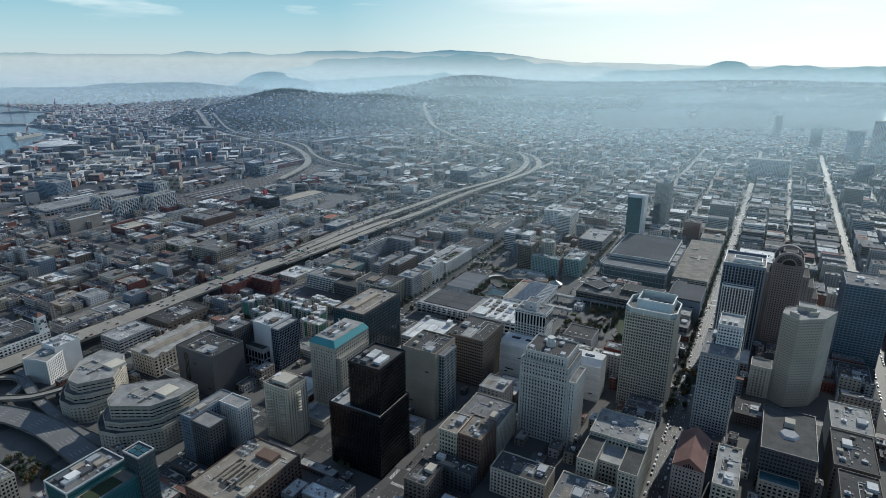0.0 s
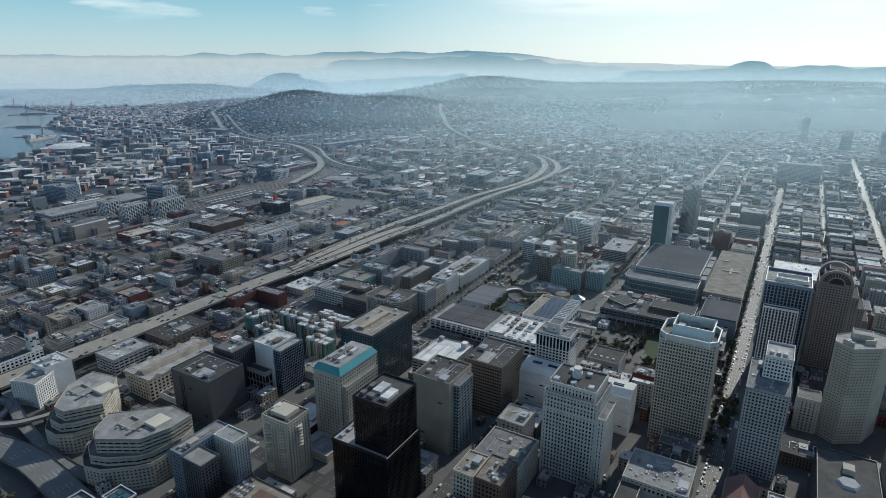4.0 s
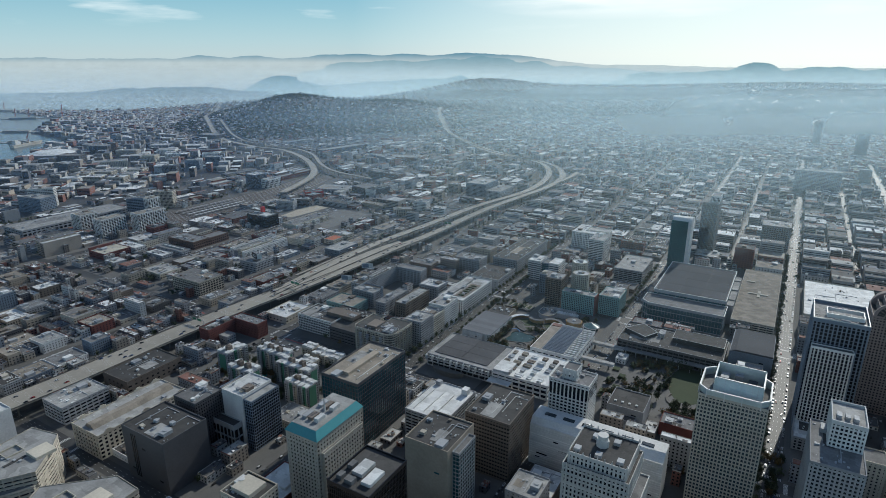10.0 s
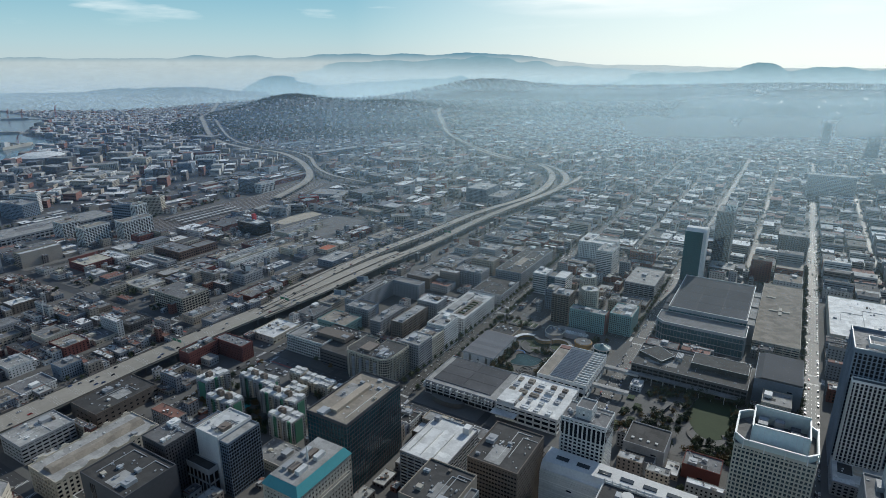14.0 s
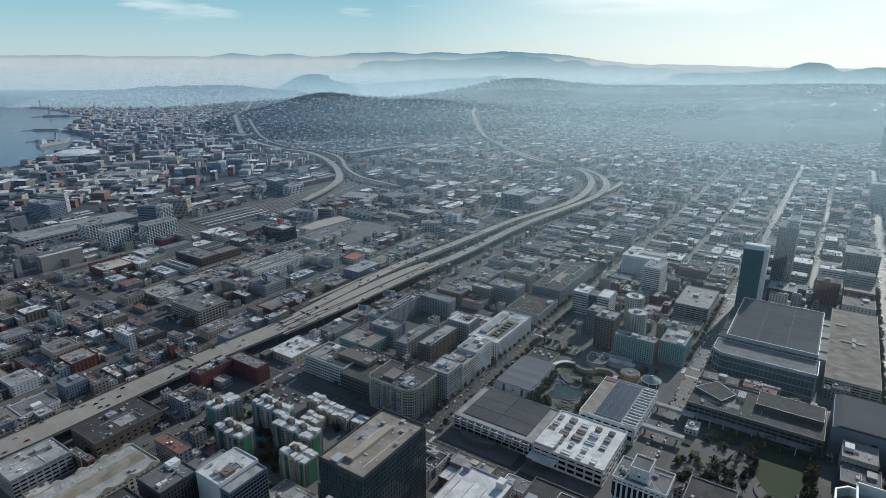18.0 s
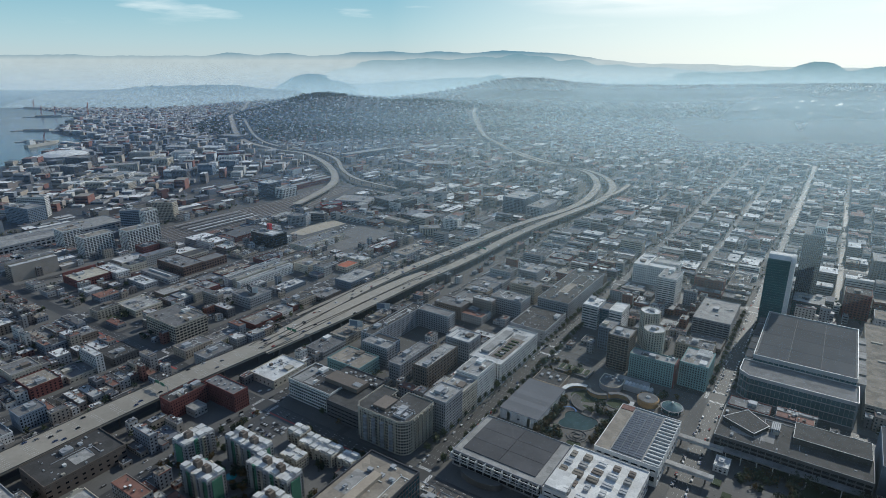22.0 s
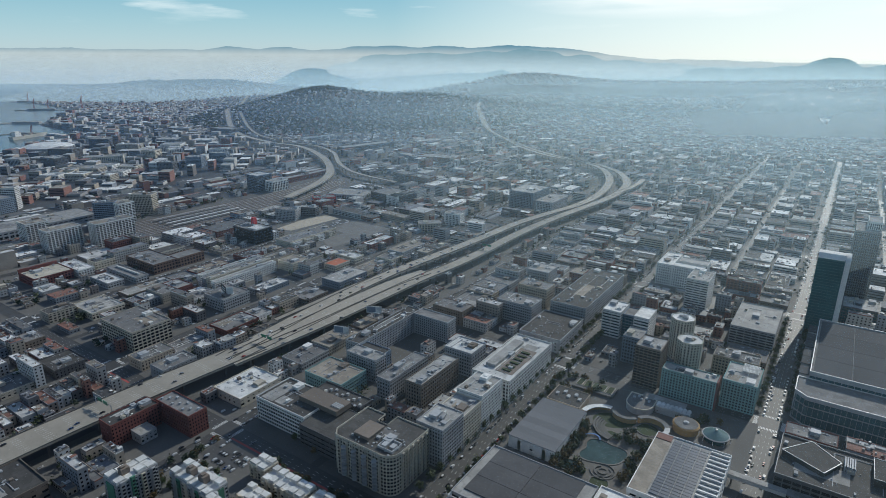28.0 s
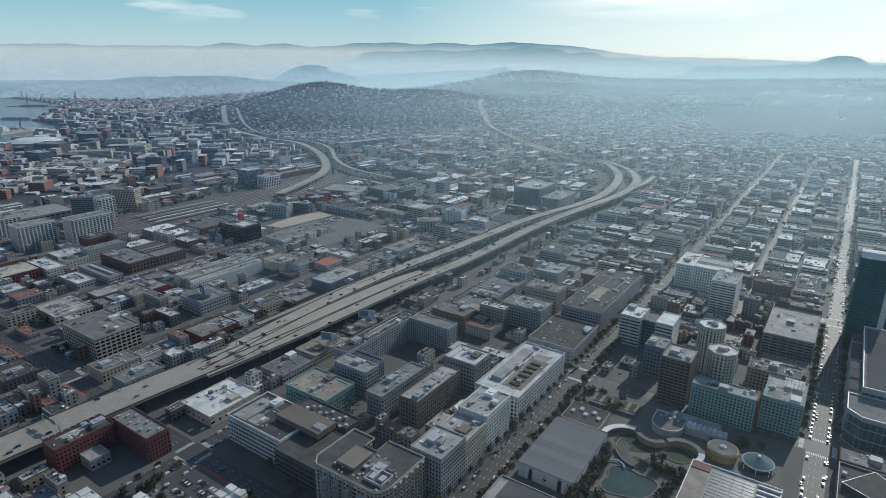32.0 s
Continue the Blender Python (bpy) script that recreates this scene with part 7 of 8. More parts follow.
# small buildings that fill what is left of the near blocks
fill = random.Random(77)
for x0, x1, y0, y1, i, j in BLOCKS:
    if not (-4 * ST < y0 < 2 * ST and -6 <= i <= 1):
        continue
    placed = [(x - w / 2, x + w / 2, y - d / 2, y + d / 2) for x, y, w, d, *_ in plots_near.get((i, j), ())]
    placed += [(a, b, c, d) for a, b, c, d, *_ in single if b > x0 and a < x1 and d > y0 and c < y1]
    for _ in range(170):
        w, d = fill.choice((((9, 16), (12, 20), (16, 14), (8, 12), (20, 24), (7, 9)) if _ > 30 or i > -5 else ((24, 30), (30, 22), (20, 36), (18, 18)))) if _ < 120 else (6, 9)
        a, c = fill.uniform(x0, x1 - w), fill.uniform(y0, y1 - d)
        b, e = a + w, c + d
        if in_taken(a, b, c, e, 1.0) or any(a < q + 0.5 and b > p - 0.5 and c < s + 0.5 and e > r - 0.5 for p, q, r, s in placed):
            continue
        placed.append((a, b, c, e))
        plots_near.setdefault((i, j), []).append(((a + b) / 2, (c + e) / 2, w, d, fill.choice((4, 5, 7, 8, 10, 12, 15)), 0.15, 0))
single.sort(key=lambda p: math.hypot(p[0] + 200, p[2] + 300))   # the farthest join their block's fabric
for a, b, c, d, h, wall, roof in single[205:]:
    plots_near.setdefault((a // AV, c // ST), []).append(((a + b) / 2, (c + d) / 2, b - a, d - c, h, 0.15, 0))
for a, b, c, d, h, wall, roof in single[:205]:
    root = thing("city_building", f"{KINDS[wall]} building with {ROOFWORD[roof]}", "building", ((a + b) / 2, (c + d) / 2, 0.15), "ordinary city buildings")
    p, q = (b - a) / 2, (d - c) / 2
    storeys(root, -p, p, -q, q, 0, h, wall, "dark", fh=3.6, bay=rng.choice((2.6, 3.4, 4.5)), pier=rng.uniform(0.35, 0.65), sill=rng.uniform(0.35, 0.55), joined=True, roof=roof, parapet=rng.uniform(0.4, 1.2))
    roof_plant(root, 2 * p, 2 * q, h + 0.1, rng, rng.choice((1, 2, 2, 3)))
random.seed(5)
for plots in plots_near.values():
    fabric("city_block_buildings", "mixed low brick and stucco buildings filling a block", plots, 1 if plots[0][1] < 290 else 0)
for plots in plots_far.values():
    fabric("city_block_buildings", "mixed low brick and stucco buildings filling a block", plots, 0)


def wet(x, y):
    if x > -2060:
        return False
    for (a, b), (c, d) in zip(SHORE, SHORE[1:]):
        if c <= x <= a:
            return y < b + (d - b) * (a - x) / (a - c) + 14
    return y < 1700


ROADBOXES = [b for b in TAKEN if b[0] < -700 or b[2] > 800]


def clear_of_roads(x, y, r):
    return not any(x - r < b and x + r > a and y - r < d and y + r > c for a, b, c, d in ROADBOXES)


districts, yards = {}, []
rng = random.Random(11)
TILT = math.radians(40)
ct, st = math.cos(TILT), math.sin(TILT)
for gi in range(-75, 95):
    for gj in range(-60, 95):
        for sub in range(4):
            for half in range(5):
                u, v = gi * 74 + (sub // 2) * 34 + (sub % 2) * 14, gj * 112 + half * 19.5
                px, py = u * ct - v * st - 900, u * st + v * ct + 1500
                depth = (px - 100) * -0.52 + (py + 700) * 0.855
                side = (px - 100) * 0.855 + (py + 700) * 0.52
                if (py < 6 * ST + 20 and px > -7 * AV - 20) or (px > -7 * AV and px < 6 * AV and py < 6 * ST + 20) or wet(px, py) or depth > 4440 or depth < 850 or abs(side) > 0.80 * depth + 150:
                    continue
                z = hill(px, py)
                bayside = px < -1360 and py < 900 + (-1360 - px) * 0.1 and z < 8
                if depth > 3000 and (sub % 2 or half == 3):
                    continue
                if rng.random() < 0.1 or not clear_of_roads(px, py, 8):
                    continue
                key = (int(px // 1000), int(py // 1000))
                if bayside:
                    if sub % 2 or half % 2 or rng.random() < 0.12:
                        continue
                    big = rng.random() < 0.4
                    districts.setdefault(key, []).append((px, py, rng.uniform(26, 33) if big else rng.uniform(14, 30), rng.uniform(30, 38) if big else rng.uniform(12, 30), rng.choice((6, 9, 12, 15, 19, 24)) * rng.uniform(0.8, 1.2), z, TILT))
                    if rng.random() < 0.5:
                        yards.append((px + rng.uniform(14, 20), py + rng.uniform(-16, 16), z))
                    continue
                k = rng.uniform(1.0, 1.7) if depth > 3000 else 1.0
                h = rng.uniform(4.5, 10) if rng.random() < 0.94 or z > 15 else rng.uniform(10, 18)
                districts.setdefault(key, []).append((px, py, 13.4 * rng.uniform(0.9, 1.0) * k, 18.8 * rng.uniform(0.85, 1.0) * k, h, z, TILT))
                if rng.random() < (0.2 if z <= 12 else 0.45 if depth > 3640 else 1.0):
                    yards.append((px + rng.uniform(-10, 10), py + rng.uniform(-10, 10), z))
random.seed(6)
for plots in districts.values():
    fabric("district_buildings", "distant rows of low houses and sheds", plots, 0)
CRANE = surface("crane_red", (0.3, 0.08, 0.05), 0.6)
for x, y, h in ((-3600, 1175, 80), (-3790, 1010, 62), (-3740, 1060, 58), (-2640, 515, 40), (-4420, 1240, 60)):
    t = thing("harbour_crane", "red steel dockside crane", "crane", (x, y, 2))
    for dx in (-5, 5):
        part("leg", Boxes().prism([(dx - 1, -1), (dx + 1, -1), (dx + 1, 1), (dx - 1, 1)], 0, h * 0.6), CRANE, t)
    part("jib", Boxes().prism([(-6, -1.2), (6, -1.2), (6, 1.2), (-6, 1.2)], h * 0.6, h, [(14, -0.6), (18, -0.6), (18, 0.6), (14, 0.6)]), CRANE, t)

# ---- trees ----


def clumps(n, rx, rz, z, rng, size):
    """A crown of many small leaf clumps, with gaps and an uneven outline."""
    q = Boxes()
    for _ in range(n):
        u, v, w = rng.gauss(0, 0.5), rng.gauss(0, 0.5), rng.gauss(0, 0.45)
        cx, cy, cz, s = u * rx, v * rx, z + w * rz, size * rng.uniform(0.6, 1.3)
        m = len(q.v)
        q.v += [(cx + s * rng.uniform(-1, 1), cy + s * rng.uniform(-1, 1), cz + s * rng.uniform(-0.8, 0.8)) for _ in range(5)]
        q.f += [(m, m + 1, m + 2), (m, m + 2, m + 3), (m + 1, m + 3, m + 4), (m + 2, m + 4, m)]
    return q


rng = random.Random(21)
LEAVES = [LEAF, surface("autumn_leaves", (0.11, 0.075, 0.025), 0.8, vary=0.4, per="island"), surface("dark_leaves", (0.028, 0.042, 0.02), 0.8, vary=0.4, per="island")]
KINDOF = ("dark green street tree with a loose crown", "tawny autumn street tree with thin crown", "deep green rounded evergreen tree")
MODELS = []
for k in range(3):
    t = thing("tree", KINDOF[k], "tree", (0, 0, -400 - 30 * k), "city trees")
    trunk = Boxes().prism(circle(7, 0.24), 0, 3.2, circle(7, 0.14))
    for a in range(4):
        ang = a * 1.6 + k
        x, y = 1.5 * math.cos(ang), 1.5 * math.sin(ang)
        trunk.prism([(-0.1, -0.1), (0.1, -0.1), (0.1, 0.1), (-0.1, 0.1)], 2.6, 5.2, [(x - 0.04, y - 0.04), (x + 0.04, y - 0.04), (x + 0.04, y + 0.04), (x - 0.04, y + 0.04)])
    part("trunk", trunk, BARK, t)
    part("crown", clumps(190, 2.5, 2.6, 5.6, rng, 0.75), LEAVES[k], t)
    MODELS.append(t)
spots = []
for y in range(-250, 260, 13):
    spots += [(-182.5, y, 0), (-203, y + 5, 0)]
for y in range(-330, 420, 12):
    spots.append((182.5, y, 2))
for y in range(20, 250, 14):
    spots += [(-11, y, 0), (11.5, y + 6, 2)]
for _ in range(26):
    spots.append((rng.uniform(-138, -127), rng.uniform(-166, -96), rng.choice((0, 1, 1, 2))))
for _ in range(22):
    spots.append((rng.uniform(30, 128), rng.uniform(-220, -186), rng.choice((0, 2))))
for _ in range(22):
    spots.append((rng.uniform(62, 130), rng.uniform(-104, -101) + rng.uniform(-6, 0), 2))
for _ in range(18):
    spots.append((rng.uniform(-98, -76), rng.uniform(-101, -89), rng.choice((0, 2))))
for _ in range(12):
    spots.append((-62 + rng.uniform(-7, 7), 58 + rng.uniform(-5, 5), 0))
for _ in range(16):
    spots.append((rng.uniform(-320, -285), rng.uniform(-100, -95) + rng.choice((0, 70)), rng.choice((0, 1))))
for _ in range(20):
    spots.append((rng.uniform(-345, -300), rng.uniform(-364, -345), rng.choice((0, 1, 2))))
for y in range(-258, -205, 11):
    spots.append((-380, y, 2))
for x in range(-370, -262, 14):
    spots.append((x, -262, 2))
for x, y, k in spots[:250]:
    s = rng.uniform(0.75, 1.25) * (1.35 if y < -340 or (x, k) == (-62, 0) else 1)
    c = copy_thing(MODELS[k], pose(x, y, 0.15, 0, 0, rng.uniform(0, 360)))
    c.scale = (s, s, s * rng.uniform(0.9, 1.15))
for t in MODELS:
    for o in (*t.children, t):
        bpy.data.objects.remove(o)


def woods(name, label, places, per, size, rx, mat):
    q = Boxes()
    r = random.Random(len(places))
    for x, y, z in places:
        one = clumps(per, rx * r.uniform(0.6, 1.2), rx, 0, r, size)
        m = len(q.v)
        h = rx * 0.9
        q.v += [(x + a, y + b, z + h + max(c, -h)) for a, b, c in one.v]
        q.f += [tuple(m + i for i in f) for f in one.f]
    return tagged(part(name, q, mat), label, "trees", kind="stuff")


yards.sort(key=lambda p: -p[2])
rng.shuffle(yards)
beyond = [p for p in yards if p[2] > 12 and 0.8526 * (p[1] + 780) - 0.5225 * (p[0] - 160) > 3900]
slope = [p for p in yards if p[2] > 12 and 0.8526 * (p[1] + 780) - 0.5225 * (p[0] - 160) <= 3900]
woods("far_slope_trees", "dark trees between houses on far hazy slopes", beyond[:2600], 7, 4.5, 7, LEAVES[2])
woods("hillside_trees", "dark garden trees in rows on the hillside", slope[:4200], 11, 5.0, 8.0, LEAVES[2])
woods("yard_trees", "dark trees scattered between distant houses", [p for p in yards if p[2] <= 12][:1400], 8, 3.2, 5.5, LEAVES[2])
lines = [(i * AV + o + rng.uniform(-1, 1), y + rng.uniform(-4, 4), 0.2) for i in range(-6, 4) for o in (-9.5, 9.5) for y in range(290, 1660, 15) if rng.random() < 0.5]
lines += [(i * AV + AV / 2 + rng.uniform(-30, 30), y + rng.uniform(-6, 6), rng.uniform(0, 3)) for i in range(-6, 4) for y in range(300, 1660, 11) if rng.random() < 0.6]
lines = [p for p in lines if not in_taken(p[0] - 2, p[0] + 2, p[1] - 2, p[1] + 2)]
woods("street_trees", "dark trees lining distant streets and yards", lines, 12, 2.2, 4.2, LEAVES[2])
near_yards = []
for x0, x1, y0, y1, i, j in BLOCKS:
    mid = (x0 + x1) / 2
    for _ in range(46 if i < -2 else 15):
        near_yards.append((mid + rng.choice((-44, 44)) + rng.uniform(-11, 11), rng.uniform(y0, y1), rng.uniform(0.5, 3)))
near_yards = [p for p in near_yards if not in_taken(p[0] - 2, p[0] + 2, p[1] - 2, p[1] + 2)]
woods("back_yard_trees", "dark back-yard trees between low buildings", near_yards[::2], 26, 1.7, 3.6, LEAVES[2])
woods("back_yard_trees", "tawny and olive back-yard trees between low buildings", near_yards[1::2], 22, 1.6, 3.4, LEAVES[0])
plots_garden = random.Random(8)
park = []
for x0, x1, y0, y1, n in ((-137, -128, -166, -100, 26), (-122, -110, -168, -146, 9), (-86, -76, -150, -104, 14), (-104, -78, -100, -90, 12), (-100, -30, -40, -22, 18), (-190, -142, -90, -20, 30), (20, 60, -216, -160, 26), (84, 130, -220, -196, 24), (122, 130, -190, -100, 30), (76, 84, -170, -104, 26), (84, 128, -100.5, -92, 8), (36, 70, -140, -106, 22), (56, 70, -200, -150, 14), (184, 200, -330, -230, 20), (-10, 40, -300, -262, 16), (80, 125, -300, -262, 20), (-330, -262, -718, -700, 26), (-360, -334, -330, -290, 14), (-300, -240, -322, -296, 26), (-330, -270, -262, -190, 24), (-364, -346, -112, -26, 22), (-392, -240, -394, -326, 110), (-380, -374, -330, -290, 8), (-326, -240, -289, -282, 12)):
    park += [(plots_garden.uniform(x0, x1), plots_garden.uniform(y0, y1), 0.2) for _ in range(n)]
solid = [b for b in TAKEN if b not in PARKS and b[1] - b[0] < 100]
park = [p for p in park if not any(a - 1 < p[0] < b + 1 and c - 1 < p[1] < d + 1 for a, b, c, d in solid)]
woods("garden_trees", "dark green garden trees and shrubs", park[::3], 70, 1.2, 3.2, LEAVES[2])
woods("garden_trees", "tawny autumn garden trees", park[2::3], 60, 1.1, 3.0, LEAVES[1])
woods("garden_trees", "tawny and green garden trees with loose crowns", park[1::3], 60, 1.2, 3.0, LEAVES[0])
crest = [(-2330 + rng.gauss(0, 60), 1760 + rng.gauss(0, 90)) for _ in range(150)] + [(-1800 + rng.gauss(0, 90), 2080 + rng.gauss(0, 90)) for _ in range(60)]
woods("hilltop_trees", "dark clump of trees on the hill crest", [(x, y, hill(x, y)) for x, y in crest], 30, 4.2, 11, LEAVES[2])
lowhill = [(rng.uniform(-3700, -2600), rng.uniform(1900, 3000)) for _ in range(500)]
woods("far_trees", "dark far trees on low rises", [(x, y, hill(x, y)) for x, y in lowhill], 8, 4, 6, LEAVES[2])

# ---- vehicles ----
GLASSCAR = GLASS["black"]
TYRE = surface("tyre_rubber", (0.02, 0.02, 0.02), 0.9)
CARCOL = [surface("car_white", (0.6, 0.6, 0.6), 0.3, vary=0.05, bump=0), surface("car_black", (0.02, 0.02, 0.022), 0.25, vary=0.05, bump=0), surface("car_grey", (0.2, 0.2, 0.21), 0.3, vary=0.05, bump=0), surface("car_red", (0.3, 0.03, 0.02), 0.3, vary=0.05, bump=0), surface("car_blue", (0.04, 0.07, 0.16), 0.3, vary=0.05, bump=0)]
CARWORD = ("white", "black", "grey", "red", "dark blue")
wheel = Boxes()
wheel.v += [(x, 0.32 * math.cos(a * math.pi / 5), 0.32 * math.sin(a * math.pi / 5)) for x in (-0.1, 0.1) for a in range(10)]
wheel.f += [tuple(reversed(range(10))), tuple(range(10, 20))] + [(a, (a + 1) % 10, 10 + (a + 1) % 10, 10 + a) for a in range(10)]
wheel_mesh = wheel.mesh("wheel")
wheel_mesh.materials.append(TYRE)
CARS = []
for k, word in enumerate(CARWORD):
    body = Boxes().prism([(-0.9, -2.2), (0.9, -2.2), (0.9, 2.2), (-0.9, 2.2)], 0.28, 0.62).prism([(-0.9, -2.2), (0.9, -2.2), (0.9, 2.2), (-0.9, 2.2)], 0.62, 0.92, [(-0.84, -2.1), (0.84, -2.1), (0.84, 2.05), (-0.84, 2.05)])
    body.prism([(-0.66, -1.0), (0.66, -1.0), (0.66, 0.5), (-0.66, 0.5)], 1.38, 1.46, [(-0.6, -0.9), (0.6, -0.9), (0.6, 0.4), (-0.6, 0.4)])
    c = tagged(part("car", body, CARCOL[k]), f"{word} saloon car on the road", "car", "cars in traffic")
    part("cabin", Boxes().prism([(-0.84, -1.7), (0.84, -1.7), (0.84, 1.1), (-0.84, 1.1)], 0.92, 1.38, [(-0.66, -1.0), (0.66, -1.0), (0.66, 0.5), (-0.66, 0.5)]), GLASSCAR, c)
    for x in (-0.86, 0.86):
        for y in (-1.35, 1.35):
            part("wheel", wheel_mesh, TYRE, c, at=(x, y, 0.32))
    CARS.append(c)
rng = random.Random(31)
places = []
for lane, lo, hi, n in ((-7.2, -240, 560, 22), (-3.6, -240, 560, 13), (3.6, -240, 560, 10), (7.2, -240, 420, 20)):
    places += [(lane, y, 0.01) for y in (rng.uniform(lo, hi) for _ in range(n))]
for lane, lo, hi, n in ((AV - 7, -500, 500, 18), (AV - 3, -500, 500, 15), (AV + 3, -500, 500, 15), (-AV - 7, -250, 300, 14), (-AV + 7, -250, 300, 12), (-AV + 3, -250, 400, 8)):
    places += [(lane, y, 0.01) for y in (rng.uniform(lo, hi) for _ in range(n))]
flow, far_flow = [], []
for line, lanes, share in ((MAIN, (-13.4, -10, -6.6, -3.2, 3.2, 6.6, 10, 13.4), 0.17), (NORTH, (-7, -3.5, 0, 3.5, 7), 0.36), (SOUTH, (-7, -3.5, 0, 3.5, 7), 0.16)):
    track = smooth_path(line)
    for a, b in zip(track, track[1:]):
        e = (b - a).normalized()
        for o in lanes:
            if rng.random() < share and -700 < a.y < 1250:
                p = a.lerp(b, rng.random()) + Vector((e.y, -e.x, 0)) * o
                (flow if a.y < 120 else far_flow).append((p.x, p.y, p.z + 0.01, math.degrees(math.atan2(-e.x, e.y)) + (180 if o > 0 and line is MAIN else 0)))
rng.shuffle(flow)
places += [(rng.uniform(-395, -342), rng.uniform(-320, -268), 0.2) for _ in range(9)]
used = []
for x, y, z, turn in [(*p, rng.choice((0, 180))) for p in places] + flow:
    if any(abs(x - a) < 2.4 and abs(y - b) < 6 for a, b in used) or len(used) > 230:
        continue
    used.append((x, y))
    copy_thing(rng.choice(CARS[:3] + CARS), pose(x, y, z, 0, 0, turn))
for c in CARS:
    for o in (*c.children, c):
        bpy.data.objects.remove(o)
far_cars, tint = Boxes(), []
for _ in range(900):
    x = rng.choice((0, AV, -AV, -2 * AV, -3 * AV)) + rng.choice((-7, -3.5, 3.5, 7))
    y = rng.uniform(420, 1650)
    far_cars.box(x - 0.9, x + 0.9, y - 2.1, y + 2.1, 0.3, 0.95).box(x - 0.75, x + 0.75, y - 1.4, y + 0.9, 0.95, 1.45)
for x0, x1, y0, y1, i, j in BLOCKS:
    if i > -6 and j < 3:
        for _ in range(60):
            x, y = rng.uniform(x0, x1), rng.uniform(y0, y1)
            if not any(abs(x - p[0]) < p[2] / 2 + 3 and abs(y - p[1]) < p[3] / 2 + 3 for p in plots_near.get((i, j), ())) and not in_taken(x - 3, x + 3, y - 3, y + 3) and not any(a - 3 < x < b + 3 and c - 3 < y < d + 3 for a, b, c, d, *_ in single):
                far_cars.box(x - 0.9, x + 0.9, y - 2.1, y + 2.1, 0.35, 1.0).box(x - 0.75, x + 0.75, y - 1.4, y + 0.9, 1.0, 1.5)
for x0, x1, y0, y1, i, j in BLOCKS:
    if i > -6 and j < 3:
        for y in range(int(y0), int(y1), 7):
            for x in (x0 - 6.6, x1 + 6.6):
                if rng.random() < 0.6 and not in_taken(x - 1, x + 1, y - 2, y + 2, 0):
                    far_cars.box(x - 0.9, x + 0.9, y - 2.1, y + 2.1, 0.2, 0.95).box(x - 0.75, x + 0.75, y - 1.4, y + 0.9, 0.95, 1.45)
for y in (-318, -309, -300, -294):
    for k in range(12):
        x = -369 + k * 3.2
        if rng.random() < 0.5:
            far_cars.box(x - 0.9, x + 0.9, y - 2.1, y + 2.1, 0.4, 1.05).box(x - 0.75, x + 0.75, y - 1.3, y + 0.9, 1.05, 1.55)
for x, y, z, turn in far_flow + flow[230:]:
    c, d = math.cos(radians(turn)), math.sin(radians(turn))
    for w, l, h0, h1 in ((0.9, 2.1, 0.3, 0.95), (0.75, 1.2, 0.95, 1.45)):
        far_cars.prism([(x + u * w * c - v * l * d, y + u * w * d + v * l * c) for u, v in ((-1, -1), (1, -1), (1, 1), (-1, 1))], z + h0, z + h1)
tagged(part("far_cars", far_cars, surface("far_car_paint", (0.5, 0.5, 0.5), 0.35, per="island", bump=0, alts=((0.03, 0.03, 0.03), (0.2, 0.2, 0.2), (0.6, 0.6, 0.6)))), "many parked and distant cars along the streets", "cars", kind="stuff")

# ---- far ridges: glowing backdrops with haze put into their colour ----
EYE, HEAD = Vector((160, -780, 0)), math.radians(31.5)
FWD, RIGHT = Vector((-math.sin(HEAD), math.cos(HEAD), 0)), Vector((math.cos(HEAD), math.sin(HEAD), 0))


def ridge_haze_glow(name, low, high, foot, crest, speck=0.012, contrast=0.06):
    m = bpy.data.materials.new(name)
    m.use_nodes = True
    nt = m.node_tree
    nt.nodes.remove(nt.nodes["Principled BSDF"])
    # emission colour holds the distance haze, graded from foot to crest
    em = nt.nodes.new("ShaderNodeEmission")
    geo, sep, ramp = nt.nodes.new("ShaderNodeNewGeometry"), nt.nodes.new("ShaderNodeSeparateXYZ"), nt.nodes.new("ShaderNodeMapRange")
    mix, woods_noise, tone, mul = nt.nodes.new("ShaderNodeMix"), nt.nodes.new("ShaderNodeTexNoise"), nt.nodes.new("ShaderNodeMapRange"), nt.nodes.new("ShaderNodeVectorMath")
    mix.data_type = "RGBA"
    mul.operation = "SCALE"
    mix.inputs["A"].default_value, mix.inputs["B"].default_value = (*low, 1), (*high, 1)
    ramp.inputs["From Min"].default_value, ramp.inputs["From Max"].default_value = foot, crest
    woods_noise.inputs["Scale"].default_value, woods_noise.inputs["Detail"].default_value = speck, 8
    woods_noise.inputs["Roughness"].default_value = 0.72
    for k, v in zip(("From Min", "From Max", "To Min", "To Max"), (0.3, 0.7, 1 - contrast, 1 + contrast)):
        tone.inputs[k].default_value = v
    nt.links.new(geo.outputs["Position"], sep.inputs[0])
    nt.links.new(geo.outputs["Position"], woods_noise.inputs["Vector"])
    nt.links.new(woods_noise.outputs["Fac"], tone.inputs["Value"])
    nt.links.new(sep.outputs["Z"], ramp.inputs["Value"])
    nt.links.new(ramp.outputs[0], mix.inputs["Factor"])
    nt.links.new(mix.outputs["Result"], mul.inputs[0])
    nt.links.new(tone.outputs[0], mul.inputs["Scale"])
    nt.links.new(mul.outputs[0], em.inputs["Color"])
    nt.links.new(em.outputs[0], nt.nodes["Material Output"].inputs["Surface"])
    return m


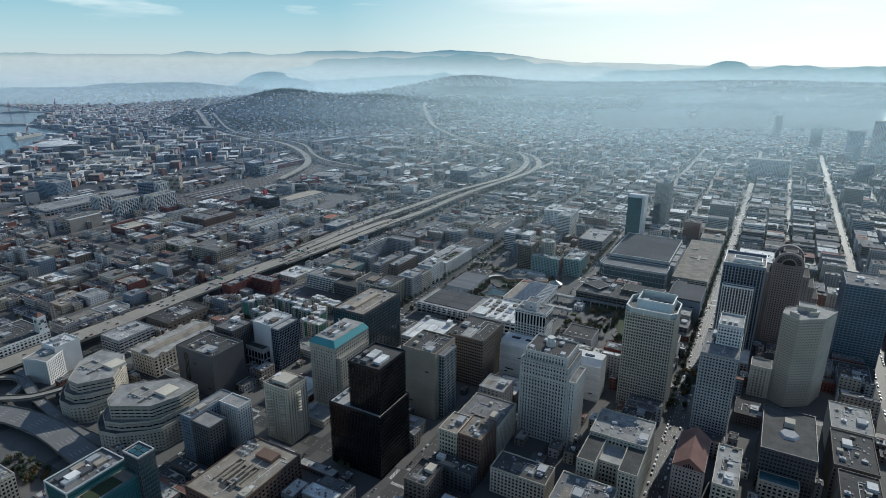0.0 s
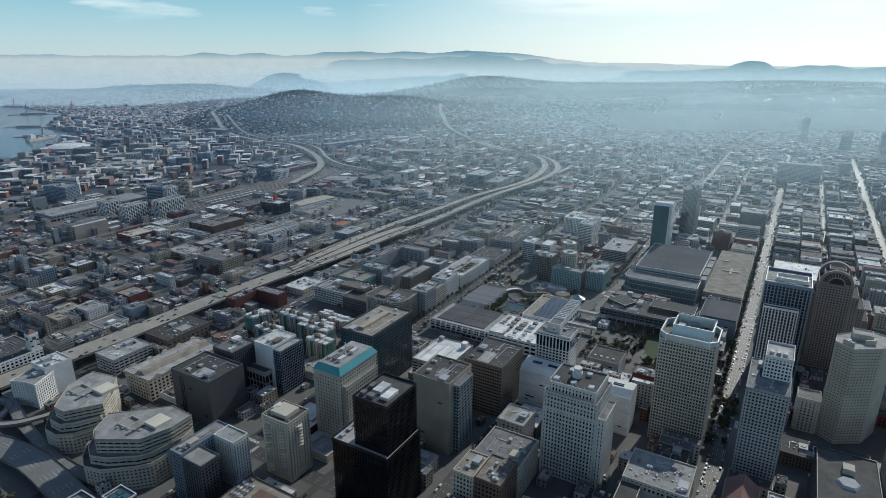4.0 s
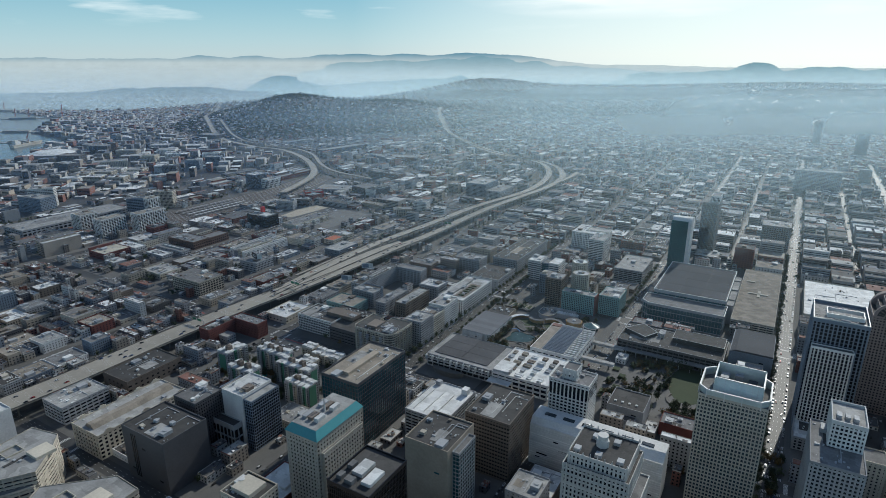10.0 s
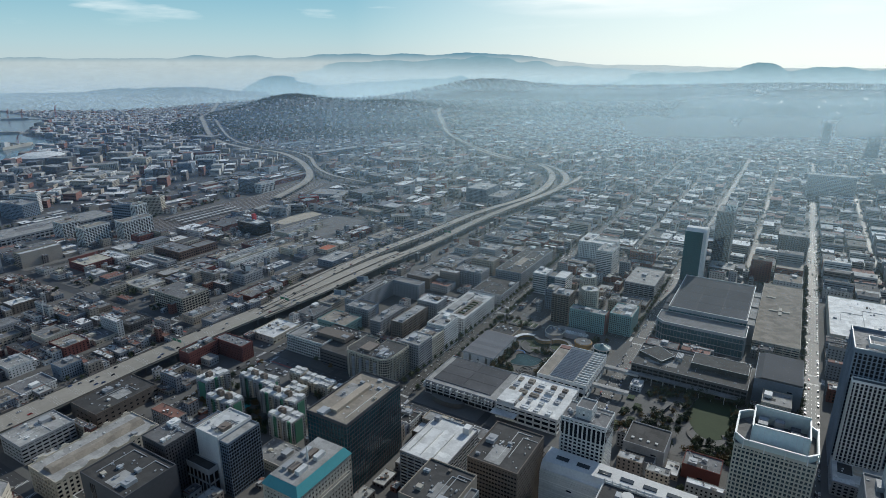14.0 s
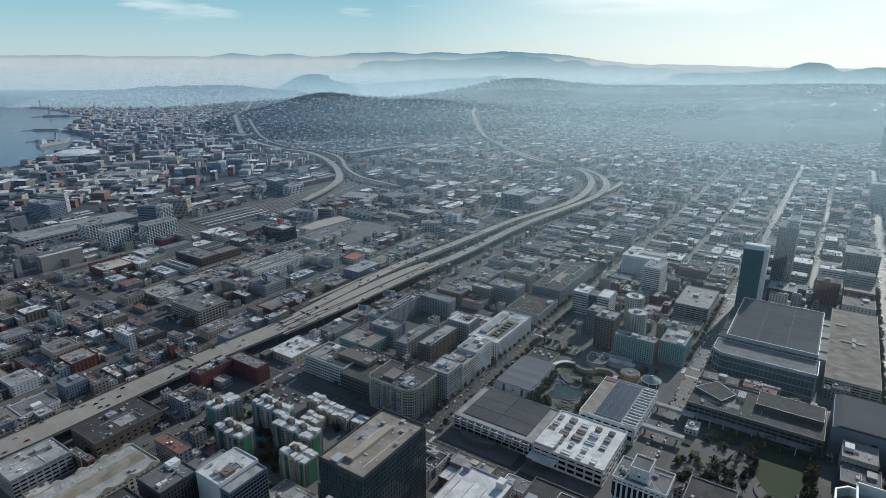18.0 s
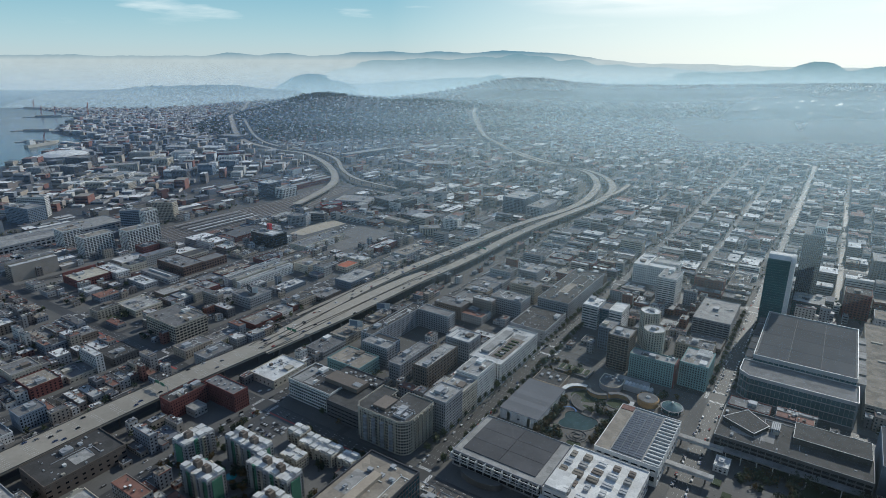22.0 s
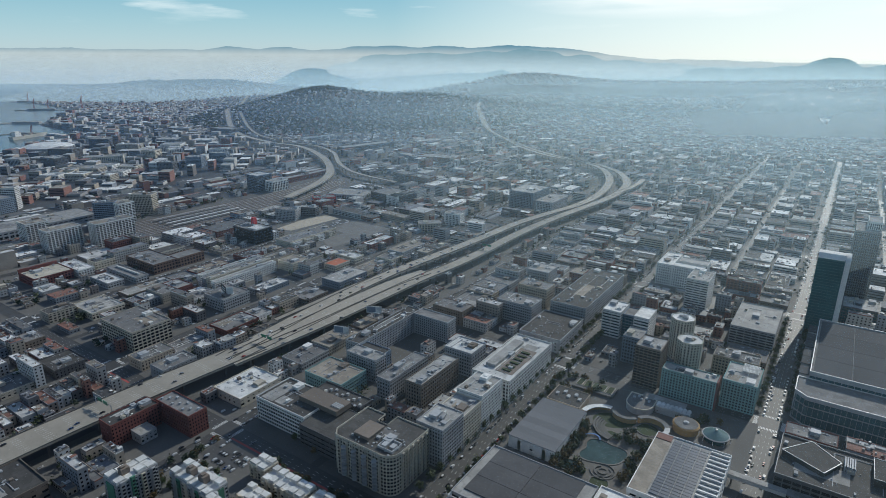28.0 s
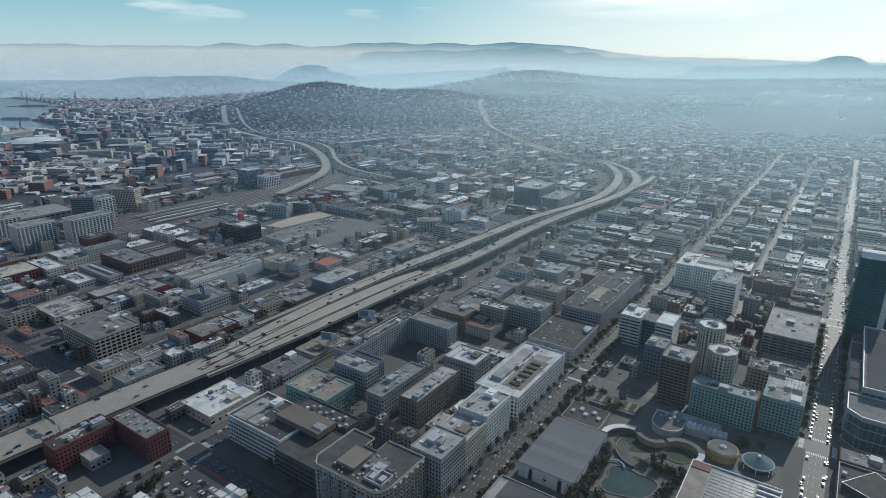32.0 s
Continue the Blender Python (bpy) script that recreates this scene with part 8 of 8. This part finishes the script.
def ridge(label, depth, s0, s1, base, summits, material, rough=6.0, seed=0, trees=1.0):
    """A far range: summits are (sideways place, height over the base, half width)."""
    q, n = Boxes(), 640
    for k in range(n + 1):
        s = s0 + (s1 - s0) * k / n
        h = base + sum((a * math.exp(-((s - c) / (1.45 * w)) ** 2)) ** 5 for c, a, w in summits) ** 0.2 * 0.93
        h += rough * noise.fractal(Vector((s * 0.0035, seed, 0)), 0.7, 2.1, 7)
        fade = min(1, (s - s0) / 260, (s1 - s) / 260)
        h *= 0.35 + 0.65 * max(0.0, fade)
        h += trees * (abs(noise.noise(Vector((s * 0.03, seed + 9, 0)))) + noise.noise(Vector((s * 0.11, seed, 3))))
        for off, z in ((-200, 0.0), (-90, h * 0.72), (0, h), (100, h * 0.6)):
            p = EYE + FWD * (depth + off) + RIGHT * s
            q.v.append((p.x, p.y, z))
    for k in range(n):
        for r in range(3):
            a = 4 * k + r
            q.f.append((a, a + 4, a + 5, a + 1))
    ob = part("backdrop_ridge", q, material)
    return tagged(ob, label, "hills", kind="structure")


ridge("pale blue mountain range on the skyline", 4560, -4200, 4200, 262, [(-3900, 66, 500), (-3400, 70, 500), (-2928, 81, 420), (-2313, 73, 500), (-2000, 68, 300), (-1660, 97, 210), (-1298, 96, 230), (-979, 78, 200), (-779, 101, 160), (-541, 109, 230), (-186, 106, 300), (323, 115, 380), (674, 79, 260), (909, 46, 300), (1451, 25, 400), (1951, 8, 400)], ridge_haze_glow("skyline_haze", (0.56, 0.63, 0.64), (0.17, 0.32, 0.41), 303, 362), 8, 1, 2)
ridge("hazy blue long mountain behind the city", 4500, -1800, 3000, 150, [(-860, 128, 170), (-640, 164, 220), (-300, 180, 300), (100, 194, 280), (345, 206, 150), (520, 190, 170), (742, 178, 150), (1000, 142, 200), (1300, 118, 300), (1700, 100, 400)], ridge_haze_glow("mountain_haze", (0.55, 0.66, 0.7), (0.19, 0.34, 0.41), 215, 355), 9, 2, 3)
ridge("hazy low ridge in mid distance", 4450, -1250, 1500, 120, [(-725, 78, 250), (-450, 98, 260), (-200, 112, 260), (60, 124, 240), (204, 131, 130), (420, 108, 250), (700, 92, 260), (1000, 60, 300)], ridge_haze_glow("mid_ridge_haze", (0.48, 0.61, 0.66), (0.22, 0.36, 0.43), 120, 245, 0.02, 0.09), 6, 4, 6)
ridge("hazy round hill by the bay", 4440, -1560, -300, 110, [(-1110, 106, 140), (-1000, 96, 160), (-850, 84, 170), (-600, 60, 260)], ridge_haze_glow("bay_hill_haze", (0.36, 0.5, 0.56), (0.14, 0.26, 0.33), 110, 225, 0.02, 0.1), 4, 3, 5)
ridge("dim blue hills with a round wooded summit", 4460, 500, 4200, 130, [(891, 50, 300), (1040, 70, 250), (1413, 92, 300), (1561, 107, 200), (1857, 112, 260), (2076, 124, 200), (2253, 158, 120), (2341, 178, 110), (2433, 174, 100), (2663, 125, 250), (2804, 140, 200), (2976, 149, 170), (3243, 130, 200), (3416, 139, 180), (3600, 144, 240), (3850, 140, 300)], ridge_haze_glow("summit_haze", (0.5, 0.63, 0.67), (0.22, 0.36, 0.42), 140, 300, 0.02, 0.1), 6, 5, 7)
ridge("low wooded point beyond the docks", 4330, -3100, -900, 92, [(-2208, 36, 150), (-2108, 49, 120), (-1934, 46, 150), (-1739, 54, 160), (-1585, 48, 130), (-1400, 34, 200), (-1100, 28, 300), (-2700, 12, 400)], ridge_haze_glow("shore_haze", (0.3, 0.38, 0.42), (0.15, 0.23, 0.27), 70, 140, 0.05, 0.55), 7, 7, 9)
ridge("low pale dock land across the water", 4380, -4400, -1500, 86, [(-3500, 10, 500), (-3000, 16, 300), (-2500, 20, 500), (-1900, 20, 400)], ridge_haze_glow("flats_haze", (0.22, 0.3, 0.35), (0.33, 0.44, 0.49), 60, 105, 0.05, 0.35), 3, 11, 3)

# ---- haze: upright translucent sheets added in place of moist air, lit through by the sun ----
def veil(depth, rise, strength):
    """A tinted translucent sheet that stands in for haze, clear at the ground and at its top, denser inland and sunward
    than over the bay.
    """
    m = bpy.data.materials.new("haze_sheet")
    m.use_nodes = True
    nt = m.node_tree
    nt.nodes.remove(nt.nodes["Principled BSDF"])

    def node(kind, **kw):
        n = nt.nodes.new(kind)
        if kind == "ShaderNodeMix":
            n.data_type = "RGBA"
        for k, v in kw.items():
            n.inputs[k].default_value = v
        return n

    def span(value, a, b, lo, hi):
        n = node("ShaderNodeMapRange")
        for k, v in zip(("From Min", "From Max", "To Min", "To Max"), (a, b, lo, hi)):
            n.inputs[k].default_value = v
        nt.links.new(value, n.inputs["Value"])
        return n.outputs[0]

    def times(a, b):
        n = node("ShaderNodeMath")
        n.operation = "MULTIPLY"
        nt.links.new(a, n.inputs[0])
        nt.links.new(b, n.inputs[1])
        return n.outputs[0]
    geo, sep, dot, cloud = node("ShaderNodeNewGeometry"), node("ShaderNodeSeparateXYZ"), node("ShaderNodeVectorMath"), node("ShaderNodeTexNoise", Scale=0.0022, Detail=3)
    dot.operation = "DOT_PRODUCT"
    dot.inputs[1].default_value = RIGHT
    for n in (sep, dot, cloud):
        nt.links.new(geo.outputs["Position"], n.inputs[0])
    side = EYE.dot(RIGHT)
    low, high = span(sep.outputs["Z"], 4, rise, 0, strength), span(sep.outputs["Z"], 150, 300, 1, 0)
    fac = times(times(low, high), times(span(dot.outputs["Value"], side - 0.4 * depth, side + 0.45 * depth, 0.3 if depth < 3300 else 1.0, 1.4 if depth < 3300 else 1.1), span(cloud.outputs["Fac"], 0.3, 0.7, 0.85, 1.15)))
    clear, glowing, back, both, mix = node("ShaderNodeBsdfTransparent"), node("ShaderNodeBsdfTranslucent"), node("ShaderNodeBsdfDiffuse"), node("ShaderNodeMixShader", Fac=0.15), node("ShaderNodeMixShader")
    # haze tint put into the sheet: bluer over the bay, paler towards the sun
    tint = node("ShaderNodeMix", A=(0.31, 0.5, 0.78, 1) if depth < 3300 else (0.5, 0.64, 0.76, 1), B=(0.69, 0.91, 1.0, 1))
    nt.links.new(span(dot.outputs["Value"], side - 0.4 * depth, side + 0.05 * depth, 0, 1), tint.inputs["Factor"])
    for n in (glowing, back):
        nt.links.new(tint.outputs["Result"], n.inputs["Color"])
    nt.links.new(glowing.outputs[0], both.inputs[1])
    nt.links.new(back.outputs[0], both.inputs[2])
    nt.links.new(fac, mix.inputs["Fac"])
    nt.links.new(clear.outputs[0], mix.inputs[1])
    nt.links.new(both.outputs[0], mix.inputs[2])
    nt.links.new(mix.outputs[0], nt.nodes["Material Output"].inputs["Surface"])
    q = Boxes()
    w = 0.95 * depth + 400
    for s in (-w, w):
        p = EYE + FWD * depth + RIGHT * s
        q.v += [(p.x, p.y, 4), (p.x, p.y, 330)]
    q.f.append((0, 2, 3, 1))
    tagged(part("backdrop_haze", q, m), "tinted translucent sheet standing in for pale blue haze", "haze", kind="structure")


# the two nearest sheets also pale the shaded streets between the towers
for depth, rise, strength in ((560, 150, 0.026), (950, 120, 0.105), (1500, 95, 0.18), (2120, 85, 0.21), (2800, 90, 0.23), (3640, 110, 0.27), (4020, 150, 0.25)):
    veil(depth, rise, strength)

# ---- what stands on a roof belongs to that roof ----
OWNER = {"roof_unit": "roof", "roof_vents": "roof", "roof_vent": "roof", "roof_patch": "roof", "stair_head": "roof", "solar_panel": "roof", "advert_bar": "advert_board", "printed_field": "panel", "fan_rib": "arch_crown", "penthouse_mullion": "glass_penthouse", "finial": "parapet"}
for ob in list(bpy.data.objects):
    kind_name = ob.name.split(".")[0]
    if ob.parent and kind_name in OWNER and not ob.parent.parent:
        hosts = [o for o in ob.parent.children if o.name.split(".")[0] == OWNER[kind_name]]
        if hosts:
            ob.parent = hosts[0]
